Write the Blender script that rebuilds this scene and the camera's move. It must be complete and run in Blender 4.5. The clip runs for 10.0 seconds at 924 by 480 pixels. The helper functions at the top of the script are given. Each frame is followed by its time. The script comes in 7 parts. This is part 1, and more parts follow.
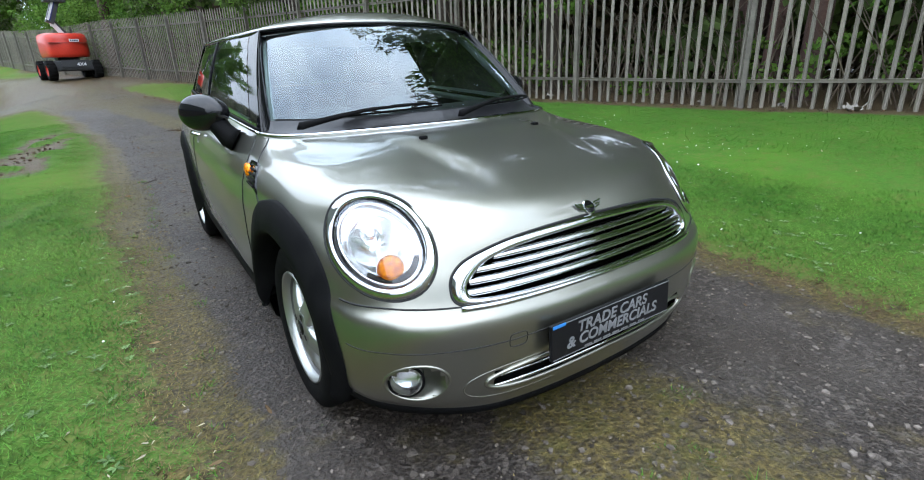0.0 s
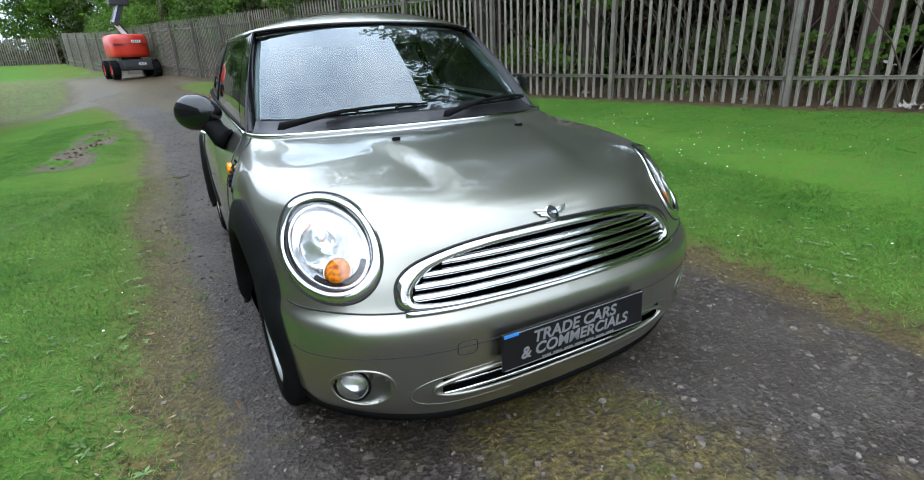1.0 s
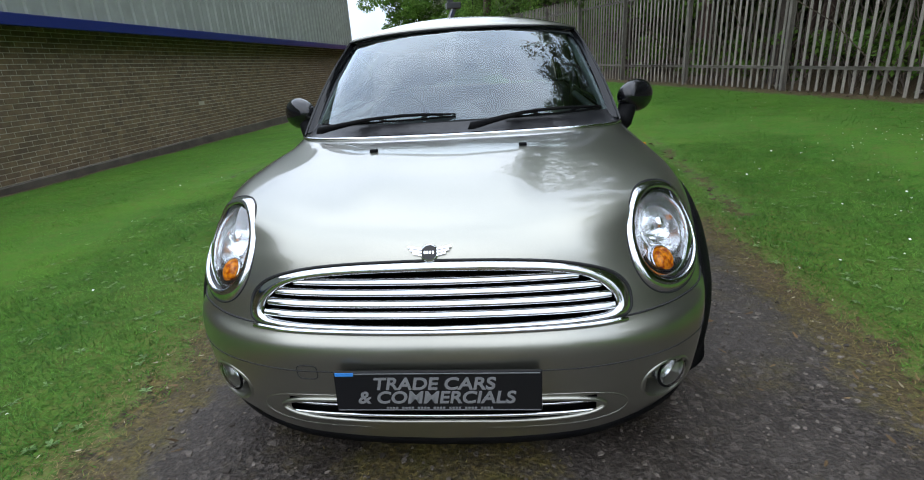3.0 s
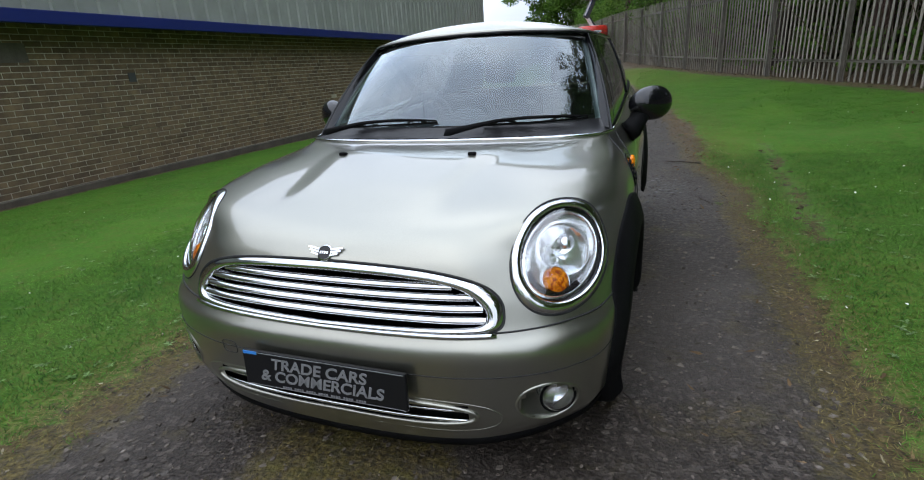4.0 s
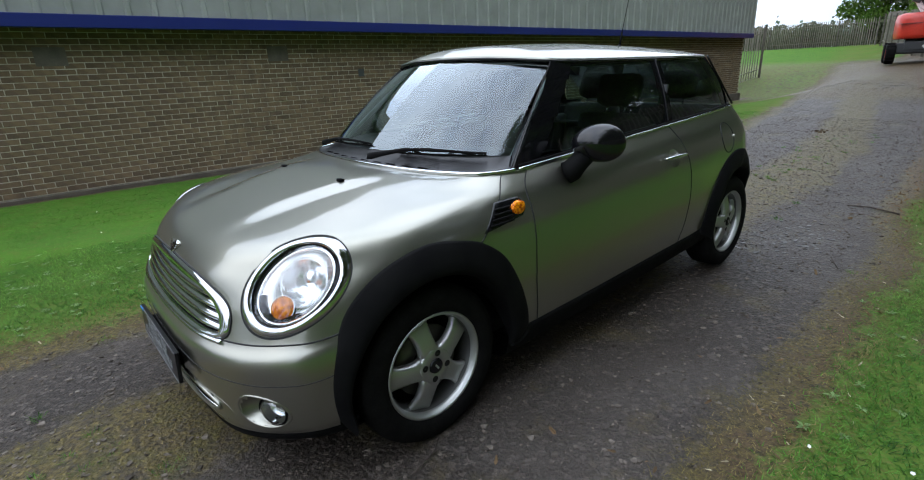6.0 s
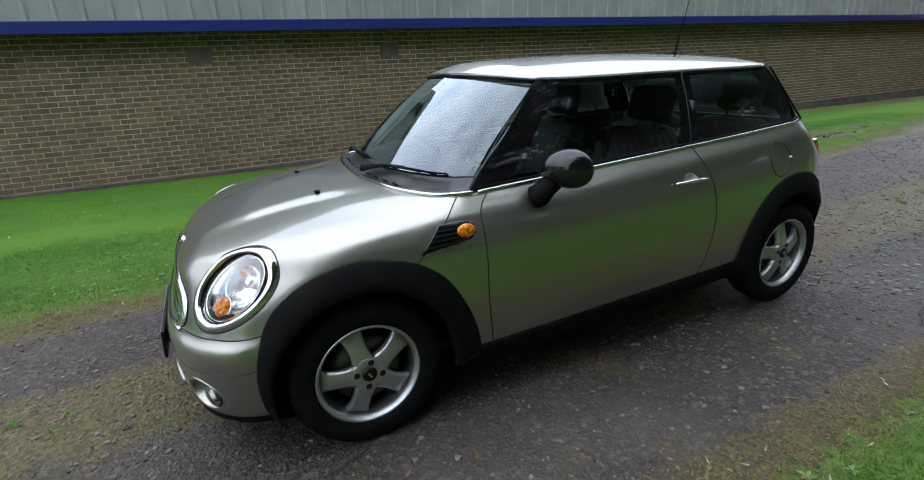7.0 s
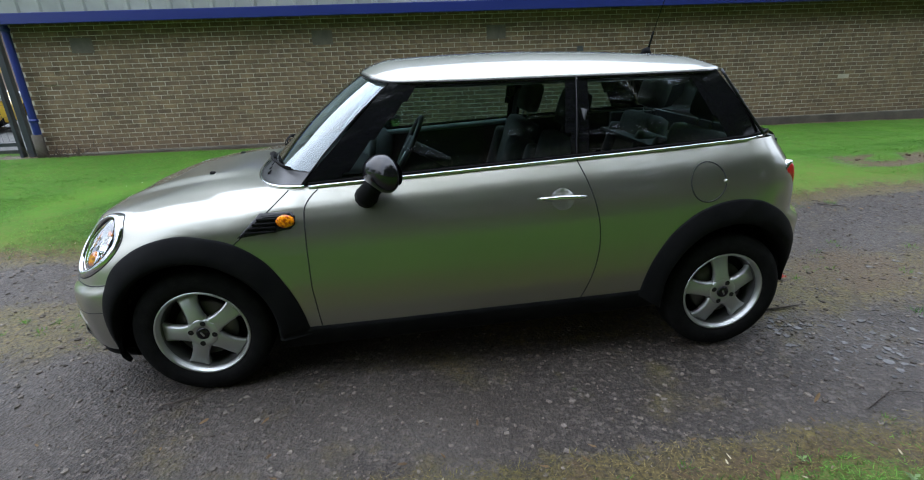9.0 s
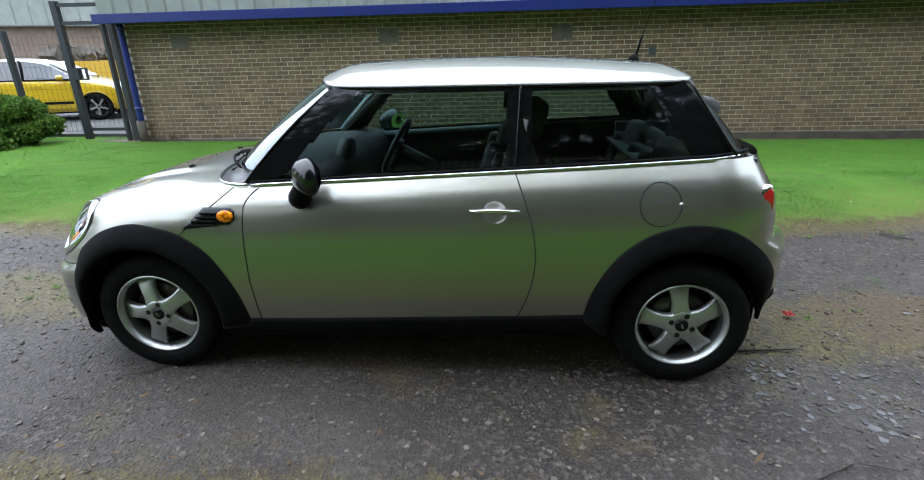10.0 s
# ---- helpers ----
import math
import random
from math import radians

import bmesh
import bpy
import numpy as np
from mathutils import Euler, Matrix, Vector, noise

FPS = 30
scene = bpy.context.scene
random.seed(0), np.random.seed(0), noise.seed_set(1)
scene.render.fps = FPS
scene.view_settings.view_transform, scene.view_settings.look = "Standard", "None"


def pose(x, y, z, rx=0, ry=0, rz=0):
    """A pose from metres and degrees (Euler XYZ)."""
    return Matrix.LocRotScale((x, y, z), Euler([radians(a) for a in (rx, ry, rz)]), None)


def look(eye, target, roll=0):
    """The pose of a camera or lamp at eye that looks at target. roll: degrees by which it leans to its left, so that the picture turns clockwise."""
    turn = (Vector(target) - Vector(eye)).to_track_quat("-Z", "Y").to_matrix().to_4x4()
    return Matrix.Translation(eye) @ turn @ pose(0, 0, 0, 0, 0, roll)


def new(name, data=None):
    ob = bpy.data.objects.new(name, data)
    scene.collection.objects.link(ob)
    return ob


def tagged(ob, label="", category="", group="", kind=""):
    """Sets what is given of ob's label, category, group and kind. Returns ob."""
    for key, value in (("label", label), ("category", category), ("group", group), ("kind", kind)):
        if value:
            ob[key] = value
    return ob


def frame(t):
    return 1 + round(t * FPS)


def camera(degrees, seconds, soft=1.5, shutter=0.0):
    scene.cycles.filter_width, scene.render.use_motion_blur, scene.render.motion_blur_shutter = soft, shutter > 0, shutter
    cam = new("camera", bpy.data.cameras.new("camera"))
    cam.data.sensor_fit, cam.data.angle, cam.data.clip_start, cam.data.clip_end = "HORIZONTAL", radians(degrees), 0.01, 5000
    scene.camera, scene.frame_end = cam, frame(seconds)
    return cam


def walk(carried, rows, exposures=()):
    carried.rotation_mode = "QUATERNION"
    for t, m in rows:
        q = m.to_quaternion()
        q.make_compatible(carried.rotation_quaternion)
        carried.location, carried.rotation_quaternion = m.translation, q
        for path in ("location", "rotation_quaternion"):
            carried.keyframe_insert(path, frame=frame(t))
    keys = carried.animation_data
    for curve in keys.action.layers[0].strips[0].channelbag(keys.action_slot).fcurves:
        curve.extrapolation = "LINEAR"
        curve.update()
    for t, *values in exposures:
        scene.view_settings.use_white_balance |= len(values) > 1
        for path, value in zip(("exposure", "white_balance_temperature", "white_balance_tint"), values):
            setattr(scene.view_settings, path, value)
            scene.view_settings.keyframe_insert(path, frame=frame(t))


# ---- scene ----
cam = camera(84.7, 10.0, soft=1.05)
PATH = [
    (0, (-1.194, -2.911, 1.171), (-0.161, -1.332, 0.507), -2.2),
    (0.5, (-1.127, -2.936, 1.172), (-0.119, -1.346, 0.497), -2.2),
    (1, (-0.95, -3.018, 1.171), (-0.064, -1.354, 0.504), -2.6),
    (1.5, (-0.773, -3.051, 1.167), (-0.106, -1.284, 0.508), -2.5),
    (2, (-0.515, -3.074, 1.182), (-0.078, -1.235, 0.528), -2.4),
    (2.2, (-0.4, -3.089, 1.174), (-0.057, -1.229, 0.523), -2.4),
    (3.3, (0.398, -3.093, 1.19), (0.055, -1.229, 0.552), -3.8),
    (3.5, (0.503, -3.066, 1.196), (0.076, -1.22, 0.558), -3.8),
    (4, (0.867, -3.002, 1.203), (0.196, -1.229, 0.566), -3.6),
    (4.5, (1.183, -2.889, 1.184), (0.274, -1.222, 0.556), -3.2),
    (5, (1.471, -2.689, 1.199), (0.377, -1.134, 0.578), -2.9),
    (5.5, (1.823, -2.451, 1.221), (0.575, -1.017, 0.603), -2.5),
    (5.7, (1.931, -2.366, 1.25), (0.608, -0.998, 0.634), -2.3),
    (6.8, (2.409, -1.723, 1.383), (0.733, -0.844, 0.735), -2.6),
    (7, (2.471, -1.632, 1.398), (0.762, -0.818, 0.752), -2.4),
    (7.5, (2.613, -1.317, 1.401), (0.837, -0.671, 0.746), -2.3),
    (8, (2.756, -0.999, 1.433), (0.952, -0.49, 0.735), -2.1),
    (8.5, (2.905, -0.653, 1.468), (1.066, -0.301, 0.767), -1.8),
    (9, (2.901, -0.3, 1.463), (1.041, -0.1, 0.757), -1.6),
    (9.5, (2.891, 0.044, 1.474), (1.02, 0.082, 0.768), -1.4),
    (10, (2.863, 0.397, 1.484), (0.998, 0.249, 0.777), -1.0),
]
walk(cam, [(t, look(eye, target, roll)) for t, eye, target, roll in PATH], exposures=[(0.0, 0.43, 6420, 9), (2.0, 0.15, 6500, 8), (3.5, -0.22, 6660, 12), (4.2, -0.30, 6680, 12), (5.5, -0.17, 6620, 11), (7.5, 0.19, 6480, 12), (9.2, 0.47, 6460, 12), (10.0, 0.67, 6440, 11)])

# ---- light ----
scene.view_settings.exposure = 0.0
world = bpy.data.worlds.new("overcast_sky")
scene.world = world
world.use_nodes = True
wn, wl = world.node_tree.nodes, world.node_tree.links
sky = wn.new("ShaderNodeTexSky")
sky.sky_type = "NISHITA"
sky.sun_disc = False
sky.sun_elevation, sky.sun_rotation = radians(48), radians(200)
sky.air_density, sky.dust_density = 1.0, 3.0
# overcast: about three times brighter overhead than at the skyline
geo = wn.new("ShaderNodeTexCoord")
split = wn.new("ShaderNodeSeparateXYZ")
wl.new(geo.outputs["Generated"], split.inputs[0])
lift_ramp = wn.new("ShaderNodeMapRange")
lift_ramp.inputs[1].default_value, lift_ramp.inputs[2].default_value = 0.0, 0.9
lift_ramp.inputs[3].default_value, lift_ramp.inputs[4].default_value = 14.5, 45.0
wl.new(split.outputs["Z"], lift_ramp.inputs[0])
cloud = wn.new("ShaderNodeTexNoise")
cloud.inputs["Scale"].default_value = 2.6
cloud.inputs["Detail"].default_value = 5
wl.new(geo.outputs["Generated"], cloud.inputs["Vector"])
cloud_ramp = wn.new("ShaderNodeValToRGB")
cloud_ramp.color_ramp.elements[0].position, cloud_ramp.color_ramp.elements[0].color = 0.32, (0.53, 0.64, 0.82, 1)
cloud_ramp.color_ramp.elements[1].position, cloud_ramp.color_ramp.elements[1].color = 0.66, (0.90, 1.0, 1.15, 1)
wl.new(cloud.outputs["Fac"], cloud_ramp.inputs[0])
scaled = wn.new("ShaderNodeVectorMath")
scaled.operation = "SCALE"
wl.new(cloud_ramp.outputs[0], scaled.inputs[0])
wl.new(lift_ramp.outputs[0], scaled.inputs["Scale"])
sky_mix = wn.new("ShaderNodeMix")
sky_mix.data_type = "RGBA"
sky_mix.inputs[0].default_value = 0.88
wl.new(sky.outputs[0], sky_mix.inputs[6])
wl.new(scaled.outputs[0], sky_mix.inputs[7])
wl.new(sky_mix.outputs[2], wn["Background"].inputs[0])
wn["Background"].inputs[1].default_value = 0.094

sun = new("sun", bpy.data.lights.new("sun", "SUN"))
sun.data.energy, sun.data.angle, sun.data.color = 0.5, radians(110), (1.0, 0.98, 0.95)
sun.matrix_world = look((0, -4, 12), (0.5, 0, 0))

# ---- materials ----
def mat(name, color, rough=0.5, metal=0.0, coat=0.0, spec=0.5):
    m = bpy.data.materials.new(name)
    m.use_nodes = True
    b = m.node_tree.nodes["Principled BSDF"]
    b.inputs["Base Color"].default_value = (*color, 1)
    b.inputs["Roughness"].default_value = rough
    b.inputs["Metallic"].default_value = metal
    b.inputs["Coat Weight"].default_value = coat
    b.inputs["Coat Roughness"].default_value = 0.03
    b.inputs["Specular IOR Level"].default_value = spec
    return m


def mix_color(nt, fac, a, b):
    """A colour mix node: fac, a and b are sockets or values."""
    n = nt.nodes.new("ShaderNodeMix")
    n.data_type = "RGBA"
    for socket, v in ((n.inputs[0], fac), (n.inputs[6], a), (n.inputs[7], b)):
        if isinstance(v, bpy.types.NodeSocket):
            nt.links.new(v, socket)
        elif isinstance(v, tuple):
            socket.default_value = (*v, 1)
        else:
            socket.default_value = v
    return n.outputs[2]


def noise_fac(nt, scale, detail=4, lo=0.35, hi=0.65, coord="Object", stretch=None, rough=0.55):
    """A noise between lo and hi, at so many bumps a metre."""
    tc = nt.nodes.new("ShaderNodeTexCoord")
    n = nt.nodes.new("ShaderNodeTexNoise")
    n.inputs["Scale"].default_value, n.inputs["Detail"].default_value = scale, detail
    n.inputs["Roughness"].default_value = rough
    src = tc.outputs[coord]
    if stretch:
        mp = nt.nodes.new("ShaderNodeMapping")
        mp.inputs["Scale"].default_value = stretch
        nt.links.new(src, mp.inputs[0])
        src = mp.outputs[0]
    nt.links.new(src, n.inputs["Vector"])
    r = nt.nodes.new("ShaderNodeMapRange")
    r.inputs[1].default_value, r.inputs[2].default_value = lo, hi
    nt.links.new(n.outputs[0], r.inputs[0])
    return r.outputs[0]


def bump(m, height, strength=0.3, distance=0.01):
    nt = m.node_tree
    n = nt.nodes.new("ShaderNodeBump")
    n.inputs["Strength"].default_value, n.inputs["Distance"].default_value = strength, distance
    nt.links.new(height, n.inputs["Height"])
    nt.links.new(n.outputs[0], nt.nodes["Principled BSDF"].inputs["Normal"])


def speckled(name, a, b, scale, rough=0.6, metal=0.0, fine=0.0, coat=0.0, bumpy=0.0, stretch=None, lo=0.35, hi=0.65):
    """A surface of two colours mixed by noise, with a finer grain on top."""
    m = mat(name, a, rough, metal, coat)
    nt = m.node_tree
    col = mix_color(nt, noise_fac(nt, scale, 5, lo, hi, stretch=stretch), a, b)
    if fine:
        grain = noise_fac(nt, fine, 3, 0.3, 0.7)
        dark = tuple(0.55 * c for c in a)
        col = mix_color(nt, grain, col, mix_color(nt, 0.5, col, dark))
        if bumpy:
            bump(m, grain, bumpy, 0.01)
    nt.links.new(col, nt.nodes["Principled BSDF"].inputs["Base Color"])
    return m


def random_tint(m, amount=0.3):
    """Varies a piece's colour from object to object."""
    nt = m.node_tree
    b = nt.nodes["Principled BSDF"]
    info = nt.nodes.new("ShaderNodeObjectInfo")
    hsv = nt.nodes.new("ShaderNodeHueSaturation")
    r = nt.nodes.new("ShaderNodeMapRange")
    r.inputs[3].default_value, r.inputs[4].default_value = 1 - amount, 1 + amount
    nt.links.new(info.outputs["Random"], r.inputs[0])
    nt.links.new(r.outputs[0], hsv.inputs["Value"])
    link = b.inputs["Base Color"].links
    if link:
        nt.links.new(link[0].from_socket, hsv.inputs["Color"])
    else:
        hsv.inputs["Color"].default_value = b.inputs["Base Color"].default_value
    nt.links.new(hsv.outputs[0], b.inputs["Base Color"])
    return m


def island_tint(m, amount=0.3):
    """Varies the colour from piece to piece of a joined mesh."""
    nt = m.node_tree
    b = nt.nodes["Principled BSDF"]
    geo = nt.nodes.new("ShaderNodeNewGeometry")
    hsv = nt.nodes.new("ShaderNodeHueSaturation")
    r = nt.nodes.new("ShaderNodeMapRange")
    r.inputs[3].default_value, r.inputs[4].default_value = 1 - amount, 1 + amount
    nt.links.new(geo.outputs["Random Per Island"], r.inputs[0])
    nt.links.new(r.outputs[0], hsv.inputs["Value"])
    link = b.inputs["Base Color"].links
    if link:
        nt.links.new(link[0].from_socket, hsv.inputs["Color"])
    else:
        hsv.inputs["Color"].default_value = b.inputs["Base Color"].default_value
    nt.links.new(hsv.outputs[0], b.inputs["Base Color"])
    return m


def glass_mat(name, tint, gloss=1.0, ior=1.5, sheen=(1, 1, 1)):
    """A thin pane: clear, tinted, with Fresnel reflection."""
    m = bpy.data.materials.new(name)
    m.use_nodes = True
    nt = m.node_tree
    nt.nodes.remove(nt.nodes["Principled BSDF"])
    tr, gl = nt.nodes.new("ShaderNodeBsdfTransparent"), nt.nodes.new("ShaderNodeBsdfGlossy")
    tr.inputs[0].default_value = (*tint, 1)
    gl.inputs["Roughness"].default_value = 0.01
    gl.inputs[0].default_value = (*sheen, 1)
    fr, mx, mu = nt.nodes.new("ShaderNodeFresnel"), nt.nodes.new("ShaderNodeMixShader"), nt.nodes.new("ShaderNodeMath")
    fr.inputs[0].default_value = ior
    mu.operation, mu.inputs[1].default_value = "MULTIPLY", gloss
    mu.use_clamp = True
    nt.links.new(fr.outputs[0], mu.inputs[0])
    nt.links.new(mu.outputs[0], mx.inputs[0])
    nt.links.new(tr.outputs[0], mx.inputs[1])
    nt.links.new(gl.outputs[0], mx.inputs[2])
    nt.links.new(mx.outputs[0], nt.nodes["Material Output"].inputs[0])
    return m


# ---- mesh helpers ----
def mesh_ob(name, verts, faces, material, parent=None, smooth=False, label=""):
    me = bpy.data.meshes.new(name)
    me.from_pydata([tuple(v) for v in verts], [], [tuple(f) for f in faces])
    me.update()
    if smooth:
        me.polygons.foreach_set("use_smooth", [True] * len(me.polygons))
    if material:
        me.materials.append(material)
    ob = new(name, me)
    ob.parent = parent
    if label:
        tagged(ob, label)
    return ob


def part(name, bm, material, parent, label="", smooth=False):
    me = bpy.data.meshes.new(name)
    bm.to_mesh(me)
    bm.free()
    if smooth:
        me.polygons.foreach_set("use_smooth", [True] * len(me.polygons))
    me.materials.append(material)
    ob = new(name, me)
    ob.parent = parent
    if label:
        tagged(ob, label)
    return ob


def holder(name, m, label, category, group="", kind=""):
    ob = new(name)
    ob.matrix_world = m
    ob.empty_display_size = 0.1
    return tagged(ob, label, category, group, kind)


def add_box(bm, lo, hi, m=None, bevel=0.0):
    """A box from corner lo to corner hi, its edges rounded by bevel."""
    r = bmesh.ops.create_cube(bm, size=1)
    c, s = (Vector(lo) + Vector(hi)) / 2, Vector(hi) - Vector(lo)
    vs = r["verts"]
    for v in vs:
        v.co = Vector((v.co.x * s.x, v.co.y * s.y, v.co.z * s.z)) + c
    if bevel:
        es = list({e for v in vs for e in v.link_edges})
        out = bmesh.ops.bevel(bm, geom=es, offset=bevel, segments=2, affect="EDGES", profile=0.6)
        vs = list({v for f in out["faces"] for v in f.verts} | {v for v in vs if v.is_valid})
    if m is not None:
        bmesh.ops.transform(bm, matrix=m, verts=[v for v in vs if v.is_valid])
    return bm


def box(lo, hi, m=None, bevel=0.0):
    return add_box(bmesh.new(), lo, hi, m, bevel)


def tube_data(points, radius, sides=8, closed=False, flat=1.0):
    """Vertices and faces of a tube along points; radius a number or one for each point."""
    pts = [Vector(p) for p in points]
    n = len(pts)
    rad = radius if hasattr(radius, "__len__") else [radius] * n
    verts, faces = [], []
    up = None
    for i, p in enumerate(pts):
        a = pts[i - 1] if (i or closed) else p
        b = pts[(i + 1) % n] if (i < n - 1 or closed) else p
        t = (b - a).normalized()
        if up is None:
            up = t.orthogonal().normalized()
        up = (up - t * up.dot(t))
        up = up.normalized() if up.length > 1e-6 else t.orthogonal().normalized()
        side = t.cross(up)
        for k in range(sides):
            w = 2 * math.pi * k / sides
            verts.append(p + (up * math.cos(w) + side * math.sin(w) * flat) * rad[i])
    for i in range(n if closed else n - 1):
        for k in range(sides):
            a, b = i * sides + k, i * sides + (k + 1) % sides
            c, d = ((i + 1) % n) * sides + (k + 1) % sides, ((i + 1) % n) * sides + k
            faces.append((a, b, c, d))
    if not closed:
        faces.append(tuple(range(sides))[::-1])
        faces.append(tuple((n - 1) * sides + k for k in range(sides)))
    return verts, faces


def tube(name, points, radius, material, parent=None, sides=8, closed=False, flat=1.0, label=""):
    v, f = tube_data(points, radius, sides, closed, flat)
    return mesh_ob(name, v, f, material, parent, True, label)


def lathe_data(profile, n=32):
    """Turns (radius, height) pairs round the z axis."""
    verts, faces = [], []
    for r, h in profile:
        for k in range(n):
            w = 2 * math.pi * k / n
            verts.append((r * math.cos(w), r * math.sin(w), h))
    for i in range(len(profile) - 1):
        for k in range(n):
            faces.append((i * n + k, i * n + (k + 1) % n, (i + 1) * n + (k + 1) % n, (i + 1) * n + k))
    return verts, faces


def catmull(points, per):
    """A smooth curve through the points, with so many steps for each span."""
    P = np.array(points, float)
    P = np.vstack([2 * P[0] - P[1], P, 2 * P[-1] - P[-2]])
    out = []
    for i in range(1, len(P) - 2):
        p0, p1, p2, p3 = P[i - 1], P[i], P[i + 1], P[i + 2]
        for k in range(per):
            t = k / per
            out.append(0.5 * (2 * p1 + (p2 - p0) * t + (2 * p0 - 5 * p1 + 4 * p2 - p3) * t * t + (3 * p1 - p0 - 3 * p2 + p3) * t ** 3))
    out.append(P[-2])
    return np.array(out)


def grid_faces(rows, cols, off=0):
    return [(off + i * cols + j, off + i * cols + j + 1, off + (i + 1) * cols + j + 1, off + (i + 1) * cols + j) for i in range(rows - 1) for j in range(cols - 1)]


def smoothstep(a, b, x):
    t = min(1.0, max(0.0, (x - a) / (b - a)))
    return t * t * (3 - 2 * t)

# ---- ground ----
def fence_x(y):
    return 6.3 - 0.303 * (y - 2.83)


def lane_mid(y):
    """The middle of the track: straight past the car, then bending along the fence."""
    return 0.28 if y < 2 else 0.28 - 0.009 * (y - 2) ** 2 if y < 12 else -0.62 - 0.18 * (y - 12)


RISE_Y, RISE_Z = (1.2, 6, 14, 20, 27, 34, 52, 90, 1500), (0.0, 0.144, 0.39, 0.66, 1.03, 1.25, 2.40, 2.9, 9.0)


def ground_z(x, y):
    rise = float(np.interp(y, RISE_Y, RISE_Z))
    edge = lane_mid(y) + 1.25
    bank = (0.35 - 0.26 * min(rise, 0.8)) * smoothstep(edge, max(edge + 1.5, fence_x(y) - 0.2), x)
    fall = -0.09 * smoothstep(-1.6, -6.2, x) - 1.05 * rise * smoothstep(-1.9, -6.0, x) * smoothstep(28, 20.5, y)
    return rise + bank + fall


def ground_material():
    m = mat("ground_mix", (0.1, 0.1, 0.1), 0.85)
    nt = m.node_tree
    nodes, links = nt.nodes, nt.links
    att = nodes.new("ShaderNodeAttribute")
    att.attribute_name = "cover"
    sep = nodes.new("ShaderNodeSeparateColor")
    links.new(att.outputs["Color"], sep.inputs[0])
    # gravel: dark wet tarmac-like chippings
    vor = nodes.new("ShaderNodeTexVoronoi")
    vor.inputs["Scale"].default_value = 55
    tc = nodes.new("ShaderNodeTexCoord")
    links.new(tc.outputs["Object"], vor.inputs["Vector"])
    stone = mix_color(nt, 0.5, vor.outputs["Color"], (0.5, 0.5, 0.5))
    bw = nodes.new("ShaderNodeRGBToBW")
    links.new(stone, bw.inputs[0])
    r = nodes.new("ShaderNodeMapRange")
    r.inputs[1].default_value, r.inputs[2].default_value = 0.59, 0.66
    links.new(bw.outputs[0], r.inputs[0])
    grit = mix_color(nt, noise_fac(nt, 110, 3, 0.36, 0.64), (0.008, 0.0062, 0.0050), (0.056, 0.045, 0.037))
    # embedded stones of two sizes, pale against the grit
    vor2 = nodes.new("ShaderNodeTexVoronoi")
    vor2.inputs["Scale"].default_value = 26
    vor2.inputs["Randomness"].default_value = 1.0
    links.new(tc.outputs["Object"], vor2.inputs["Vector"])
    tone = nodes.new("ShaderNodeRGBToBW")
    links.new(vor2.outputs["Color"], tone.inputs[0])
    chosen = nodes.new("ShaderNodeMapRange")
    chosen.inputs[1].default_value, chosen.inputs[2].default_value = 0.66, 0.70
    links.new(tone.outputs[0], chosen.inputs[0])
    inside = nodes.new("ShaderNodeMapRange")
    inside.inputs[1].default_value, inside.inputs[2].default_value = 0.36, 0.26
    links.new(vor2.outputs["Distance"], inside.inputs[0])
    pebble = nodes.new("ShaderNodeMath")
    pebble.operation = "MULTIPLY"
    links.new(chosen.outputs[0], pebble.inputs[0])
    links.new(inside.outputs[0], pebble.inputs[1])
    gravel = mix_color(nt, r.outputs[0], grit, (0.090, 0.075, 0.063))
    gravel = mix_color(nt, pebble.outputs[0], gravel, mix_color(nt, noise_fac(nt, 9, 3, 0.3, 0.7), (0.055, 0.047, 0.041), (0.100, 0.087, 0.076)))
    gravel = mix_color(nt, noise_fac(nt, 1.3, 4, 0.4, 0.7), gravel, mix_color(nt, 0.55, gravel, (0.052, 0.042, 0.033)))
    gravel = mix_color(nt, noise_fac(nt, 0.55, 5, 0.48, 0.68), gravel, mix_color(nt, 0.5, gravel, (0.105, 0.092, 0.080)))
    # moss and earth
    moss = mix_color(nt, noise_fac(nt, 45, 6, 0.4, 0.62, rough=0.7), (0.026, 0.019, 0.009), (0.152, 0.116, 0.040))
    moss = mix_color(nt, noise_fac(nt, 6, 6, 0.45, 0.62, rough=0.7), moss, mix_color(nt, 0.5, moss, (0.076, 0.074, 0.015)))
    moss = mix_color(nt, noise_fac(nt, 17, 6, 0.46, 0.60, rough=0.7), moss, mix_color(nt, 0.5, moss, gravel))
    earth = mix_color(nt, noise_fac(nt, 60, 4, 0.3, 0.7), (0.032, 0.022, 0.012), (0.118, 0.080, 0.040))
    # turf
    turf = mix_color(nt, noise_fac(nt, 85, 5, 0.36, 0.66, rough=0.7), (0.026, 0.076, 0.010), (0.072, 0.186, 0.027))
    turf = mix_color(nt, noise_fac(nt, 24, 6, 0.50, 0.64, rough=0.7), turf, mix_color(nt, 0.38, turf, (0.024, 0.052, 0.008)))
    turf = mix_color(nt, noise_fac(nt, 2.2, 7, 0.42, 0.62, rough=0.65), turf, mix_color(nt, 0.5, turf, (0.070, 0.142, 0.024)))
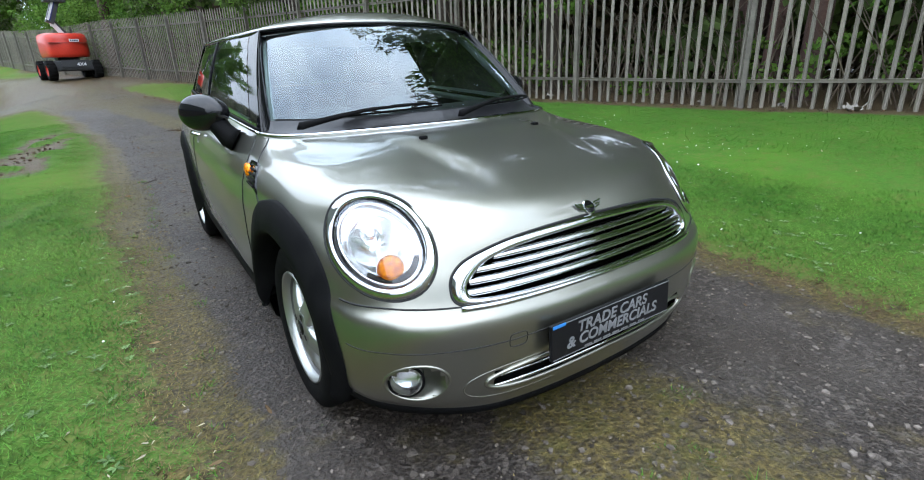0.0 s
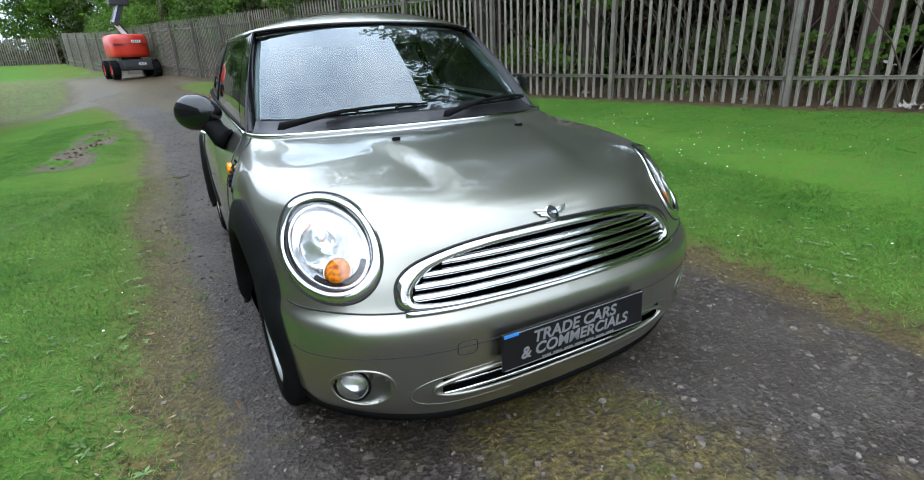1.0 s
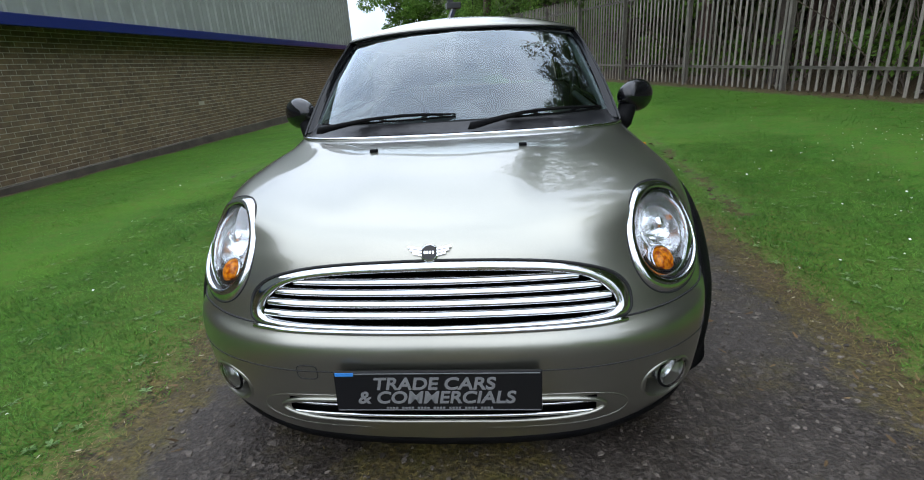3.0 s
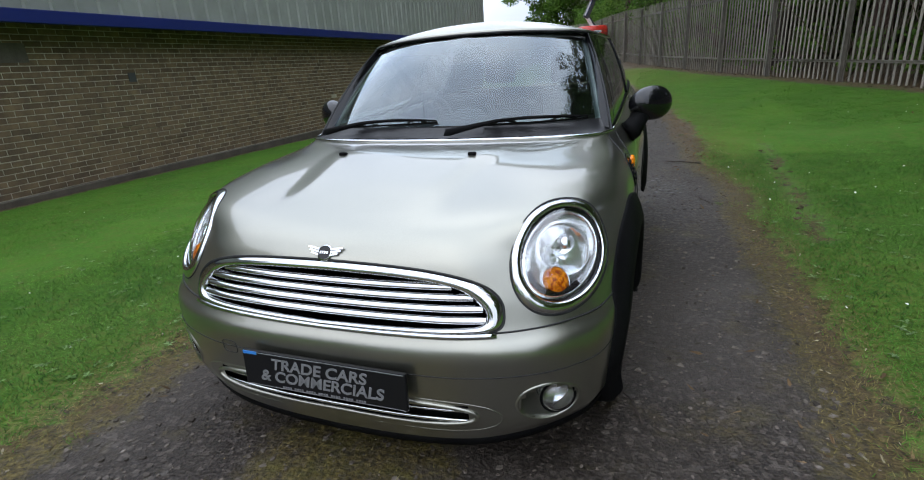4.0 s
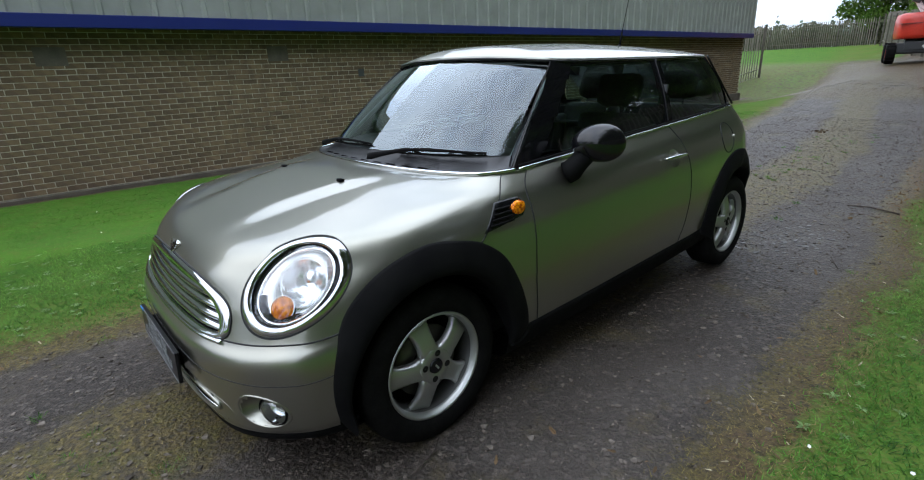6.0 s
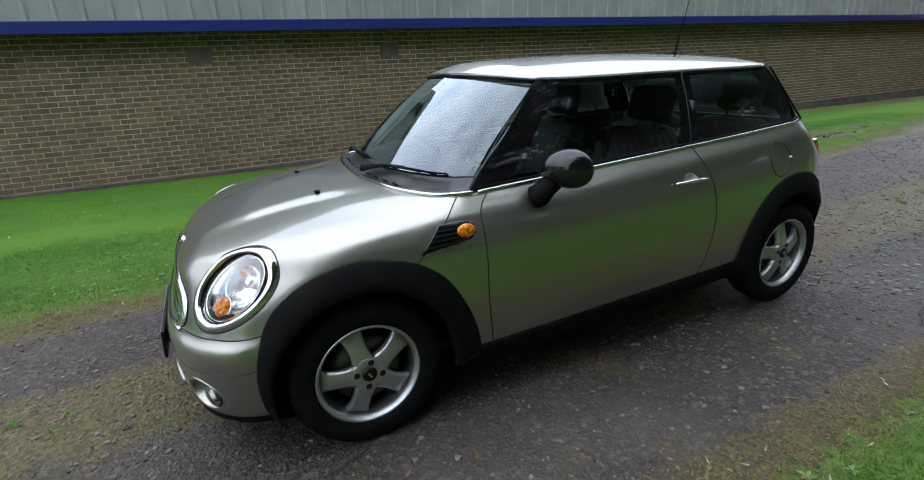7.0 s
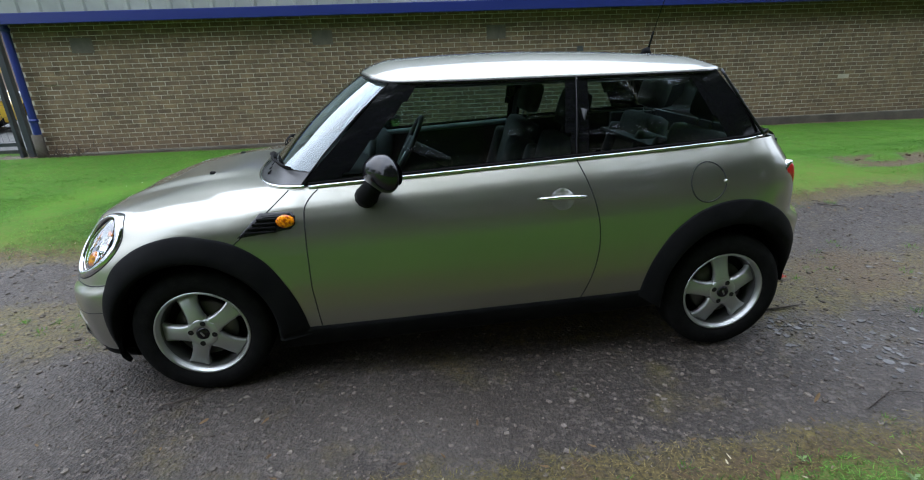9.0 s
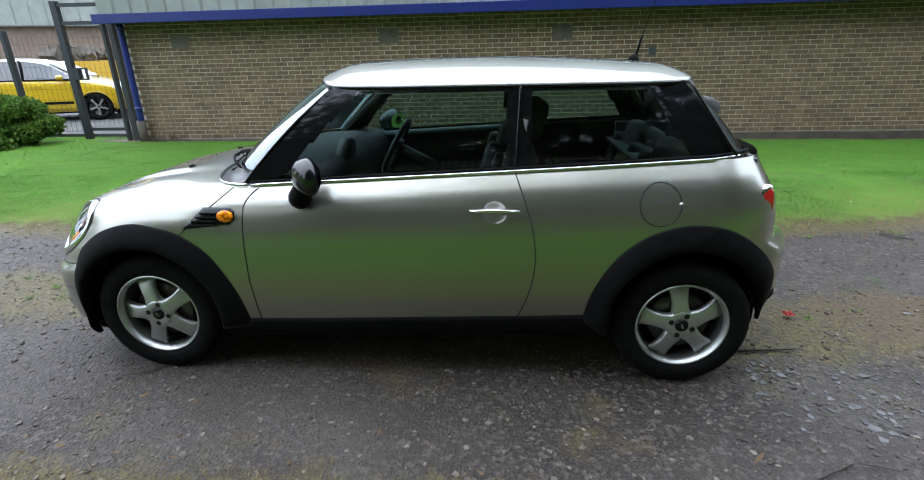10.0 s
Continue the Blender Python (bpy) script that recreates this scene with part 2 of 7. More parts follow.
    turf = mix_color(nt, noise_fac(nt, 0.8, 6, 0.44, 0.62, rough=0.6), turf, mix_color(nt, 0.5, turf, (0.075, 0.165, 0.018)))
    worn = nodes.new("ShaderNodeMath")
    worn.operation, worn.use_clamp = "MULTIPLY_ADD", True
    worn.inputs[1].default_value = 1.25
    links.new(sep.outputs["Green"], worn.inputs[0])
    links.new(noise_fac(nt, 11, 8, 0.48, 0.66, rough=0.72), worn.inputs[2])
    patchy = nodes.new("ShaderNodeMath")
    patchy.operation = "MULTIPLY"
    links.new(worn.outputs[0], patchy.inputs[0])
    links.new(noise_fac(nt, 38, 6, 0.34, 0.58, rough=0.72), patchy.inputs[1])
    turf = mix_color(nt, patchy.outputs[0], turf, mix_color(nt, 0.75, turf, (0.125, 0.112, 0.038)))

    def cover(channel, scale, soft):
        """The painted cover, its edge broken up by noise."""
        add = nodes.new("ShaderNodeMath")
        add.operation = "ADD"
        links.new(sep.outputs[channel], add.inputs[0])
        nz = noise_fac(nt, scale, 9, 0.28, 0.72, rough=0.72)
        sub = nodes.new("ShaderNodeMath")
        sub.operation, sub.inputs[1].default_value = "SUBTRACT", 0.5
        links.new(nz, sub.inputs[0])
        links.new(sub.outputs[0], add.inputs[1])
        rr = nodes.new("ShaderNodeMapRange")
        rr.inputs[1].default_value, rr.inputs[2].default_value = 0.5 - soft, 0.5 + soft
        links.new(add.outputs[0], rr.inputs[0])
        return rr.outputs[0]

    gravel = mix_color(nt, noise_fac(nt, 1.9, 7, 0.54, 0.66, rough=0.68), gravel, mix_color(nt, 0.55, gravel, moss))
    col = mix_color(nt, cover("Green", 9, 0.26), gravel, moss)
    col = mix_color(nt, cover("Blue", 6, 0.14), col, earth)
    col = mix_color(nt, cover("Red", 8, 0.12), col, turf)
    links.new(col, nodes["Principled BSDF"].inputs["Base Color"])
    rg = nodes.new("ShaderNodeMapRange")
    rg.inputs[3].default_value, rg.inputs[4].default_value = 0.50, 0.95
    links.new(sep.outputs["Red"], rg.inputs[0])
    damp = nodes.new("ShaderNodeMapRange")
    damp.inputs[3].default_value, damp.inputs[4].default_value = 0.23, 0.05
    links.new(sep.outputs["Red"], damp.inputs[0])
    links.new(damp.outputs[0], nodes["Principled BSDF"].inputs["Specular IOR Level"])
    links.new(rg.outputs[0], nodes["Principled BSDF"].inputs["Roughness"])
    h = nodes.new("ShaderNodeMath")
    h.operation = "ADD"
    links.new(vor.outputs["Distance"], h.inputs[0])
    links.new(noise_fac(nt, 90, 4, 0.2, 0.8), h.inputs[1])
    stony = nodes.new("ShaderNodeMapRange")
    stony.inputs[3].default_value, stony.inputs[4].default_value = 1.0, 0.12
    links.new(sep.outputs["Red"], stony.inputs[0])
    relief = nodes.new("ShaderNodeMath")
    relief.operation = "MULTIPLY"
    links.new(h.outputs[0], relief.inputs[0])
    links.new(stony.outputs[0], relief.inputs[1])
    bump(m, relief.outputs[0], 0.6, 0.010)
    return m


def covers(x, y):
    """Turf, moss and bare earth at a place, each 0 to 1."""
    mid = lane_mid(y)
    wob = 0.10 * noise.noise((x * 0.9, y * 0.9, 3.1)) + 0.05 * noise.noise((x * 3, y * 3, 1.7))
    half_r, half_l = 1.25, 1.36 - 0.13 * smoothstep(1.5, 0.0, y)
    half_r -= 0.20 * smoothstep(1.5, 4.0, y)
    yard = smoothstep(13.5, 16.5, y + 0.8 * wob * 8) * smoothstep(35, 30.5, y + wob * 6) * (1 - 0.55 * smoothstep(-3.6, -5.2, x + wob))
    out_l, out_r = (mid - half_l) - 0.08 - x, x - (mid + half_r) + 0.05
    left_turf = smoothstep(0.02, 0.50, out_l + 1.3 * wob)
    right_turf = smoothstep(0.02, 0.36, out_r + 1.3 * wob)
    if x < mid:
        turf = left_turf * (1 - yard)
        if y > 9 and y < 14:
            turf = max(turf, smoothstep(0.1, 0.35, 0.4 * noise.noise((x * 0.6, y * 0.6, 9)) + 0.12) * left_turf * smoothstep(-3, -5, x))
    else:
        far = smoothstep(19.0, 21.5, y + 4 * wob)
        turf = right_turf * (1 - far)
    if y > 29:
        turf = max(turf, smoothstep(30.0, 34.5, y + wob * 10))
    litter = smoothstep(0.9, 0.35, fence_x(y) - x) if -30 < y < 45 else 0
    off = abs(x - (mid - 0.25 if y < 0 else mid + 0.03 - 0.25 * smoothstep(6, 11.5, y)))
    moss = smoothstep(0.52, 0.18, off + wob) * (0.80 if y < -1.2 or y > 1.7 else 0.62)
    moss = max(moss, smoothstep(3.0, 4.5, y) * smoothstep(0.50, 0.22, off + 1.6 * wob))
    edge_r = smoothstep(-0.10, 0.06, out_r + wob) * smoothstep(0.52, 0.12, out_r + wob)
    rim_r = smoothstep(3.0, 5.0, y) * smoothstep(-0.06, 0.04, out_r + 0.5 * wob) * smoothstep(0.42, 0.24, out_r + wob)
    edge_l = smoothstep(-0.10, 0.06, out_l + wob) * smoothstep(0.85, 0.20, out_l + wob)
    earth = max(0.50 * edge_r, 0.34 * edge_l) * (1 - yard)
    earth = max(earth, 0.85 * rim_r)
    turf *= 1 - 0.75 * rim_r
    earth = max(earth, litter)
    turf = turf * (1 - 0.8 * litter)
    if x > fence_x(y) - 0.1 and -30 < y < 45:
        turf, earth = 0.0, 1.0
    wall_dirt = smoothstep(0.45, 0.1, x + 6.6)
    if x > -6.7 and -7 < y < 20.6:
        earth, turf = max(earth, wall_dirt), turf * (1 - wall_dirt)
    t = (y - 4.6) / 4.0
    if -0.1 < t < 1.1:
        scar = smoothstep(0.05, 0.30, noise.noise((x * 2.2, y * 1.3, 21)) + 0.22) * smoothstep(0.50, 0.20, abs(x - (-2.42 + 0.38 * t)) + 2 * wob) * smoothstep(-0.1, 0.15, t) * smoothstep(1.1, 0.85, t)
        earth, turf = max(earth, scar), turf * (1 - 0.9 * scar)
    t = (y - 0.9) / 2.9
    if -0.1 < t < 1.1:
        scuff = 0.75 * smoothstep(0.20, 0.04, abs(x - (1.97 + 0.2 * t)) + 1.5 * abs(wob))
        earth, turf = max(earth, scuff), turf * (1 - 0.7 * scuff)
    for y0, y1, xa, xb in ((2.4, 4.3, -3.45, -2.92), (1.4, 3.3, -2.70, -1.72)):
        t = (y - y0) / (y1 - y0)
        if -0.1 < t < 1.1:
            line = 0.62 * smoothstep(0.22, 0.04, abs(x - (xa + (xb - xa) * t)) + 1.5 * abs(wob)) * smoothstep(-0.1, 0.2, t) * smoothstep(1.1, 0.8, t)
            earth, turf = max(earth, line), turf * (1 - 0.6 * line)
    wide_r = smoothstep(1.05, 0.1, abs(x - (mid + half_r + 0.15)))
    wide_l = smoothstep(1.7, 0.1, abs(x - (mid - half_l - 0.15)))
    moss = max(moss, 0.92 * max(edge_r, edge_l), 0.48 * max(wide_r, wide_l) * turf, 0.90 * smoothstep(11, 15, y) * smoothstep(34, 30, y) * (0.85 + 0.9 * noise.noise((x * 0.45, y * 0.45, 4))))
    brown = math.exp(-((x - 0.15) / 0.45) ** 2 - ((y - 2.6) / 0.55) ** 2)
    earth = max(earth, 0.75 * brown, 0.45 * smoothstep(12, 15, y) * smoothstep(34, 30, y) * (0.7 + 1.6 * noise.noise((x * 0.8, y * 0.8, 14))))
    return turf, moss, earth


def axis_steps(lo, a, b, hi, fine):
    """Fine steps from a to b, growing coarser out to lo and hi."""
    mid = list(np.arange(a, b + 1e-6, fine))
    step, v, up = fine, b, []
    while v < hi:
        step *= 1.22
        v += step
        up.append(min(v, hi))
    step, v, down = fine, a, []
    while v > lo:
        step *= 1.22
        v -= step
        down.append(max(v, lo))
    return down[::-1] + mid + up


def bare_z(x, y):
    """The bare ground: the lie of the land with its unevenness and the wheel ruts, under any turf."""
    under = 1.0 if abs(x) < 0.95 and -1.7 < y < 1.7 else 0.0
    rough = 0.012 * noise.noise((x * 2.1, y * 2.1, 0)) + 0.006 * noise.noise((x * 7, y * 7, 2)) if abs(x) < 12 and -10 < y < 40 else 0.0
    rut = -0.012 * smoothstep(0.30, 0.1, abs(abs(x - lane_mid(y) + 0.05) - 0.72)) if -9 < y < 12 and not under else 0
    return ground_z(x, y) + rough * (1 - 0.8 * under) + rut - 0.004 * under


def build_ground():
    xs, ys = axis_steps(-900, -7, 7.5, 900, 0.09), axis_steps(-900, -4.5, 14, 1500, 0.09)
    verts, cover = [], []
    for y in ys:
        for x in xs:
            turf, moss, earth = covers(x, y) if -60 < y < 70 and abs(x) < 60 else (1, 0, 0)
            verts.append((x, y, bare_z(x, y) + 0.03 * turf))
            cover.append((turf, moss, earth, 1.0))
    ob = mesh_ob("ground", verts, grid_faces(len(ys), len(xs)), ground_material(), None, True)
    att = ob.data.color_attributes.new("cover", "FLOAT_COLOR", "POINT")
    att.data.foreach_set("color", np.array(cover, np.float32).ravel())
    return tagged(ob, "gravel track between mown grass verges with mossy edges", "ground", kind="structure")


build_ground()

# ---- fence ----
STEEL = speckled("galvanised_steel", (0.315, 0.288, 0.240), (0.20, 0.178, 0.142), 3.0, 0.6, 0.15, fine=40, stretch=(1, 1, 0.25))
random_tint(STEEL, 0.22)
# same steel as the pales; the posts' shade is put into this darker colour
SHADED_STEEL = speckled("shaded_post_steel", (0.175, 0.158, 0.128), (0.105, 0.094, 0.075), 4, 0.7, 0.1, fine=40)
BLACK_STEEL = mat("dark_steel", (0.05, 0.055, 0.06), 0.5, 0.3)


def pale_mesh(height, width=0.054):
    """A W-section pale with a pointed head."""
    prof = [(-0.5, 0.0), (-0.28, 0.016), (-0.10, 0.004), (0.10, 0.004), (0.28, 0.016), (0.5, 0.0)]
    verts, t = [], 0.003
    rows = [(0.0, 1.0), (height - 0.10, 1.0), (height - 0.03, 0.75), (height, 0.12)]
    for z, s in rows:
        verts += [(px * width * s, py, z) for px, py in prof] + [(px * width * s, py - t, z) for px, py in reversed(prof)]
    n = 2 * len(prof)
    faces = [(i * n + k, i * n + (k + 1) % n, (i + 1) * n + (k + 1) % n, (i + 1) * n + k) for i in range(len(rows) - 1) for k in range(n)]
    faces.append(tuple((len(rows) - 1) * n + k for k in range(n)))
    me = bpy.data.meshes.new("pale")
    me.from_pydata(verts, [], faces)
    me.materials.append(STEEL)
    return me


def post_mesh(height):
    """An I-section post."""
    bm = bmesh.new()
    add_box(bm, (-0.030, -0.006, -0.3), (0.030, 0.000, height))
    add_box(bm, (-0.004, 0.000, -0.3), (0.004, 0.080, height))
    add_box(bm, (-0.030, 0.080, -0.3), (0.030, 0.086, height))
    me = bpy.data.meshes.new("post")
    bm.to_mesh(me)
    bm.free()
    me.materials.append(SHADED_STEEL)
    return me


def build_fence(name, start, heading, bays, label, height=2.4, pitch=2.75, pales_each=17, sink=0.0):
    """A palisade fence from start along heading (degrees from +x), bay by bay on the ground."""
    root = holder(name, pose(start[0], start[1], 0, 0, 0, heading), label, "fence")
    c, s = math.cos(radians(heading)), math.sin(radians(heading))
    pm, qm = pale_mesh(height - 0.03), post_mesh(height - 0.12)

    def gz(u):
        return ground_z(start[0] + c * u, start[1] + s * u) - sink

    for b in range(bays + 1):
        post = new("post", qm)
        post.parent = root
        post.matrix_local = pose(b * pitch, 0.03, gz(b * pitch))
        if b == bays:
            break
        z0, z1 = gz(b * pitch), gz((b + 1) * pitch)
        for h in (0.36, height - 0.42):
            bm = bmesh.new()
            add_box(bm, (b * pitch + 0.01, -0.022, 0), ((b + 1) * pitch - 0.01, -0.017, 0.05))
            add_box(bm, (b * pitch + 0.01, -0.017, 0.045), ((b + 1) * pitch - 0.01, 0.02, 0.05))
            for v in bm.verts:
                f = (v.co.x - b * pitch) / pitch
                v.co.z += z0 + (z1 - z0) * f + h
            part("rail", bm, STEEL, root)
        for k in range(pales_each):
            u = b * pitch + (k + 0.6) * pitch / (pales_each + 0.2)
            pale = new("pale", pm)
            pale.parent = root
            pale.matrix_local = pose(u, -0.045, z0 + (z1 - z0) * (u - b * pitch) / pitch + random.uniform(-0.015, 0.02), 0, random.uniform(-0.35, 0.35), 180)
    return root


FENCE_TURN = math.degrees(math.atan2(1, -0.303))
build_fence("palisade_fence", (fence_x(-9.2), -9.2), FENCE_TURN, 22, "weathered grey steel palisade fence along the grass bank")
build_fence("palisade_fence", (-8.5, 51.4), 172.0, 11, "far green-grey steel palisade fence across the lawn", height=2.1)
build_fence("palisade_fence", (-7.7, 25.4), 252.0, 2, "short grey palisade fence behind the warehouse")

# ---- warehouse ----
WALL_X, WALL_Y0, WALL_Y1 = -6.6, -6.5, 20.4
BRICK = speckled("buff_brick", (0.200, 0.134, 0.071), (0.104, 0.070, 0.042), 6.0, 0.9, fine=60, bumpy=0.4)
random_tint(BRICK, 0.25)
BRICK_REST = speckled("buff_brick_rest", (0.200, 0.134, 0.071), (0.104, 0.070, 0.042), 6.0, 0.9, fine=60, bumpy=0.4)
island_tint(BRICK_REST, 0.25)
PATCH = speckled("grey_patch", (0.13, 0.115, 0.09), (0.09, 0.08, 0.065), 9, 0.9, fine=80, bumpy=0.4)
MORTAR = speckled("pale_mortar", (0.56, 0.51, 0.405), (0.38, 0.345, 0.27), 2.0, 0.95, fine=90, bumpy=0.5)
CLAD = speckled("grey_cladding", (0.315, 0.335, 0.300), (0.26, 0.28, 0.247), 0.6, 0.66, 0.0, fine=3, stretch=(1, 1, 0.15))
NAVY = mat("navy_paint", (0.012, 0.022, 0.13), 0.35)
CONC = speckled("grey_concrete", (0.115, 0.098, 0.072), (0.050, 0.041, 0.030), 3.0, 0.9, fine=50, bumpy=0.4)
BASE_Z, BRICK_TOP = -0.12, 2.04

house = holder("warehouse", pose(WALL_X, 0, 0, 0.45, 0, 0), "brick and grey clad warehouse with navy trim", "building")
part("wall", box((-12, WALL_Y0 + 0.02, -0.6), (-0.005, WALL_Y1 - 0.02, BRICK_TOP + 0.1)), MORTAR, house, "pale mortar behind the buff bricks")
part("plinth", box((-0.05, WALL_Y0 - 0.02, -0.6), (0.10, WALL_Y1 + 0.02, BASE_Z + 0.10), bevel=0.01), CONC, house, "weathered concrete plinth")
part("soffit", box((-12, WALL_Y0, BRICK_TOP + 0.08), (0.21, WALL_Y1, BRICK_TOP + 0.12)), NAVY, house)
part("fascia", box((0.20, WALL_Y0 - 0.25, BRICK_TOP), (0.31, WALL_Y1 + 0.1, BRICK_TOP + 0.16), bevel=0.008), NAVY, house, "navy painted steel fascia")
part("roof", box((-12.2, WALL_Y0 - 0.1, 4.4), (0.34, WALL_Y1 + 0.1, 4.6)), CLAD, house)


def cladding():
    """A box-rib sheet over the whole front."""
    verts, faces, y = [], [], WALL_Y0 - 0.15
    prof = []
    while y < WALL_Y1:
        prof += [(0.24, y), (0.24, y + 0.23), (0.275, y + 0.25), (0.275, y + 0.295)]
        y += 0.32
    prof.append((0.24, y))
    for x, yy in prof:
        verts += [(x, yy, BRICK_TOP + 0.14), (x, yy, 4.4)]
    faces = [(2 * i, 2 * i + 2, 2 * i + 3, 2 * i + 1) for i in range(len(prof) - 1)]
    n = len(verts)
    verts += [(-12, WALL_Y0 - 0.15, BRICK_TOP + 0.14), (-12, WALL_Y0 - 0.15, 4.4), (-12, WALL_Y1 + 0.12, BRICK_TOP + 0.14), (-12, WALL_Y1 + 0.12, 4.4)]
    faces += [(n, 0, 1, n + 1), (2 * len(prof) - 2, n + 2, n + 3, 2 * len(prof) - 1)]
    return mesh_ob("cladding", verts, faces, CLAD, house, False, "pale grey ribbed metal cladding")


cladding()
PATCHES = (-5.4, -1.56, 1.44)
for yy in PATCHES:
    part("patch", box((-0.01, yy - 0.17, 1.60), (0.006, yy + 0.17, 1.83)), PATCH, house, "grey mortar patch")
part("vent", box((-0.02, 2.98 - 0.06, 1.30), (0.004, 2.98 + 0.06, 1.43)), BLACK_STEEL, house, "dark square vent hole")

# ---- the silver hatchback ----
from mathutils.bvhtree import BVHTree

PAINT = mat("champagne_silver_paint", (0.325, 0.322, 0.275), 0.315, 0.95, 1.0)
PAINT.node_tree.nodes["Principled BSDF"].inputs["Coat Roughness"].default_value = 0.03
PAINT.node_tree.nodes["Principled BSDF"].inputs["Coat IOR"].default_value = 1.55
flake = noise_fac(PAINT.node_tree, 900, 2, 0.3, 0.7)
PAINT.node_tree.links.new(mix_color(PAINT.node_tree, flake, (0.258, 0.253, 0.214), (0.332, 0.327, 0.276)), PAINT.node_tree.nodes["Principled BSDF"].inputs["Base Color"])
PLASTIC = speckled("black_plastic", (0.005, 0.005, 0.0055), (0.009, 0.009, 0.009), 12, 0.6, fine=400, bumpy=0.08)
PLASTIC.node_tree.nodes["Principled BSDF"].inputs["Specular IOR Level"].default_value = 0.05
GLOSS_BLACK = mat("gloss_black", (0.005, 0.005, 0.006), 0.05, 0.0, 0.0, 0.32)
MIRROR_BLACK = mat("mirror_black", (0.005, 0.005, 0.006), 0.04, 0.0, 0.0, 0.5)
COWL = speckled("scuttle_plastic", (0.012, 0.012, 0.014), (0.020, 0.020, 0.022), 25, 0.32, fine=300, bumpy=0.04)
CHROME = mat("chrome", (0.62, 0.63, 0.64), 0.05, 1.0)
RUBBER = speckled("tyre_rubber", (0.007, 0.007, 0.007), (0.013, 0.0125, 0.012), 20, 0.8, fine=150, bumpy=0.1)
RUBBER.node_tree.nodes["Principled BSDF"].inputs["Specular IOR Level"].default_value = 0.05
ALLOY = mat("silver_alloy", (0.46, 0.47, 0.455), 0.38, 0.88, 0.15)
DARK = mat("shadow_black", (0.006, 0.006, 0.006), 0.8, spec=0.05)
GAP = mat("panel_gap", (0.01, 0.01, 0.01), 0.7)
AMBER = mat("amber_lens", (0.85, 0.22, 0.01), 0.10, 0.0, 0.0, 0.35)
AMBER.node_tree.links.new(mix_color(AMBER.node_tree, noise_fac(AMBER.node_tree, 85, 3, 0.38, 0.60), (0.42, 0.055, 0.002), (1.0, 0.34, 0.006)), AMBER.node_tree.nodes["Principled BSDF"].inputs["Base Color"])
RED = mat("red_lens", (0.45, 0.01, 0.008), 0.12, 0.0, 0.6)
LENS = glass_mat("clear_lens", (0.97, 0.98, 0.98), 1.9)
SCREEN = glass_mat("windscreen_glass", (0.70, 0.79, 0.78), 2.25, sheen=(0.86, 0.95, 1.0))
SIDE_GLASS = glass_mat("side_glass", (0.47, 0.61, 0.59), 1.05)
CLOTH = speckled("grey_seat_cloth", (0.06, 0.059, 0.057), (0.09, 0.088, 0.085), 30, 0.9, fine=250, bumpy=0.2)
TRIM = speckled("dark_interior_trim", (0.022, 0.023, 0.025), (0.035, 0.036, 0.038), 10, 0.6, fine=300)
TRIM_PALE = mat("pale_interior_trim", (0.33, 0.34, 0.33), 0.7)

car = holder("hatchback_car", pose(0, 0, 0), "champagne silver three-door hatchback with black arches parked on the track", "car")
AX_F, AX_R, WHEEL_R = -1.250, 1.217, 0.302


def belt_z(y):
    return 0.962 + 0.054 * y


BELT_PROFILE = ((-0.02, 0.705), (0.0, 0.722), (0.03, 0.747), (0.07, 0.779), (0.12, 0.806), (0.18, 0.826), (0.26, 0.838), (0.4, 0.8415), (0.55, 0.836), (0.72, 0.815))


def side_x(y, z):
    """Half width of the body side."""
    d = belt_z(y) - z
    x = float(np.interp(d, [p[0] for p in BELT_PROFILE], [p[1] for p in BELT_PROFILE]))
    return x - 0.035 * smoothstep(0.5, 1.6, y) ** 1.3 - 0.004 * smoothstep(-0.3, -0.74, y)


def sill_z(y):
    return 0.300 + 0.035 * (y + 0.78)


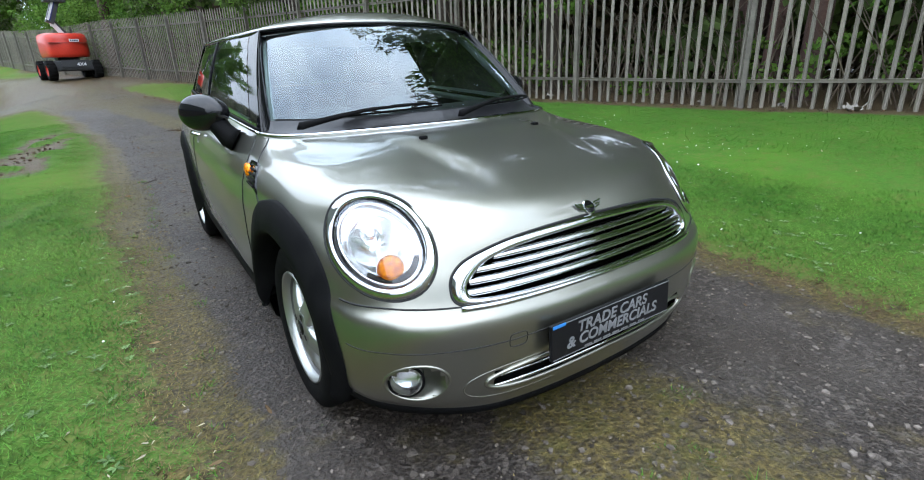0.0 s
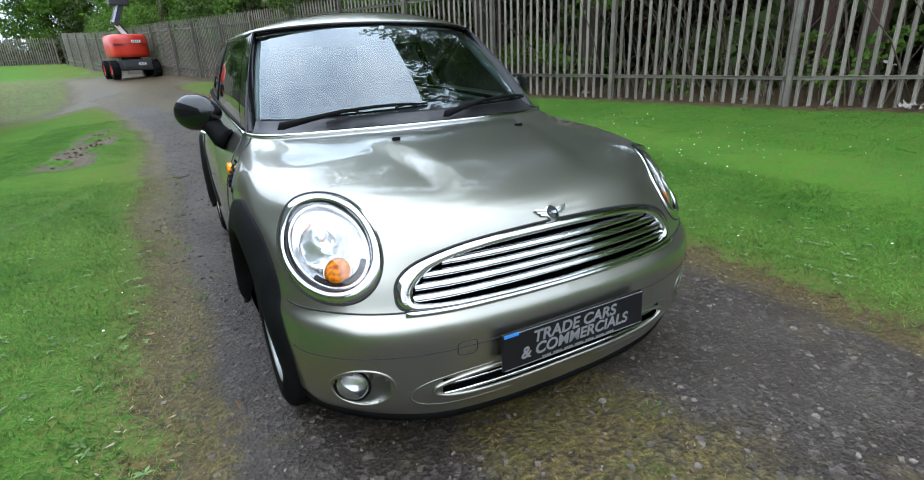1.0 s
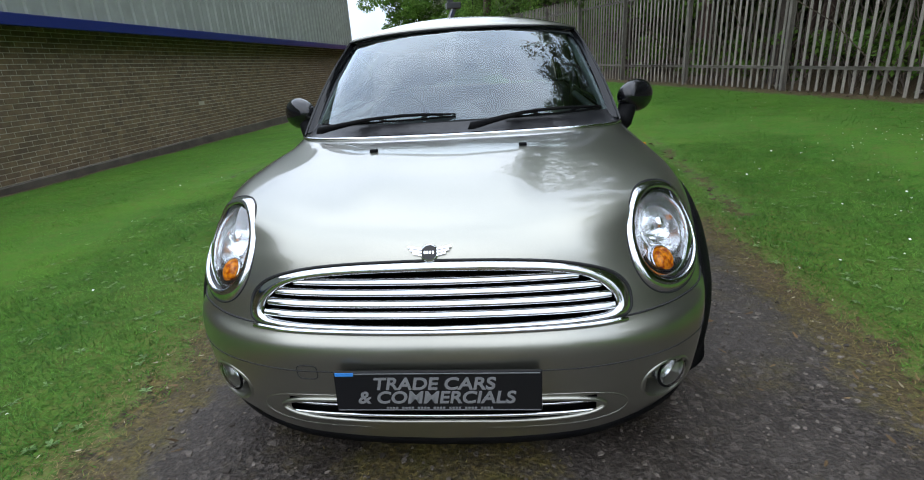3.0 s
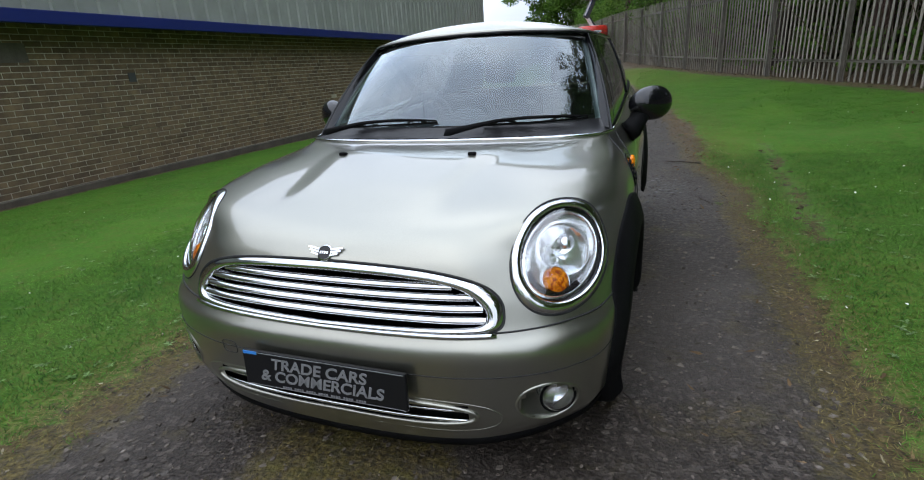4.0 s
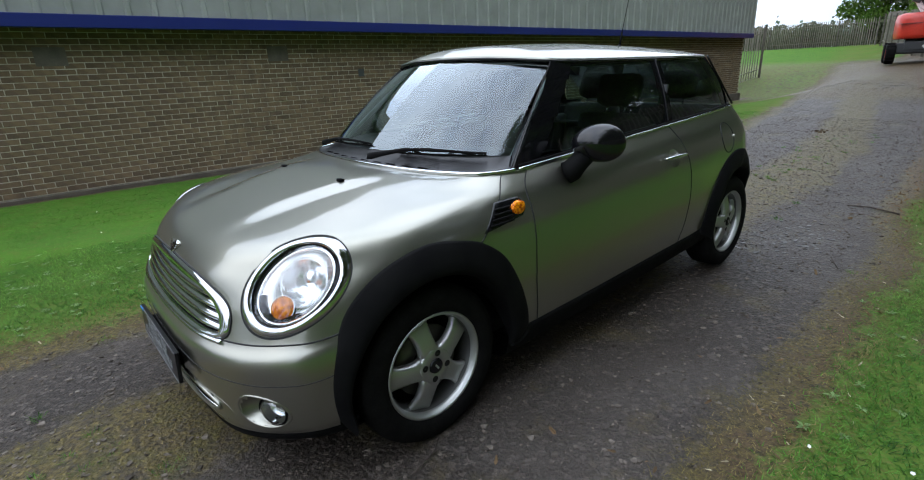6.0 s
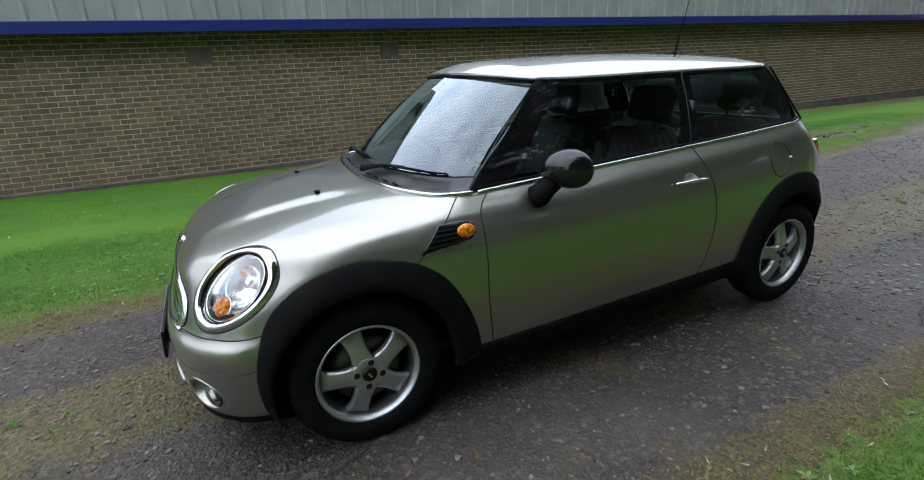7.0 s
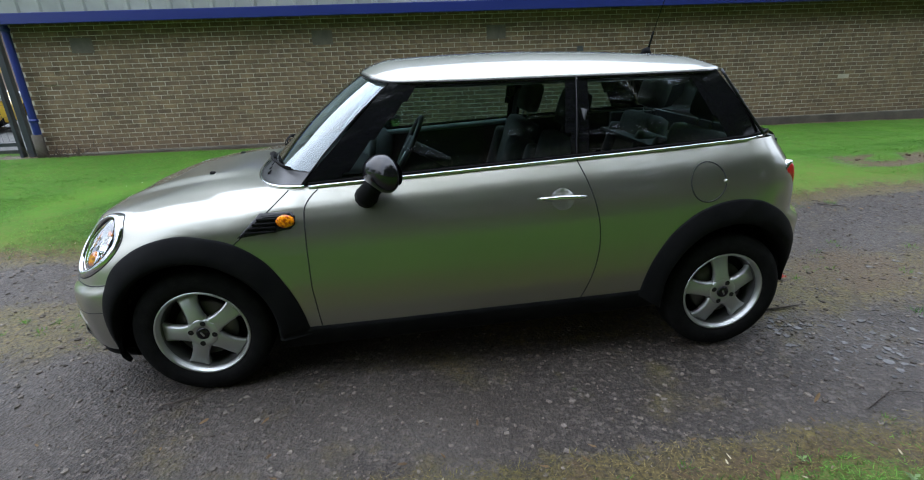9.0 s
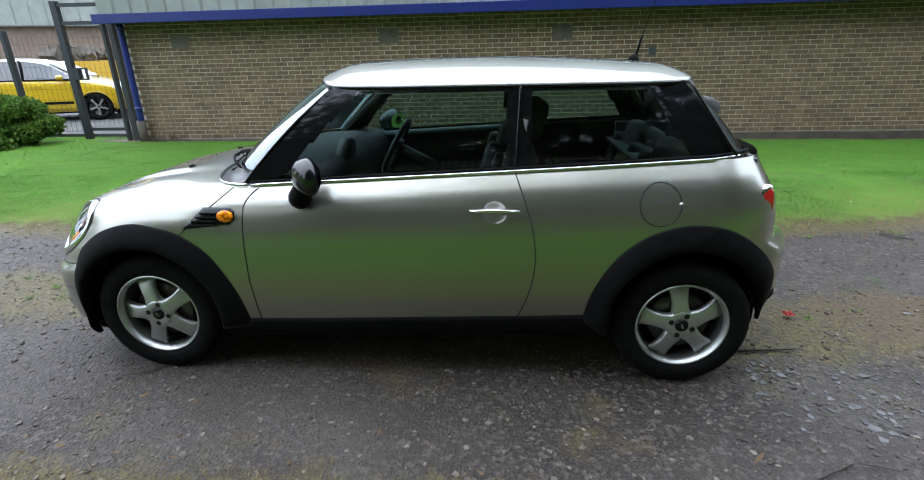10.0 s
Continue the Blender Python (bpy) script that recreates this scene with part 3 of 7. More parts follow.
# front clip: rings from the centre line round the corner and back to the door line
RINGS = [
    [(0, -1.895, .168), (.22, -1.888, .170), (.42, -1.868, .182), (.57, -1.822, .205), (.69, -1.745, .225), (.758, -1.645, .232), (.795, -1.45, .235), (.805, -1.05, .25), (.812, -.74, .28)],
    [(0, -1.918, .25), (.22, -1.913, .25), (.42, -1.893, .255), (.585, -1.842, .26), (.705, -1.762, .27), (.775, -1.655, .28), (.822, -1.45, .30), (.83, -1.05, .36), (.832, -.74, .40)],
    [(0, -1.93, .40), (.22, -1.926, .40), (.42, -1.908, .40), (.592, -1.856, .405), (.713, -1.776, .41), (.788, -1.668, .42), (.832, -1.45, .46), (.839, -1.05, .50), (.8375, -.74, .52)],
    [(0, -1.93, .475), (.22, -1.926, .475), (.42, -1.908, .48), (.592, -1.856, .485), (.713, -1.774, .495), (.788, -1.662, .505), (.832, -1.44, .54), (.839, -1.05, .58), (.8375, -.74, .60)],
    [(0, -1.905, .525), (.22, -1.90, .525), (.42, -1.88, .53), (.582, -1.824, .535), (.702, -1.745, .545), (.779, -1.634, .555), (.829, -1.42, .60), (.838, -1.05, .64), (.836, -.74, .66)],
    [(0, -1.875, .62), (.22, -1.868, .62), (.42, -1.842, .625), (.575, -1.785, .628), (.69, -1.708, .634), (.766, -1.606, .642), (.823, -1.39, .68), (.834, -1.05, .70), (.833, -.74, .72)],
    [(0, -1.835, .715), (.22, -1.827, .717), (.41, -1.80, .72), (.555, -1.730, .722), (.663, -1.648, .725), (.741, -1.545, .73), (.808, -1.36, .75), (.823, -1.05, .765), (.824, -.74, .775)],
    [(0, -1.745, .785), (.22, -1.735, .79), (.395, -1.71, .795), (.53, -1.660, .802), (.633, -1.588, .808), (.713, -1.485, .812), (.775, -1.295, .816), (.795, -1.03, .818), (.805, -.74, .825)],
    [(0, -1.52, .848), (.22, -1.51, .85), (.39, -1.485, .854), (.515, -1.445, .858), (.610, -1.385, .858), (.685, -1.300, .858), (.740, -1.145, .858), (.765, -.95, .860), (.781, -.74, .868)],
    [(0, -1.26, .896), (.22, -1.255, .897), (.38, -1.24, .897), (.50, -1.205, .894), (.585, -1.15, .889), (.65, -1.08, .886), (.70, -.98, .887), (.73, -.87, .892), (.749, -.74, .900)],
    [(0, -1.03, .922), (.22, -1.02, .922), (.38, -1.0, .922), (.50, -.97, .921), (.59, -.93, .920), (.65, -.89, .919), (.685, -.845, .919), (.707, -.795, .920), (.720, -.74, .922)],
]
NU, NV = 12, 9


def front_surface():
    """The half grid of the front: rows by ring, columns from the centre out."""
    rows = np.array([catmull(r, NU) for r in RINGS])
    cols = [catmull(rows[:, j], NV) for j in range(rows.shape[1])]
    g = np.stack(cols, axis=1)
    end_z, end_x = g[:, -1, 2].copy(), g[:, -1, 0].copy()
    for p in g.reshape(-1, 3):
        x, y, z = p
        if z > 0.72 and y > -1.75:
            dome = smoothstep(0.41, 0.29, x + 0.09 * smoothstep(-1.0, -1.7, y)) * smoothstep(-1.78, -1.5, y) * smoothstep(-0.98, -1.30, y)
            p[2] += 0.015 * dome
        if y > -1.05 and 0.30 < z < 0.915 and x > 0.6:
            t = smoothstep(-1.05, -0.74, y)
            p[0] += t * (side_x(-0.74, z) - float(np.interp(z, end_z, end_x)))
    return g


def side_surface():
    """The half grid of the side and tail: rows from the sill up, columns from the door line back."""
    fr = np.linspace(0, 1, 30)
    ys = np.linspace(-0.74, 1.30, 120)
    g = np.zeros((len(fr), len(ys), 3))
    for i, f in enumerate(fr):
        for j, y in enumerate(ys):
            lo = sill_z(y)
            z = lo + (belt_z(y) - lo) * (1 - (1 - f) ** 1.25)
            g[i, j] = (side_x(y, z), y, z)
    tail = []
    for i in range(len(fr)):
        x, y, z = g[i, -1]
        swell = 0.082 * smoothstep(0.685, 0.625, z) - 0.10 * smoothstep(0.80, 1.03, z)
        pts = [g[i, -8], g[i, -1], (x - 0.035, 1.44 + 0.3 * swell, z), (x - 0.13, 1.585 + 0.7 * swell, z), (x * 0.55, 1.685 + swell, z), (x * 0.28, 1.70 + swell, z), (0, 1.705 + swell, z)]
        tail.append(catmull(pts, 10)[10:])
    return np.concatenate([g, np.array(tail)[:, 1:]], axis=1)


def grid_normals(g):
    du, dv = np.gradient(g, axis=0), np.gradient(g, axis=1)
    n = np.cross(du, dv)
    return n / np.maximum(np.linalg.norm(n, axis=2, keepdims=True), 1e-9)


ARCH_OUT_F = [(-1.585, .185), (-1.628, .27), (-1.640, .40), (-1.612, .53), (-1.560, .630), (-1.462, .708), (-1.36, .750), (-1.25, .767), (-1.14, .752), (-1.034, .72), (-.924, .639), (-.844, .512), (-.797, .392), (-.772, .27)]
ARCH_OUT_R = [(.768, .33), (.808, .486), (.888, .627), (.996, .721), (1.10, .765), (1.22, .781), (1.34, .764), (1.45, .708), (1.542, .632), (1.604, .55), (1.626, .475), (1.615, .40), (1.59, .335)]


def in_arch(y, z):
    return math.hypot(y - AX_F, z - 0.31) < 0.375 or math.hypot(y - AX_R, z - 0.32) < 0.385


LAMP_C, LAMP_N = Vector((0.653, -1.655, 0.697)), Vector((0.490, -0.670, 0.558)).normalized()
LAMP_U = (Vector((0, 0, 1)) - LAMP_N * LAMP_N.z).normalized()
LAMP_R = LAMP_U.cross(LAMP_N).normalized()
# the oval leans back: its long axis runs up and out
LAMP_A, LAMP_B = (LAMP_R + LAMP_U).normalized(), (LAMP_R - LAMP_U).normalized()


def lamp_uv(p):
    d = Vector(p) - LAMP_C
    return d.dot(LAMP_B), d.dot(LAMP_A), d.dot(LAMP_N)


GRILLE = [(0, .537), (.25, .540), (.42, .545), (.478, .552), (.488, .575), (.468, .605), (.42, .638), (.34, .660), (.2, .672), (0, .677)]


GRILLE_CUT = [(x + (0.010 if x > 0.3 else 0.0), z + (0.008 if z > 0.58 else -0.005)) for x, z in GRILLE]


def in_poly(x, z, poly):
    inside = False
    for i in range(len(poly)):
        (x0, z0), (x1, z1) = poly[i - 1], poly[i]
        if (z0 > z) != (z1 > z) and x < (x1 - x0) * (z - z0) / (z1 - z0) + x0:
            inside = not inside
    return inside


def front_hole(x, y, z):
    if y > -1.3 and in_arch(y, z) or y <= -1.3 and in_arch(y, z) and x > 0.6:
        return True
    u, v, w = lamp_uv((x, y, z))
    if abs(w) < 0.13 and (u / 0.123) ** 2 + (v / 0.168) ** 2 < 1:
        return True
    if y < -1.7 and in_poly(x, z, GRILLE_CUT):
        return True
    if y < -1.78 and x < 0.44 and 0.250 < z < 0.312:
        return True
    return y < -1.6 and math.hypot((x - 0.643) / 0.070, (z - 0.318) / 0.056) < 1


def cut_pair(name, *args, **more):
    """The same panel as two objects, left and right."""
    return [cut_grid(name, *args, sides=(sx,), **more) for sx in (1, -1)]


def cut_grid(name, g, hole, keep, material, sides=(1, -1), label="", flip=False):
    """One panel of the shell: the cells that keep() wants and hole() spares, on both sides of the car."""
    nrm = grid_normals(g) * (-1 if flip else 1)
    if g is FRONT:
        for i in range(g.shape[0]):
            z = g[i, -1, 2]
            dz = (side_x(-0.74, z + 0.01) - side_x(-0.74, z - 0.01)) / 0.02
            n_side = np.array((1.0, 0.0, -dz)) / math.hypot(1.0, dz)
            for j in range(1, 13):
                w = (1 - (j - 1) / 12) ** 1.5
                if nrm[i, -j] @ n_side < 0:
                    n_side = -n_side
                q = nrm[i, -j] * (1 - w) + n_side * w
                nrm[i, -j] = q / np.linalg.norm(q)
    rows, cols = g.shape[:2]
    verts, normals, faces = [], [], []
    for sx in sides:
        used = {}

        def vid(i, j):
            if (i, j) not in used:
                used[(i, j)] = len(verts)
                verts.append((g[i, j, 0] * sx, g[i, j, 1], g[i, j, 2]))
                normals.append((nrm[i, j, 0] * sx, nrm[i, j, 1], nrm[i, j, 2]))
            return used[(i, j)]

        for i in range(rows - 1):
            for j in range(cols - 1):
                c = (g[i, j] + g[i + 1, j] + g[i, j + 1] + g[i + 1, j + 1]) / 4
                if keep(c, i, j) and not hole(*c):
                    f = [vid(i, j), vid(i, j + 1), vid(i + 1, j + 1), vid(i + 1, j)]
                    fn = (Vector(verts[f[1]]) - Vector(verts[f[0]])).cross(Vector(verts[f[3]]) - Vector(verts[f[0]]))
                    if fn.dot(Vector(normals[f[0]])) < 0:
                        f.reverse()
                    faces.append(f)
    ob = mesh_ob(name, verts, faces, material, car, True, label)
    ob.data.normals_split_custom_set_from_vertices([Vector(n).normalized() for n in normals])
    return ob


FRONT, SIDE = front_surface(), side_surface()
SEAM = NV * 4
never = lambda x, y, z: False


def scuttle_y(z):
    return -0.80 - 0.25 * (0.92 - z) / 0.21


cut_grid("front_bumper", FRONT, front_hole, lambda c, i, j: i < SEAM and c[1] < -1.4, PAINT, label="champagne silver front bumper")
cut_grid("bonnet", FRONT, front_hole, lambda c, i, j: i >= SEAM and not c[1] > scuttle_y(c[2]), PAINT, label="champagne silver clamshell bonnet")
cut_pair("wing", FRONT, front_hole, lambda c, i, j: (i >= SEAM or c[1] > -1.0) and c[1] > scuttle_y(c[2]) and c[2] > sill_z(c[1]) - 0.004, PAINT)


def door_front(z):
    return -0.742 + 0.075 * (max(0.0, z - 0.83) / 0.095) ** 2 + 0.02 * max(0.0, (0.50 - z) / 0.2)


def door_back(z):
    t = (0.99 - z) / 0.66
    return 0.458 + 0.11 * math.sin(math.pi * min(1, max(0, t)) * 0.80) - 0.05 * t * t


side_hole = lambda x, y, z: in_arch(y, z) or (x > 0.5 and math.hypot((y - 0.375) / 0.064, (z - 0.832) / 0.058) < 1)
cut_pair("door", SIDE, side_hole, lambda c, i, j: c[1] < 0.5 and c[0] > 0.3, PAINT, label="champagne silver door")
cut_grid("rear_quarter", SIDE, side_hole, lambda c, i, j: not (c[1] < 0.5 and c[0] > 0.3), PAINT)

# shell for finding places on the bodywork
shell_v, shell_f = [], []
for g in (FRONT, SIDE):
    for sx in (1, -1):
        off = len(shell_v)
        shell_v += [(p[0] * sx, p[1], p[2]) for p in g.reshape(-1, 3)]
        shell_f += grid_faces(g.shape[0], g.shape[1], off)
SHELL = BVHTree.FromPolygons([Vector(v) for v in shell_v], shell_f)


def on_side(y, z, out=0.0, sx=1):
    hit, n, _, _ = SHELL.ray_cast(Vector((3 * sx, y, z)), Vector((-sx, 0, 0)))
    x = hit.x if hit is not None and abs(hit.x) > 0.5 else sx * side_x(y, z)
    return Vector((x + out * sx, y, z))


def on_front(x, z, out=0.0):
    hit, n, _, _ = SHELL.ray_cast(Vector((x, -4, z)), Vector((0, 1, 0)))
    return Vector((x, (hit.y if hit is not None else -1.85) - out, z))


def on_top(x, y, out=0.0):
    hit, n, _, _ = SHELL.ray_cast(Vector((x, y, 3)), Vector((0, 0, -1)))
    return Vector((x, y, (hit.z if hit is not None else 0.9) + out))


def gap_line(pts, width=0.0028):
    return tube("panel_gap", pts, width, GAP, car, 6)


# panel gaps
for sx in (1, -1):
    gap_line([on_side(door_front(z), z, 0.0003, sx) for z in np.linspace(sill_z(-0.7), belt_z(-0.7) - 0.01, 40)])
    gap_line([on_side(door_back(z), z, 0.0003, sx) for z in np.linspace(sill_z(0.46), belt_z(0.46) - 0.005, 40)])
    gap_line([on_side(scuttle_y(z), z, 0.0003, sx) for z in np.linspace(0.70, 0.912, 24)])
    ring = [on_side(1.06 + 0.085 * math.cos(a), 0.866 + 0.087 * math.sin(a), 0.0003, sx) for a in np.linspace(0, 2 * math.pi, 40)[:-1]] if sx == 1 else []
    if ring:
        v, f = tube_data(ring, 0.003, 6, True)
        mesh_ob("fuel_flap_gap", v, f, GAP, car, True)
        bm = bmesh.new()
        bmesh.ops.create_uvsphere(bm, u_segments=12, v_segments=8, radius=0.010, matrix=Matrix.Translation(on_side(1.142, 0.868, 0.003)))
        part("fuel_flap_button", bm, PAINT, car, smooth=True)
seam = FRONT[SEAM]
gap_line([(-p[0], p[1] - 0.001, p[2]) for p in seam[60:0:-1] if p[1] < -1.56] + [(p[0], p[1] - 0.001, p[2]) for p in seam if p[1] < -1.56])
# no joint here: a thin dark line draws the shade under the bumper crease
crease = FRONT[int(NV * 2.15)]
tube("crease_shade", [(-p[0], p[1] - 0.0005, p[2]) for p in crease[60:0:-1] if p[1] < -1.57] + [(p[0], p[1] - 0.0005, p[2]) for p in crease if p[1] < -1.57], 0.0015, GAP, car, 6)

# black arches and sills
def body_at(y, z, sx):
    """The body's half width beside a wheel arch, taken no lower than the bumper's edge."""
    if y > 1.2:
        return sx * (side_x(min(y, 1.3), z) - float(np.interp(y, [1.3, 1.46, 1.615, 1.70], [0.0, 0.028, 0.10, 0.20])))
    return on_side(y, max(z, 0.27), 0.0, sx).x


def arch_trim(outline, ax_y, ax_z, r_in, a0, a1, sx):
    """A moulded wheel-arch strip from the body edge in to the opening."""
    out = catmull(outline, 8)
    n = len(out)
    verts, faces = [], []
    for i, (y, z) in enumerate(out):
        a = radians(a0 + (a1 - a0) * i / (n - 1))
        yi, zi = ax_y + r_in * math.cos(a), ax_z + r_in * math.sin(a)
        po = body_at(y, z, sx)
        rim = sx * min(0.866, max(abs(po) + 0.036, abs(body_at(yi, zi, sx)) + 0.022))
        row = [(po - sx * 0.02, y, z), (po + sx * 0.004, y, z)]
        for f in (0.06, 0.3, 0.6, 0.9):
            ym, zm = y + (yi - y) * f, z + (zi - z) * f
            base = abs(po) + (abs(rim) - abs(po)) * (1 - (1 - f) ** 2)
            row.append((sx * (max(base, abs(body_at(ym, zm, sx)) + 0.004) + 0.004), ym, zm))
        row += [(rim, yi, zi), (rim - sx * 0.012, yi - 0.008 * math.cos(a), zi - 0.008 * math.sin(a)), (rim - sx * (0.014 + 0.15 * min(1.0, 5.0 * min(i, n - 1 - i) / (n - 1))), yi, zi)]
        verts += row
    m = len(verts) // n
    faces = grid_faces(n, m)
    if sx < 0:
        faces = [f[::-1] for f in faces]
    return mesh_ob("wheel_arch_trim", verts, faces, PLASTIC, car, True, "black plastic wheel arch trim")


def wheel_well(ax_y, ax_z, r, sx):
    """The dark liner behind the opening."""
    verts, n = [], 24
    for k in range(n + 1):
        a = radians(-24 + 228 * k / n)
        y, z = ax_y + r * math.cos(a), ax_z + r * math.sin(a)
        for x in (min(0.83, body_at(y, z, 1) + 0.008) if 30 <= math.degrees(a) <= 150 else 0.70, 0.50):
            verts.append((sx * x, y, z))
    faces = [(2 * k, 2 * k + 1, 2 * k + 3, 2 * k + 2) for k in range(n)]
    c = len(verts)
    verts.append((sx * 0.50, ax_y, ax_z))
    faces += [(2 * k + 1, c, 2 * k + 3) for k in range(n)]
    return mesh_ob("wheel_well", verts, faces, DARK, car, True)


for sx in (1, -1):
    arch_trim(ARCH_OUT_F, AX_F, 0.31, 0.350, 190, -8, sx)
    arch_trim(ARCH_OUT_R, AX_R, 0.32, 0.352, 188, -2, sx)
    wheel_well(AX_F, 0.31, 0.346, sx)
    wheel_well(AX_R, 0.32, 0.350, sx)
    verts = []
    ys = np.linspace(-0.90, 0.90, 30)
    for y in ys:
        zt = sill_z(y)
        x = side_x(y, zt)
        verts += [(sx * (x - 0.03), y, zt + 0.012), (sx * (x + 0.002), y, zt + 0.002), (sx * (x + 0.004), y, zt - 0.02), (sx * (x - 0.01), y, zt - 0.09), (sx * (x - 0.05), y, zt - 0.12), (sx * 0.5, y, zt - 0.13)]
    mesh_ob("sill_trim", verts, grid_faces(len(ys), 6), PLASTIC, car, True, "black plastic sill strip")
low = [(p[0], p[1], p[2]) for p in catmull(RINGS[0], 8) if p[1] < -1.55]
low = [(-x, y, z) for x, y, z in low[:0:-1]] + low
verts = [(x * f, y + back, z + dz) for x, y, z in low for f, back, dz in ((1.0, 0.012, 0.012), (1.0, 0.002, -0.004), (0.995, 0.008, -0.030), (0.97, 0.04, -0.045), (0.8, 0.2, -0.045))]
mesh_ob("front_valance", verts, grid_faces(len(low), 5), PLASTIC, car, True, "black plastic front valance")
part("underbody", box((-0.60, -1.62, 0.17), (0.60, 1.50, 0.24), bevel=0.02), DARK, car)
plan = catmull([(0.735, 1.52), (0.708, 1.60), (0.645, 1.665), (0.45, 1.732), (0, 1.760)], 6)
plan = [(-x, y) for x, y in plan[:0:-1]] + [(x, y) for x, y in plan]
plan = sorted(plan, key=lambda p: p[0])
verts = [(x * f, y + dy, z) for x, y in plan for f, dy, z in ((0.97, -0.02, 0.445), (1.0, 0.0, 0.425), (1.0, 0.004, 0.40), (0.985, -0.02, 0.35), (0.94, -0.07, 0.315), (0.6, -0.25, 0.305))]
mesh_ob("rear_valance", verts, grid_faces(len(plan), 6), PLASTIC, car, True, "black plastic rear valance")

# roof and glass
ROOF_EDGE = [(0, -.505, 1.372), (.25, -.485, 1.368), (.43, -.435, 1.358), (.545, -.365, 1.347), (.580, -.30, 1.342), (.598, -.10, 1.340), (.606, .30, 1.342), (.602, .75, 1.344), (.590, 1.02, 1.346), (.574, 1.13, 1.348), (.50, 1.215, 1.352), (.30, 1.27, 1.356), (0, 1.29, 1.358)]


def roof():
    edge = catmull(ROOF_EDGE, 8)
    fr = [0.0, 0.0, 0.03, 0.07, 0.13, 0.22, 0.35, 0.5, 0.7, 1.0]
    drop = [-0.030, 0.0, 0.010, 0.020, 0.030, 0.040, 0.048, 0.053, 0.056, 0.057]
    g = np.zeros((len(fr), len(edge), 3))
    for i, f in enumerate(fr):
        for j, (x, y, z) in enumerate(edge):
            ty = min(1.15, max(-0.35, y))
            crown = 1.392 + 0.036 * (1 - ((ty - 0.28) / 1.0) ** 2)
            top = z + (crown + 0.012 - z) * (1 - (1 - f) ** 2.2)
            yy = y + (ty * 0.90 + 0.04 - y) * f
            g[i, j] = (x * (1 - f), yy, z - 0.018 if i == 0 else top)
    return g


cut_grid("roof", roof(), never, lambda c, i, j: True, PAINT, label="champagne silver roof", flip=True)
tube("roof_gutter", [(p[0] * 0.995, p[1], p[2] - 0.012) for p in catmull([(-x, y, z) for x, y, z in ROOF_EDGE[::-1]] + ROOF_EDGE[1:], 6)], 0.007, GLOSS_BLACK, car, 8, flat=1.0)

SCREEN_LOW = [(0, -.995, .938), (.25, -.98, .938), (.45, -.935, .938), (.58, -.875, .938), (.66, -.80, .939), (.695, -.745, .94)]
SCREEN_TOP = [(0, -.495, 1.362), (.23, -.475, 1.358), (.40, -.43, 1.348), (.505, -.375, 1.338), (.545, -.34, 1.333), (.565, -.315, 1.33)]


def between(low, top, bulge, rows=14, per=6, a=0.0, b=1.0):
    lo, hi = catmull(low, per), catmull(top, per)
    g = np.zeros((rows, len(lo), 3))
    for i in range(rows):
        f = a + (b - a) * i / (rows - 1)
        g[i] = lo + (hi - lo) * f + np.array(bulge) * 4 * f * (1 - f)
    return g


cut_grid("windscreen", between([(x * 0.97, y + 0.012 * x, z) for x, y, z in SCREEN_LOW], [(x * 0.97, y + 0.008 * x, z) for x, y, z in SCREEN_TOP], (0, -0.018, 0.014), a=0.085, b=0.97), never, lambda c, i, j: True, SCREEN, label="clear laminated windscreen", flip=True).visible_shadow = False

# gloss black pillars round the cabin
SIDE_LOW = [(.722, -.755, .930), (.722, -.60, .936), (.722, -.20, .957), (.721, .20, .979), (.716, .60, 1.000), (.706, .95, 1.019), (.690, 1.20, 1.032), (.655, 1.385, 1.042)]
SIDE_TOP = [(.570, -.345, 1.338), (.578, -.27, 1.336), (.592, -.05, 1.335), (.599, .25, 1.336), (.596, .60, 1.337), (.588, .85, 1.339), (.578, 1.02, 1.341), (.560, 1.165, 1.345)]
side_g = between(SIDE_LOW, SIDE_TOP, (0.014, 0, 0), 20, 14)
SIDE_N = side_g.shape[1]


def side_window(c):
    """Whether a place on the cabin side is see-through: the door glass or the rear glass."""
    y, z = c[1], c[2]
    f = (z - belt_z(y)) / (1.34 - belt_z(y))
    if not 0.05 < f < 0.93:
        return False
    if -0.665 + 0.40 * f < y < 0.425 and (y > -0.60 + 0.40 * f):
        return True
    return 0.52 < y < 1.20 - 0.19 * f


cut_pair("cabin_frame", side_g, never, lambda c, i, j: not side_window(c), GLOSS_BLACK, label="gloss black window pillars", flip=True)
glass_g = side_g.copy()
glass_g[:, :, 0] += 0.0015
cut_pair("side_window", glass_g, never, lambda c, i, j: side_window(c) and c[1] < 0.47, SIDE_GLASS, flip=True)
cut_pair("rear_side_window", glass_g, never, lambda c, i, j: side_window(c) and c[1] > 0.47, SIDE_GLASS, flip=True)
for ob in car.children:
    if "side_window" in ob.name:
        ob.visible_shadow = False
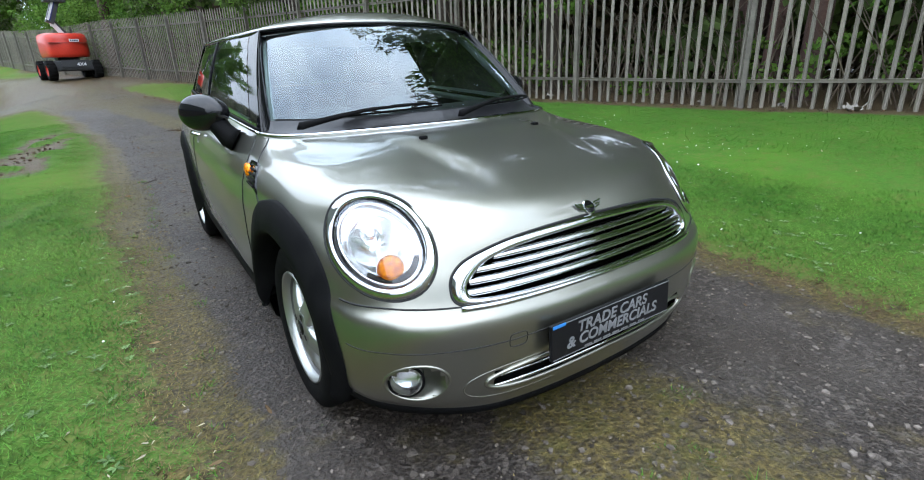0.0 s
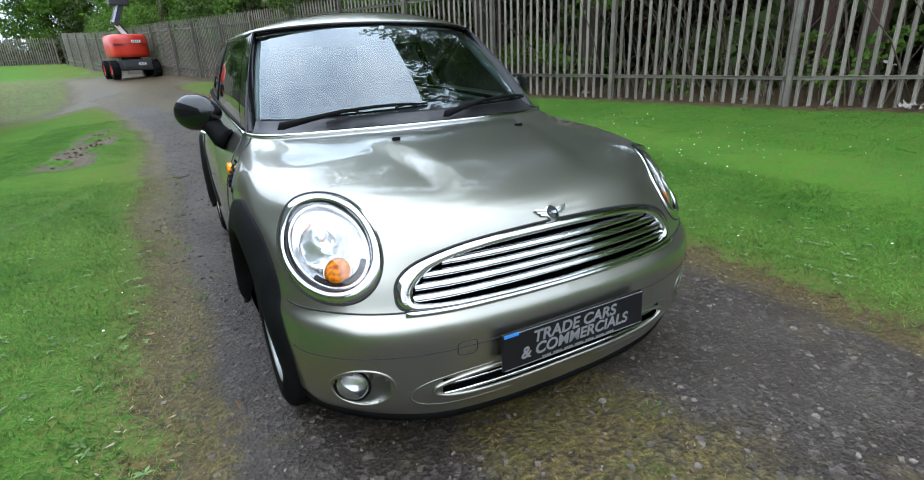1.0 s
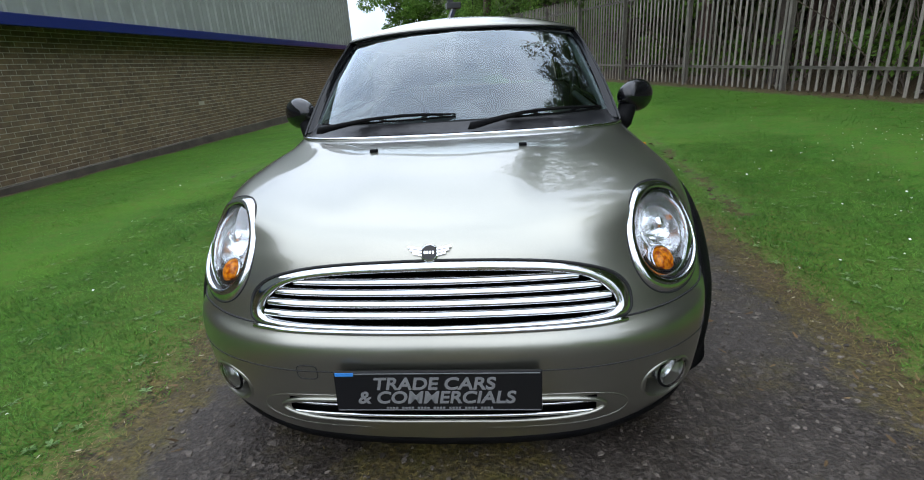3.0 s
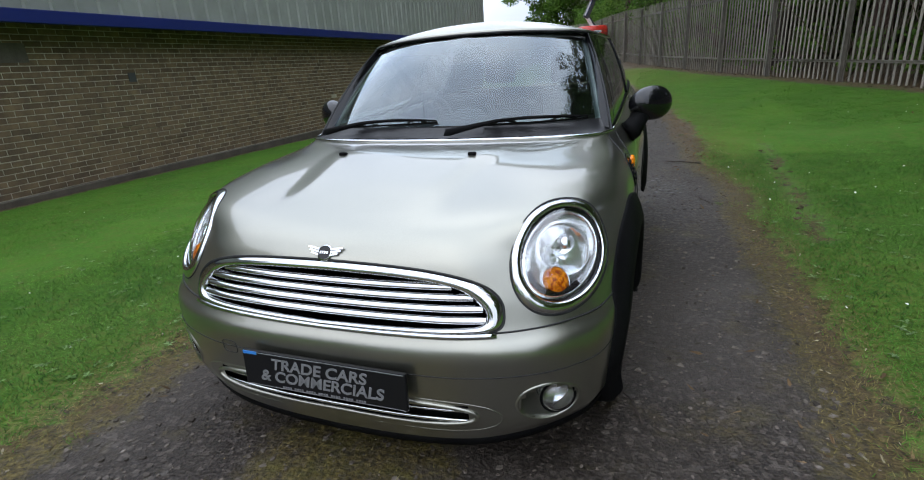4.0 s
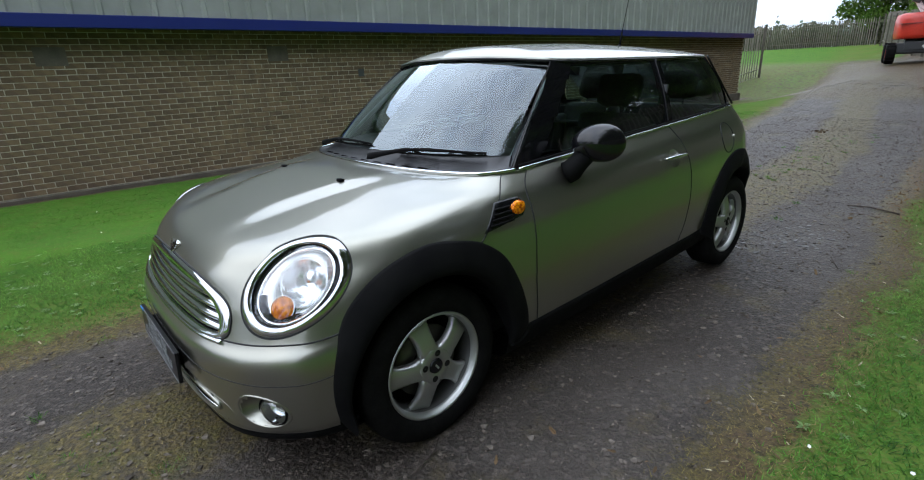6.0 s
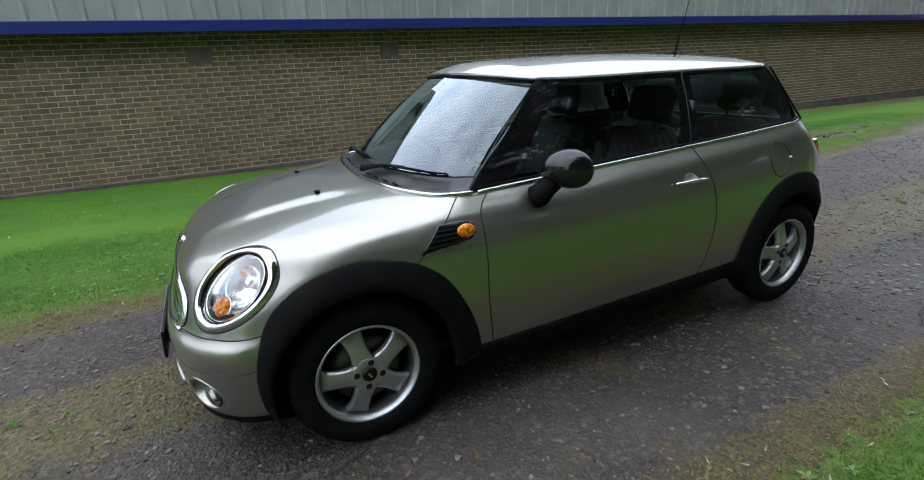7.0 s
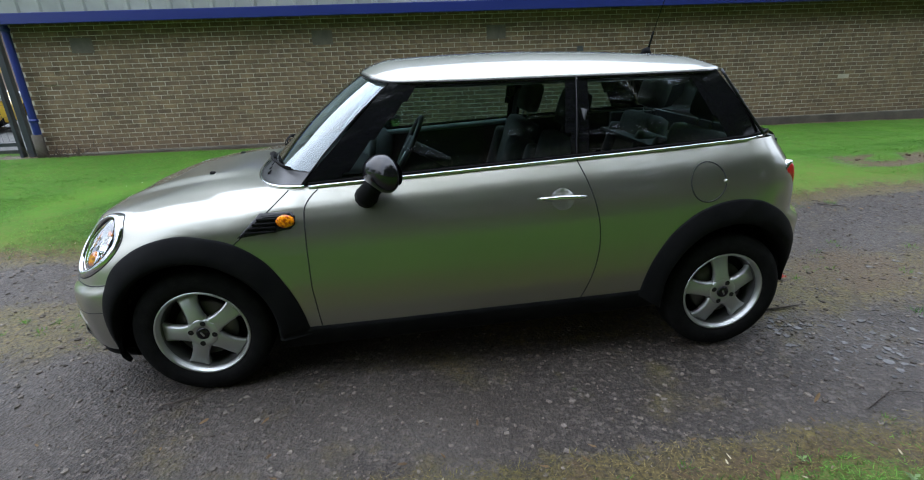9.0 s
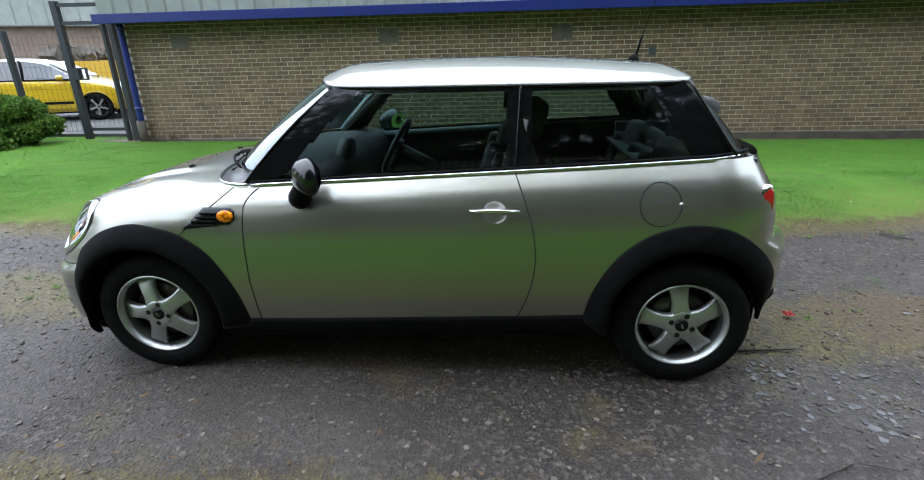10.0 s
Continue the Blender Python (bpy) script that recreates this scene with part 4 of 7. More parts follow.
# A-pillar strips between screen and side glass
for sx in (1, -1):
    a0 = [(x * 0.97, y + 0.012 * x, z) for x, y, z in SCREEN_LOW][-1]
    a1 = [(x * 0.97, y + 0.008 * x, z) for x, y, z in SCREEN_TOP][-1]
    lo = [a0, (0.692, -0.745, 0.938), (0.710, -0.752, 0.934), SIDE_LOW[0]]
    hi = [a1, (0.556, -0.325, 1.335), (0.565, -0.338, 1.337), SIDE_TOP[0]]
    g = between(lo, hi, (0.010, -0.010, 0.012), 14, 4)
    verts = [(p[0] * sx, p[1], p[2]) for p in g.reshape(-1, 3)]
    mesh_ob("a_pillar", verts, grid_faces(g.shape[0], g.shape[1]), GLOSS_BLACK, car, True, "gloss black windscreen pillar")
    tube("pillar_seam", [(sx * (p[0] + 0.001), p[1], p[2]) for p in g[:, -5]], 0.003, GAP, car, 6)
    # chrome belt line
    line = [(sx * (side_x(y, belt_z(y)) + 0.004), y, belt_z(y) + 0.002) for y in np.linspace(-0.72, 1.28, 40)]
    line += [(sx * 0.650, 1.39, belt_z(1.39)), (sx * 0.58, 1.47, belt_z(1.45))]
    tube("belt_chrome", line, 0.0085, CHROME, car, 8, label="chrome beltline strip")
    tube("belt_seal", [(p[0] - sx * 0.006, p[1], p[2] + 0.012) for p in line], 0.008, PLASTIC, car, 8)
    b = [(sx * (p[0] + 0.003), p[1], p[2]) for p in side_g[:, int(SIDE_N * 0.525)]]
    tube("b_pillar_strip", b, 0.006, GLOSS_BLACK, car, 6)
    lo, hi = Vector((sx * 0.668, 1.375, 1.045)), Vector((sx * 0.563, 1.175, 1.345))
    tube("tail_pillar_trim", [lo.lerp(hi, f) + Vector((sx * 0.006, 0.01, 0)) for f in np.linspace(0, 1, 8)], 0.006, GLOSS_BLACK, car, 8)
# chrome strip at the screen base
low_full = catmull([(-x, y, z) for x, y, z in RINGS[10][:0:-1]] + RINGS[10], 6)
tube("cowl_chrome", [(p[0], p[1], p[2] + 0.005) for p in low_full], 0.0075, CHROME, car, 8)
glass_foot = np.array(SCREEN_LOW) * 0.915 + np.array(SCREEN_TOP) * 0.085 + np.array((0, -0.004, 0.0))
foot_x = [abs(p[0]) for p in RINGS[10]]
cowl_top = [(x * 0.965, float(np.interp(x, glass_foot[:, 0], glass_foot[:, 1])), float(np.interp(x, glass_foot[:, 0], glass_foot[:, 2])) - 0.002) for x in foot_x]
cowl = between([(p[0], p[1] + 0.008, p[2] + 0.002) for p in RINGS[10]], cowl_top, (0, 0.0, -0.016), 7, 6)
cut_grid("cowl_panel", cowl, never, lambda c, i, j: True, COWL, label="black plastic scuttle panel", flip=True)
for k in range(9):
    x = -0.40 + 0.1 * k
    p = Vector((x, float(np.interp(abs(x), foot_x, [q[1] for q in RINGS[10]])) + 0.040, 0.929))
    part("cowl_slot", box((-0.030, -0.004, -0.002), (0.030, 0.004, 0.003), Matrix.Translation(p)), DARK, car)

# rear screen and tailgate glass
rear_g = between([(0, 1.53, 1.04), (.3, 1.52, 1.04), (.52, 1.475, 1.04), (.655, 1.385, 1.042)], [(0, 1.27, 1.345), (.28, 1.25, 1.345), (.47, 1.205, 1.345), (.560, 1.165, 1.345)], (0, 0.008, 0.008), 12, 6)
cut_grid("rear_screen", rear_g, never, lambda c, i, j: True, SIDE_GLASS, flip=False).visible_shadow = False

# headlamps
def lamp_ring(scale_r, scale_u, out, project, n=48, drop=-0.022):
    pts = []
    for k in range(n):
        a = 2 * math.pi * k / n
        p = LAMP_C + LAMP_B * scale_r * 0.8775 * math.cos(a) + LAMP_A * scale_u * 1.117 * math.sin(a)
        if project:
            hit, _, _, _ = SHELL.ray_cast(p + LAMP_N * 0.3, -LAMP_N)
            w = (hit - p).dot(LAMP_N) if hit is not None else 0.0
            p = p + LAMP_N * min(0.012, max(drop, w))
        pts.append(p + LAMP_N * out)
    return pts


def rings_ob(name, rings, material, sx, label="", cap=None, parent=None):
    n = len(rings[0])
    verts = [(p.x * sx, p.y, p.z) for r in rings for p in r]
    faces = [(i * n + k, i * n + (k + 1) % n, (i + 1) * n + (k + 1) % n, (i + 1) * n + k) for i in range(len(rings) - 1) for k in range(n)]
    if cap is not None:
        verts.append((cap.x * sx, cap.y, cap.z))
        faces += [((len(rings) - 1) * n + k, (len(rings) - 1) * n + (k + 1) % n, len(verts) - 1) for k in range(n)]
    if sx < 0:
        faces = [f[::-1] for f in faces]
    return mesh_ob(name, verts, faces, material, parent or car, True, label)


REFLECTOR = mat("lamp_reflector", (0.90, 0.91, 0.92), 0.22, 1.0)
BEZEL = mat("lamp_bezel", (0.62, 0.63, 0.64), 0.2, 0.9)
mid_h = sum(lamp_uv(p)[2] for p in lamp_ring(0.13, 0.14, 0, True)) / 48
for sx in (1, -1):
    shell_out, shell_in = lamp_ring(0.1554, 0.170, 0.0, True, drop=-0.085), lamp_ring(0.128, 0.136, 0.004, True, drop=-0.034)
    crest = [a.lerp(b, 0.35) + LAMP_N * 0.008 for a, b in zip(shell_out, shell_in)]
    crest2 = [a.lerp(b, 0.75) + LAMP_N * 0.009 for a, b in zip(shell_out, shell_in)]
    lamp = rings_ob("headlamp", [[p - LAMP_N * 0.06 for p in shell_out], [p + LAMP_N * 0.003 for p in shell_out], crest, crest2, shell_in, [p - LAMP_N * 0.03 for p in lamp_ring(0.126, 0.138, 0.0, True)]], CHROME, sx, "round headlamp with a chrome ring")
    gasket = [lamp_ring(0.1305, 0.1425, 0.002, True), lamp_ring(0.126, 0.138, 0.000, True), lamp_ring(0.118, 0.130, mid_h - 0.004, False), lamp_ring(0.115, 0.127, mid_h - 0.03, False)]
    v, f = tube_data([(p.x * sx, p.y, p.z) for p in lamp_ring(0.1572, 0.1716, 0.0, True, drop=-0.09)], 0.0028, 6, True)
    mesh_ob("lamp_joint", v, f, GAP, lamp, True)
    rings_ob("gasket", gasket, GLOSS_BLACK, sx, parent=lamp)
    dome = [lamp_ring(0.119 * f, 0.131 * f, mid_h + 0.002 + 0.024 * (1 - f * f), False) for f in (1, 0.9, 0.75, 0.55, 0.3)]
    rings_ob("lens", dome, LENS, sx, "clear lamp lens", LAMP_C + LAMP_N * (mid_h + 0.026), lamp).visible_shadow = False
    trim_ring = [lamp_ring(0.118, 0.130, mid_h - 0.012, False), lamp_ring(0.110, 0.121, mid_h - 0.004, False), lamp_ring(0.106, 0.117, mid_h - 0.016, False)]
    rings_ob("inner_ring", trim_ring, REFLECTOR, sx, parent=lamp)

    def disc(centre, pairs, n=36):
        """Rings of (radius, height) about a centre in the lamp's plane."""
        return [[centre + (LAMP_R * math.cos(a) + LAMP_U * math.sin(a)) * r + LAMP_N * h for a in np.linspace(0, 2 * math.pi, n + 1)[:-1]] for r, h in pairs]

    bc = LAMP_C + LAMP_N * (mid_h - 0.022) + LAMP_R * 0.018 + LAMP_U * 0.012
    outer_b = lamp_ring(0.107, 0.118, mid_h - 0.016, False, 36)
    rings_ob("bezel", [outer_b, disc(bc, ((0.079, -0.004),))[0], disc(bc, ((0.077, 0.004),))[0], disc(bc, ((0.074, 0.0),))[0]], BEZEL, sx, "silver lamp bezel", parent=lamp)
    bowl = disc(bc, [(0.075 * f, -0.060 * (1 - f * f)) for f in (1.0, 0.93, 0.8, 0.64, 0.45, 0.25)])
    for i, ring in enumerate(bowl[1:]):
        for k in range(36):
            ring[k] = ring[k] + LAMP_N * (0.005 if (k // 3 + i) % 2 else -0.004)
    rings_ob("reflector", bowl, REFLECTOR, sx, "faceted silver reflector", bc - LAMP_N * 0.060, lamp)
    c = bc + LAMP_R * 0.016 + LAMP_U * 0.022 - LAMP_N * 0.01
    rings_ob("bulb_shield", disc(c, ((0.027, -0.05), (0.027, 0.0), (0.023, 0.012), (0.012, 0.018)), 24), REFLECTOR, sx, "silver bulb shield", c + LAMP_N * 0.020, lamp)
    c = LAMP_C + LAMP_N * (mid_h - 0.014) - LAMP_U * 0.072 - LAMP_R * 0.034
    rings_ob("indicator", disc(c, ((0.038, -0.03), (0.037, 0.0), (0.033, 0.009), (0.023, 0.015), (0.010, 0.018)), 28), AMBER, sx, "amber indicator lens", c + LAMP_N * 0.0185, lamp)
    rings_ob("indicator_rim", disc(c, ((0.044, -0.03), (0.043, -0.001), (0.040, 0.004), (0.038, -0.004)), 28), CHROME, sx, parent=lamp)
    # black shade strip along the foot of the lens
    strip = []
    for sr, su, h in ((0.112, 0.122, -0.020), (0.109, 0.119, -0.006), (0.092, 0.102, -0.008), (0.092, 0.102, -0.022)):
        full = lamp_ring(sr, su, mid_h + h, False, 72)
        strip.append([full[k % 72] for k in range(47, 69)])
    mesh_ob("shade_strip", [(p.x * sx, p.y, p.z) for r in strip for p in r], [f[::sx] for f in grid_faces(4, len(strip[0]))], GLOSS_BLACK, lamp, True)

# grille
def offset_outline(side, top, bottom):
    out = []
    for x, z in GRILLE:
        fx = smoothstep(0.30, 0.47, x)
        up = smoothstep(0.545, 0.60, z)
        out.append((x + side * fx, z + top * up * (1 - 0.3 * fx) - bottom * (1 - up)))
    return out


def full_outline(half, per=5):
    c = catmull(half, per)
    return [tuple(p) for p in c] + [(-p[0], p[1]) for p in c[::-1][1:-1]]


inner, outer = full_outline(GRILLE), full_outline(offset_outline(0.040, 0.023, 0.010))
rings = []
for f, out in ((0.0, -0.004), (0.0, 0.004), (0.25, 0.011), (0.75, 0.012), (1.0, 0.005), (1.0, -0.03)):
    rings.append([on_front(a[0] + (b[0] - a[0]) * f, a[1] + (b[1] - a[1]) * f, out) for a, b in zip(outer, inner)])
n = len(inner)
grille = mesh_ob("grille", [tuple(p) for r in rings for p in r], [(i * n + (k + 1) % n, i * n + k, (i + 1) * n + k, (i + 1) * n + (k + 1) % n) for i in range(len(rings) - 1) for k in range(n)], CHROME, car, True, "chrome grille surround")


v, f = tube_data([on_front(a[0] * 1.004, a[1] + (0.003 if a[1] > 0.58 else -0.002), 0.0015) for a in outer], 0.0035, 6, True)
mesh_ob("grille_joint", v, f, GAP, grille, True)


def half_width(z):
    xs = [p for p in inner if abs(p[1] - z) < 0.008 and p[0] > 0]
    return max(p[0] for p in xs) - 0.004 if xs else 0.3


for z in (0.562, 0.591, 0.620, 0.648):
    w = half_width(z + 0.004)
    rows = []
    for x in np.linspace(-w, w, 41):
        base = on_front(x, z, 0)
        rows.append([(x, base.y + dy, z + dz) for dy, dz in ((0.036, 0.0100), (0.012, 0.0098), (0.003, 0.0062), (-0.004, -0.0010), (-0.003, -0.0065), (0.006, -0.0098), (0.036, -0.0085))])
    mesh_ob("bar", [p for r in rows for p in r], grid_faces(41, 7), CHROME, grille, True, "chrome grille bar")
back = [(x, on_front(x, z).y + 0.045, z) for z in (0.52, 0.60, 0.69) for x in np.linspace(-0.52, 0.52, 30)]
mesh_ob("backing", back, grid_faces(3, 30), DARK, grille)
tube("lower_strip", [on_front(x, 0.521 + 0.007 * (x / 0.53) ** 2, 0.003) for x in np.linspace(-0.515, 0.515, 50)], 0.009, CHROME, grille, 8)

# lower intake
intake = mesh_ob("lower_intake", [(x, on_front(x, z).y + 0.035, z) for z in (0.235, 0.28, 0.335) for x in np.linspace(-0.46, 0.46, 30)], grid_faces(3, 30), DARK, car, False, "black lower air intake")
tube("chrome_strip", [on_front(x, 0.290, -0.012) for x in np.linspace(-0.44, 0.44, 50)], 0.0045, CHROME, intake, 8)
tube("chrome_strip", [on_front(x, 0.262, -0.004) for x in np.linspace(-0.44, 0.44, 50)], 0.006, CHROME, intake, 8)
outline = [on_front(0.46 * math.copysign(min(1, abs(math.cos(a)) ** 0.35), math.cos(a)), 0.281 + 0.038 * math.sin(a), 0.001) for a in np.linspace(0, 2 * math.pi, 80)[:-1]]
v, f = tube_data(outline, 0.007, 8, True)
mesh_ob("intake_lip", v, f, PAINT, intake, True)

ledge = [on_front(0.525 * math.copysign(min(1, abs(math.cos(a)) ** 0.3), math.cos(a)), 0.274 + 0.058 * math.sin(a), -0.002) for a in np.linspace(0, 2 * math.pi, 90)[:-1]]
v, f = tube_data(ledge, 0.0032, 8, True)
mesh_ob("intake_ledge", v, f, PAINT, intake, True)

# fog lamps
FOG_LENS = glass_mat("fog_lens", (0.95, 0.96, 0.97), 2.2)
for sx in (1, -1):
    c = on_front(sx * 0.643, 0.318)
    nrm = Vector((sx * 0.48, -0.86, -0.02)).normalized()
    r_ax = Vector((0, 0, 1)).cross(nrm).normalized()
    u_ax = nrm.cross(r_ax)

    def oval(a, b, out, off=0.0, proj=False):
        pts = []
        for w in np.linspace(0, 2 * math.pi, 33)[:-1]:
            p = c + r_ax * (a * math.cos(w) + off) + u_ax * b * math.sin(w)
            if proj:
                p = on_front(p.x, p.z)
            pts.append(p + nrm * out)
        return pts

    rings = [oval(0.094, 0.064, 0.0, proj=True), oval(0.090, 0.061, 0.005, proj=True), oval(0.085, 0.057, 0.001, proj=True), oval(0.072, 0.050, -0.030, sx * 0.008), oval(0.044, 0.040, -0.058, sx * 0.030)]
    m = len(rings[0])
    fog = mesh_ob("fog_lamp", [tuple(p) for r in rings for p in r], [(i * m + k, i * m + (k + 1) % m, (i + 1) * m + (k + 1) % m, (i + 1) * m + k) for i in range(4) for k in range(m)], PAINT, car, True, "round fog lamp in a silver cup")
    hoop = oval(0.050, 0.050, -0.016, sx * 0.036)
    v, f = tube_data(hoop, 0.004, 8, True)
    mesh_ob("fog_gasket", v, f, DARK, fog, True)
    off = sx * 0.036
    rings = [oval(0.048, 0.048, -0.050, off), oval(0.047, 0.047, -0.012, off), oval(0.038, 0.038, -0.002, off), oval(0.018, 0.018, 0.003, off)]
    mesh_ob("fog_reflector", [tuple(p - nrm * (0.012, 0.022, 0.046, 0.058)[i]) for i, r in enumerate(rings) for p in r], [(i * m + k, i * m + (k + 1) % m, (i + 1) * m + (k + 1) % m, (i + 1) * m + k) for i in range(3) for k in range(m)] + [tuple(3 * m + k for k in range(m))], REFLECTOR, fog, True)
    mesh_ob("fog_lens", [tuple(p) for r in rings for p in r], [(i * m + k, i * m + (k + 1) % m, (i + 1) * m + (k + 1) % m, (i + 1) * m + k) for i in range(3) for k in range(m)] + [tuple(3 * m + k for k in range(m))], FOG_LENS, fog, True).visible_shadow = False

# towing-eye cover
eye = [on_front(-0.36 + 0.030 * math.copysign(abs(math.cos(a)) ** 0.5, math.cos(a)), 0.408 + 0.022 * math.copysign(abs(math.sin(a)) ** 0.5, math.sin(a)), 0.0005) for a in np.linspace(0, 2 * math.pi, 41)[:-1]]
v, f = tube_data(eye, 0.0014, 6, True)
mesh_ob("towing_cover_gap", v, f, GAP, car, True)


# number plate with the dealer's wording
def words(body, size, place, material, parent, shear=0.18, bold=0.006, stretch=1.0):
    cu = bpy.data.curves.new("lettering", "FONT")
    cu.body, cu.size, cu.align_x, cu.shear, cu.offset, cu.extrude = body, size, "CENTER", shear, bold * size, 0.0008
    tmp = bpy.data.objects.new("lettering", cu)
    me = bpy.data.meshes.new_from_object(tmp)
    bpy.data.objects.remove(tmp)
    ob = new("lettering", me)
    me.materials.clear()
    me.materials.append(material)
    for v in me.vertices:
        v.co.x *= stretch
    ob.parent = parent
    ob.matrix_local = place
    return ob


PLATE = mat("plate_black", (0.008, 0.008, 0.009), 0.28, 0.0, 0.0, 0.25)
LETTER = mat("plate_white", (0.17, 0.172, 0.175), 0.5)
plate = part("number_plate", box((-0.277, -0.008, -0.0585), (0.277, 0.006, 0.0585), bevel=0.004), PLATE, car, "black dealer plate with white lettering")
plate.matrix_local = pose(0.006, -1.953, 0.373, -3, 0, 0)
words("TRADE CARS", 0.050, pose(-0.010, -0.0095, 0.008, 90, 0, 0), LETTER, plate, bold=0.022, stretch=1.12)
words("& COMMERCIALS", 0.050, pose(-0.006, -0.0095, -0.033, 90, 0, 0), LETTER, plate, bold=0.022, stretch=1.10)
for z in (-0.0555, 0.0535):
    part("plate_edge", box((-0.272, -0.0095, z), (0.272, -0.008, z + 0.002)), LETTER, plate)
part("blue_strip", box((-0.272, -0.0105, 0.0485), (-0.222, -0.008, 0.0575)), mat("plate_blue", (0.03, 0.20, 0.55), 0.4), plate)
for k in range(34):
    if k % 5 != 4:
        part("small_print", box((-0.14 + k * 0.0085, -0.0095, -0.052), (-0.14 + k * 0.0085 + 0.006, -0.008, -0.046)), LETTER, plate)
part("plate_bracket", box((-0.20, -1.948, 0.340), (0.20, -1.90, 0.405), bevel=0.01), DARK, car)

# winged badge
c = on_front(-0.004, 0.718)
bn = Vector((0, -0.80, 0.60)).normalized()
bu = Vector((0, 0.60, 0.80))
badge = rings_ob("bonnet_badge", [[c + Vector((1, 0, 0)) * r * math.cos(a) + bu * r * math.sin(a) + bn * h for a in np.linspace(0, 2 * math.pi, 29)[:-1]] for r, h in ((0.025, -0.003), (0.025, 0.005), (0.021, 0.007))], CHROME, 1, "winged chrome bonnet badge")
rings_ob("badge_disc", [[c + Vector((1, 0, 0)) * r * math.cos(a) + bu * r * math.sin(a) + bn * 0.006 for a in np.linspace(0, 2 * math.pi, 29)[:-1]] for r in (0.022, 0.010)], GLOSS_BLACK, 1, "", c + bn * 0.007, badge)
for k in range(4):
    x0 = -0.0145 + k * 0.0075
    bm = bmesh.new()
    add_box(bm, (x0, -0.004, -0.0008), (x0 + 0.005, 0.004, 0.0012))
    ob = part("badge_bar", bm, CHROME, badge)
    ob.matrix_local = Matrix.Translation(c + bn * 0.0075) @ Matrix(((1, 0, 0, 0), (0, bu.y, bn.y, 0), (0, bu.z, bn.z, 0), (0, 0, 0, 1)))
for s in (1, -1):
    for k, (l, w) in enumerate(((0.036, 0.006), (0.030, 0.006), (0.022, 0.006))):
        off = 0.010 - k * 0.0085
        pts = [(s * 0.020, off - w / 2), (s * (0.024 + l), off + 0.004), (s * (0.022 + l), off + 0.004 + w * 0.9), (s * 0.020, off + w / 2)]
        verts = [c + Vector((1, 0, 0)) * x + bu * u + bn * 0.003 for x, u in pts] + [c + Vector((1, 0, 0)) * x + bu * u + bn * 0.0075 for x, u in pts]
        faces = [(4, 5, 6, 7), (0, 1, 5, 4), (1, 2, 6, 5), (2, 3, 7, 6), (3, 0, 4, 7)]
        mesh_ob("badge_wing", verts, faces if s > 0 else [f[::-1] for f in faces], CHROME, badge)

# washer jets
for s in (1, -1):
    p = on_top(s * 0.27, -1.266)
    bm = bmesh.new()
    add_box(bm, (-0.014, -0.011, -0.003), (0.014, 0.011, 0.010), Matrix.Translation(p) @ pose(0, 0, 0, -8, 0, 0), 0.004)
    part("washer_jet", bm, PLASTIC, car, smooth=True)

# side indicators and vents
for sx in (1, -1):
    corners = [(-1.018, 0.748), (-0.925, 0.838), (-0.80, 0.838), (-0.78, 0.822), (-0.78, 0.790), (-0.80, 0.772)]
    dense = []
    for k in range(len(corners)):
        a, b = corners[k], corners[(k + 1) % len(corners)]
        dense += [(a[0] + (b[0] - a[0]) * f, a[1] + (b[1] - a[1]) * f) for f in (0, 0.25, 0.5, 0.75)]
    cy, cz = -0.88, 0.80
    verts = [on_side(y, z, -0.004, sx) for y, z in dense] + [on_side(y, z, 0.003, sx) for y, z in dense] + [on_side(cy + (y - cy) * 0.93, cz + (z - cz) * 0.9, 0.005, sx) for y, z in dense] + [on_side(cy + (y - cy) * 0.5, cz + (z - cz) * 0.5, 0.005, sx) for y, z in dense] + [on_side(cy, cz, 0.005, sx)]
    n = len(dense)
    faces = [(i * n + k, i * n + (k + 1) % n, (i + 1) * n + (k + 1) % n, (i + 1) * n + k) for i in range(3) for k in range(n)] + [(3 * n + k, 3 * n + (k + 1) % n, 4 * n) for k in range(n)]
    vent = mesh_ob("side_vent", verts, faces if sx < 0 else [f[::-1] for f in faces], GLOSS_BLACK, car, True, "black side vent")
    for k in range(4):
        z = 0.768 + k * 0.016
        y0 = -1.018 + (z - 0.748) * 1.03 + 0.012
        tube("slat", [on_side(y, z, 0.008, sx) for y in np.linspace(y0, -0.86, 8)], 0.0045, PLASTIC, vent, 6)
    c = on_side(-0.82, 0.803, 0.004, sx)
    rings = [[c + Vector((sx * h, 0.038 * r * math.cos(a), 0.028 * r * math.sin(a))) for a in np.linspace(0, 2 * math.pi, 29)[:-1]] for r, h in ((1.0, -0.004), (1.0, 0.006), (0.8, 0.012), (0.4, 0.015))]
    m = len(rings[0])
    f = [(i * m + k, i * m + (k + 1) % m, (i + 1) * m + (k + 1) % m, (i + 1) * m + k) for i in range(3) for k in range(m)] + [tuple(3 * m + k for k in range(m))]
    mesh_ob("side_indicator", [tuple(p) for r in rings for p in r], f if sx > 0 else [q[::-1] for q in f], AMBER, vent, True, "amber side indicator")

